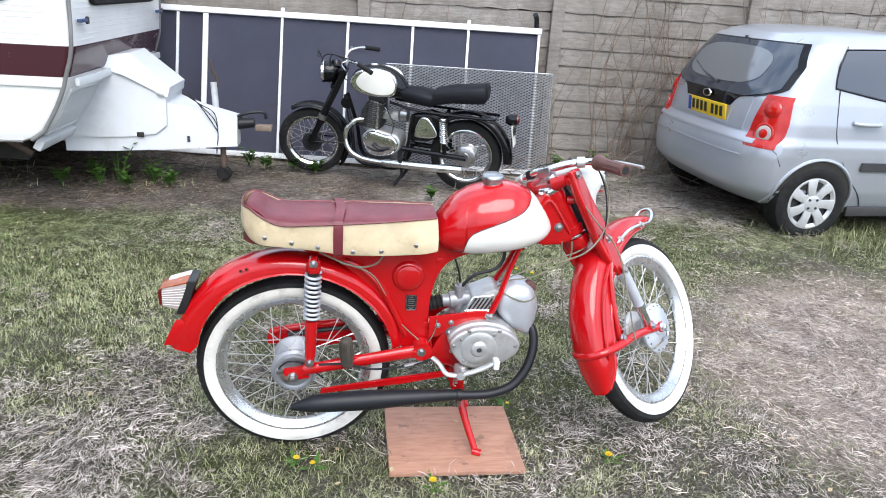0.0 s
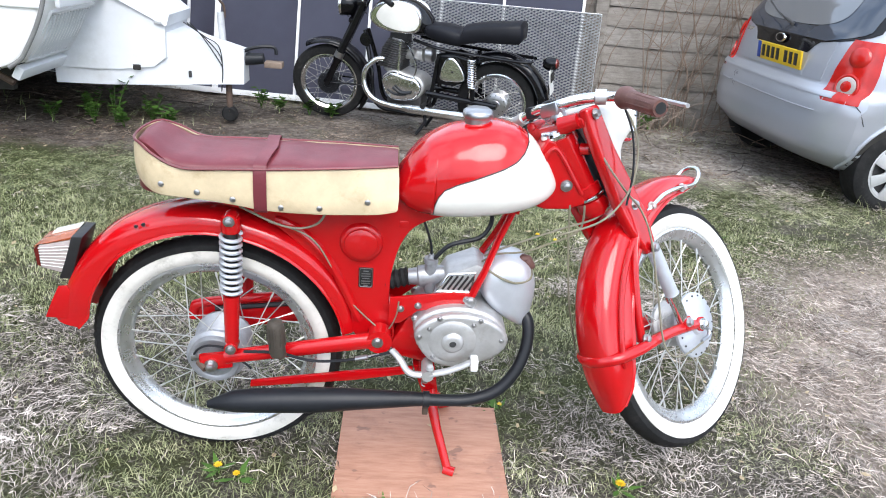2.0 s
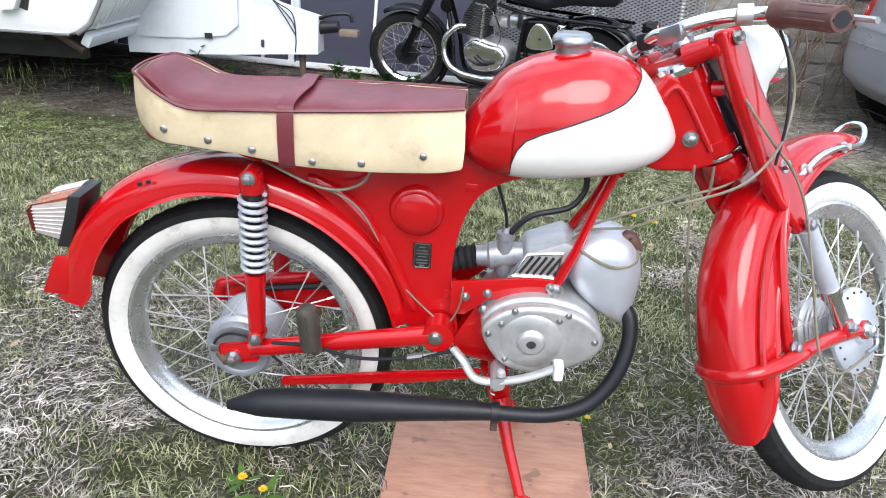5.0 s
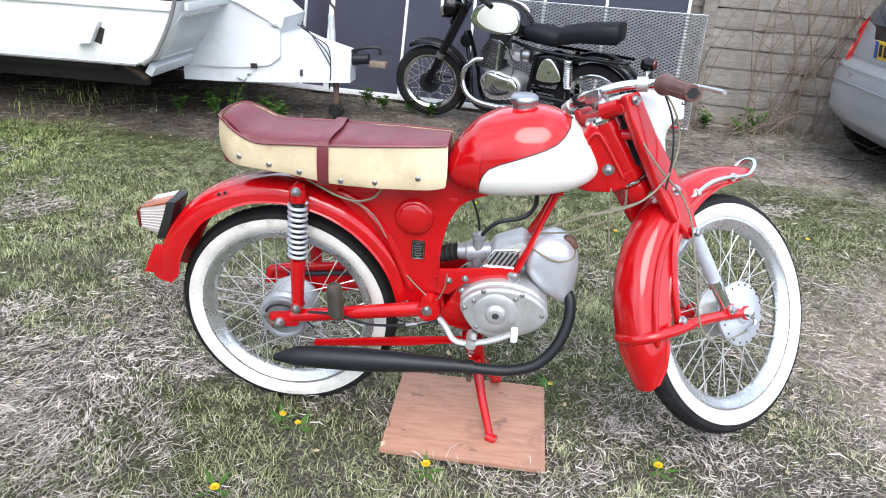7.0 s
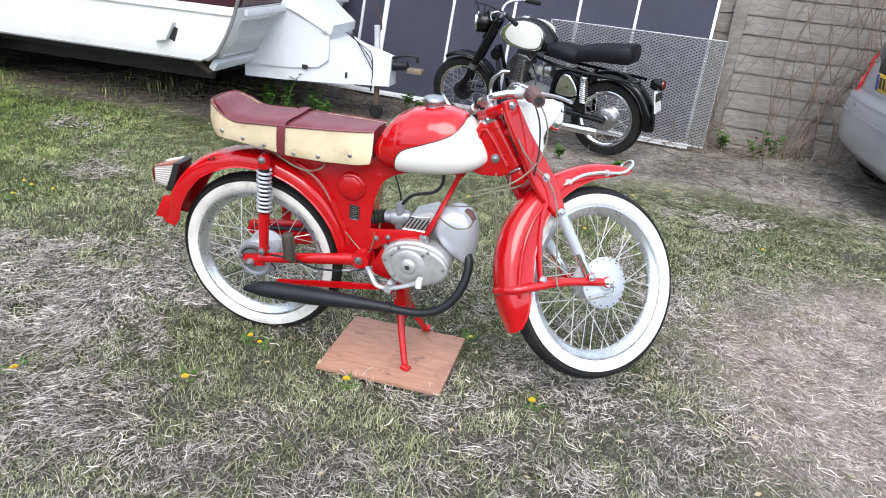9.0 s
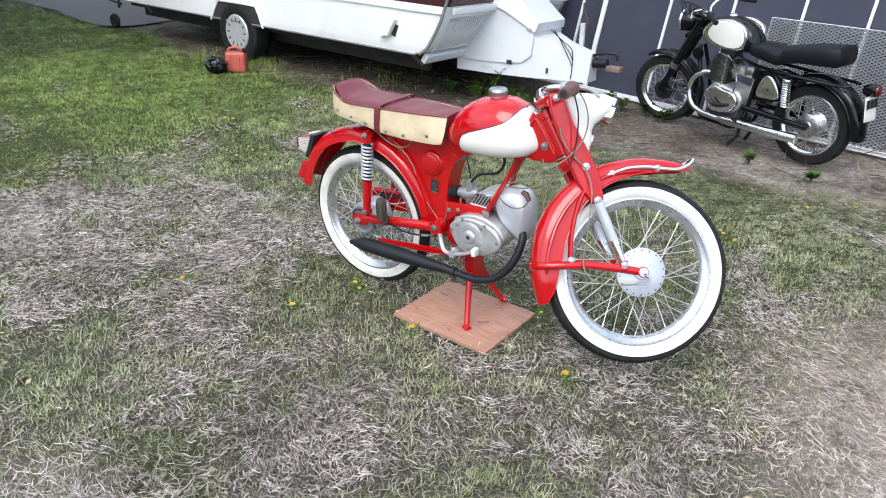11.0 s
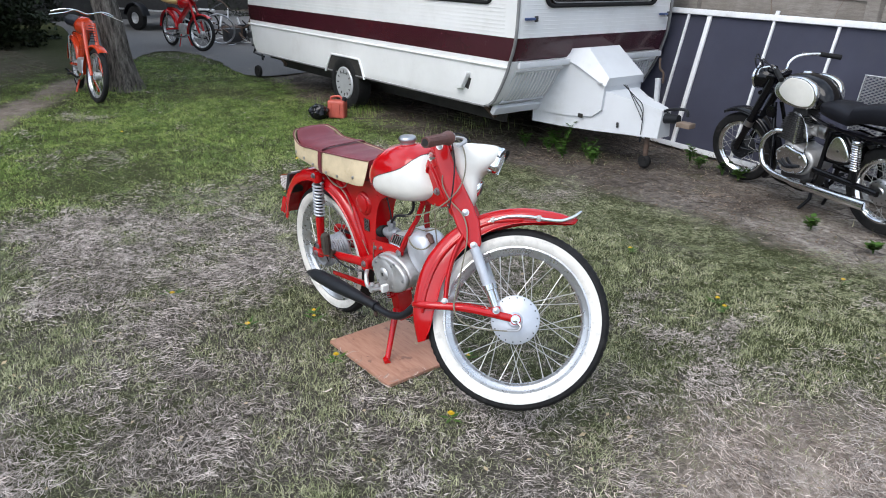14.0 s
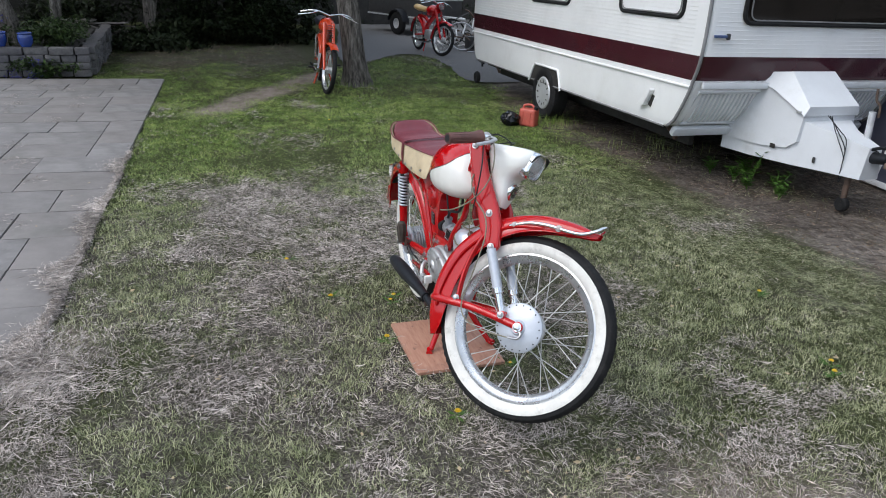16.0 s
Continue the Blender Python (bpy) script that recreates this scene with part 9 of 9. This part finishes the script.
def strands(name, mat, place, length, width, rng, label):
    """Flat dead stalks that lie criss-cross in a thin mat, each with a slight sideways bow."""
    p = place(0)
    n = len(p)
    swirl = 2.4 * np.sin(3.1 * p[:, 0] + 1.7 * np.sin(2.3 * p[:, 1])) + 1.9 * np.sin(4.3 * p[:, 1] + 1.3 * np.sin(5.1 * p[:, 0]))
    az = np.where(rng.random(n) < 0.6, swirl + rng.normal(0, 0.55, n), rng.uniform(0, 2 * np.pi, n))
    ln = rng.uniform(*length, n) * rng.uniform(0.5, 1.0, n)
    w = rng.uniform(*width, n) / 2
    bow = rng.normal(0, 0.16, n) * ln
    d = np.stack([np.cos(az), np.sin(az), np.zeros(n)], 1)
    s = np.stack([-np.sin(az), np.cos(az), np.zeros(n)], 1)
    roll = np.stack([np.zeros(n), np.zeros(n), rng.normal(0, 0.6, n)], 1)
    p = p + np.array([0, 0, 1.0]) * (0.006 + rng.gamma(1.6, 0.0085, n))[:, None]
    rise = np.stack([np.zeros(n), np.zeros(n), rng.normal(0.02, 0.17, n) * ln], 1)
    a = p - d * ln[:, None] * 0.5
    m = p + s * bow[:, None] + rise * 0.6
    b = p + d * ln[:, None] * 0.5 + rise
    o = (s + roll) * w[:, None]
    v = np.stack([a - o * 0.6, a + o * 0.6, m + o, m - o, b], 1).reshape(-1, 3)
    base = (np.arange(n) * 5)[:, None]
    faces = np.concatenate([base + [0, 1, 2], base + [0, 2, 3], base + [3, 2, 4]], 1).reshape(-1, 3)
    me = bpy.data.meshes.new(name)
    me.vertices.add(len(v))
    me.vertices.foreach_set("co", v.ravel())
    me.loops.add(faces.size)
    me.loops.foreach_set("vertex_index", faces.ravel().astype(np.int32))
    me.polygons.add(len(faces))
    me.polygons.foreach_set("loop_start", np.arange(0, faces.size, 3, dtype=np.int32))
    me.update(calc_edges=True)
    me.materials.append(mat)
    return tagged(new(name, me), label, "grass", "", "stuff")


def grass_material():
    """Dry yellow green turf by the moped, deeper green down the garden."""
    n = Nodes("lawn_blade")
    pos = n.world_pos()
    rnd = n.add("NewGeometry").outputs["Random Per Island"]
    patch = n.noise(1.6, 5, 0.65, pos)
    clump = n.step(n.noise(15.0, 4, 0.7, pos), 0.36, 0.64)
    tone = n.math("ADD", n.math("MULTIPLY", rnd, 0.5), n.math("ADD", n.math("MULTIPLY", n.step(patch, 0.36, 0.64), 0.25), n.math("MULTIPLY", clump, 0.25)))
    dry = n.ramp(tone, (0.14, (0.055, 0.066, 0.026)), (0.5, (0.238, 0.26, 0.126)), (0.86, (0.56, 0.55, 0.35)))
    lush = n.ramp(tone, (0.14, (0.034, 0.064, 0.011)), (0.5, (0.165, 0.262, 0.05)), (0.86, (0.44, 0.5, 0.16)))
    down = n.step(n.math("MULTIPLY_ADD", x_of(n, pos), -1.0, n.math("MULTIPLY", patch, 2.0)), 2.2, 5.0)
    n.set(Base_Color=n.mix(down, dry, lush), Roughness=0.5)
    n.p.inputs["Specular IOR Level"].default_value = 0.25
    return n.m


GRASS = grass_material()
STRAW = leaf_material("dry_straw_blade", (0.06, 0.051, 0.043), (0.36, 0.312, 0.277), (0.82, 0.73, 0.665), 2.2, 0.7)
for x0, x1, y0, y1, kg, ks, wide, tall in ((-2.6, 3.2, -2.0, 2.75, 370000, 500000, 1.0, 1.0), (-6.0, -2.6, -1.6, 3.3, 170000, 100000, 1.3, 0.95), (-12.5, -6.0, -2.0, 3.6, 150000, 60000, 1.7, 0.9), (3.2, 5.5, -0.5, 2.9, 50000, 45000, 1.5, 1.1), (-0.5, 3.2, -4.2, -2.0, 45000, 45000, 1.5, 1.0), (3.2, 9.0, -7.0, -0.5, 50000, 40000, 2.6, 1.3), (-0.5, 3.2, -8.0, -4.2, 25000, 22000, 2.6, 1.3), (5.5, 9.0, -0.5, 2.9, 20000, 16000, 2.6, 1.3)):
    place, rg = turf(kg, x0, x1, y0, y1, 101 + int(abs(x0 * 10)), True, 0.022 * wide)
    blades("grass", GRASS, kg, place, (0.015 * tall, 0.045 * tall), (0.0012 * wide, 0.0027 * wide), (1.05, 0.35), rg, "short uneven green lawn grass")
    place, rg = turf(ks, x0, x1, y0, y1, 202 + int(abs(x0 * 10)), False, 0.03 * wide)
    strands("dry_grass", STRAW, place, (0.018 * tall, 0.062 * tall), (0.0011 * wide, 0.0023 * wide), rg, "pale dry straw lying in the lawn")


def edge_straw():
    """Dry stalks that spill over the terrace's edge, and small clumps in its joints."""
    rng = np.random.default_rng(909)

    def place(_):
        n = 12000
        x = -0.3 - 3.4 * rng.random(n) ** 1.6
        lump = field(x, x * 0, 2.2, 5.5)
        y = -1.645 - 0.0717 * (x + 0.4) + 0.02 - np.abs(rng.normal(0, 0.05, n)) * (0.6 + 2.0 * np.clip(lump, -0.2, 0.8))
        spots = rng.uniform((-7.3, -3.6), (-1.0, -1.9), (60, 2))
        at = rng.integers(0, 60, 2600)
        q = spots[at] + rng.normal(0, 0.045, (2600, 2))
        c = rng.normal((-0.22, -1.62), (0.16, 0.13), (5200, 2))
        return np.concatenate([np.stack([c[:, 0], c[:, 1], np.full(5200, 0.006) + rng.gamma(1.5, 0.006, 5200)], 1), np.stack([x, y, np.full(n, 0.004)], 1), np.stack([q[:, 0], q[:, 1], np.full(2600, 0.006)], 1)])
    strands("dry_grass", STRAW, place, (0.025, 0.08), (0.0012, 0.0026), rng, "dry stalks spilling over the terrace edge")


edge_straw()


def worn_mat():
    """Short trodden stalks matted flat over the worn patch, thinning out to its edge."""
    rng = np.random.default_rng(611)

    def place(_):
        n = 110000
        x, y = rng.uniform(0.7, 3.8, n), rng.uniform(-1.1, 1.8, n)
        r = np.hypot((x - 2.2) / 1.2, (y - 0.33) / 1.05) + 0.3 * field(x, y, 1.6, 8.1)
        keep = rng.random(n) < (1 - smooth(r, 0.75, 1.25)) * (0.35 + 0.65 * smooth(field(x, y, 5.0, 2.2, 3), -0.35, 0.3))
        x, y = x[keep], y[keep]
        return np.stack([x, y, ground_z(x, y) - 0.012], 1)
    strands("trodden_straw", WORNSTRAW, place, (0.02, 0.07), (0.0013, 0.0028), rng, "short trodden straw matted on the worn patch")


def strip_straw():
    """Brown stalks and runners strewn in drifts over the bare strip and the garden end."""
    rng = np.random.default_rng(612)

    def place(_):
        n = 60000
        x, y = rng.uniform(-5.5, 3.6, n), rng.uniform(2.45, 4.5, n)
        keep = rng.random(n) < 0.04 + 0.75 * smooth(field(x, y, 1.9, 6.4), 0.02, 0.5)
        x, y = x[keep], y[keep]
        u, v = rng.uniform(-12.4, -8.2, 16000), rng.uniform(-2.0, 1.1, 16000)
        ok = field(u, v, 1.3, 2.9) > -0.12
        x, y = np.concatenate([x, u[ok]]), np.concatenate([y, v[ok]])
        return np.stack([x, y, ground_z(x, y) - 0.006], 1)
    strands("dead_stalks", DEADSTALK, place, (0.03, 0.11), (0.0014, 0.0034), rng, "brown dead stalks drifted over bare earth")


WORNSTRAW = leaf_material("trodden_straw", (0.05, 0.038, 0.032), (0.36, 0.292, 0.248), (0.85, 0.73, 0.64), 3.0, 0.8)
DEADSTALK = leaf_material("dead_brown_stalk", (0.04, 0.03, 0.024), (0.15, 0.112, 0.085), (0.4, 0.32, 0.25), 1.6, 0.8)
worn_mat()
strip_straw()


def tufts(seed, spots):
    """Longer tufts by posts, wheels and kerbs."""
    rng = np.random.default_rng(seed)

    def place(_):
        out = []
        for x, y, r, n in spots:
            p = rng.normal(0, r, (n, 2)) + (x, y)
            out.append(np.stack([p[:, 0], p[:, 1], ground_z(p[:, 0], p[:, 1]) - 0.01], 1))
        return np.concatenate(out)
    blades("tall_grass", GRASS, 0, place, (0.05, 0.14), (0.002, 0.0045), (0.4, 0.25), rng, "taller green grass tufts by wheels and walls")


tufts(55, [(-4.3, 2.75, 0.12, 300), (-4.7, 2.8, 0.2, 260), (3.0, 2.1, 0.25, 500), (3.6, 2.2, 0.3, 600), (4.3, 2.2, 0.3, 500), (1.9, 3.6, 0.3, 260), (2.3, 3.8, 0.3, 300), (-1.7, 3.3, 0.25, 220), (-0.9, 3.95, 0.15, 160), (1.2, 3.3, 0.15, 90), (-7.1, 1.4, 0.25, 300), (0.3, 3.0, 0.2, 60), (-3.1, 3.2, 0.3, 200)])
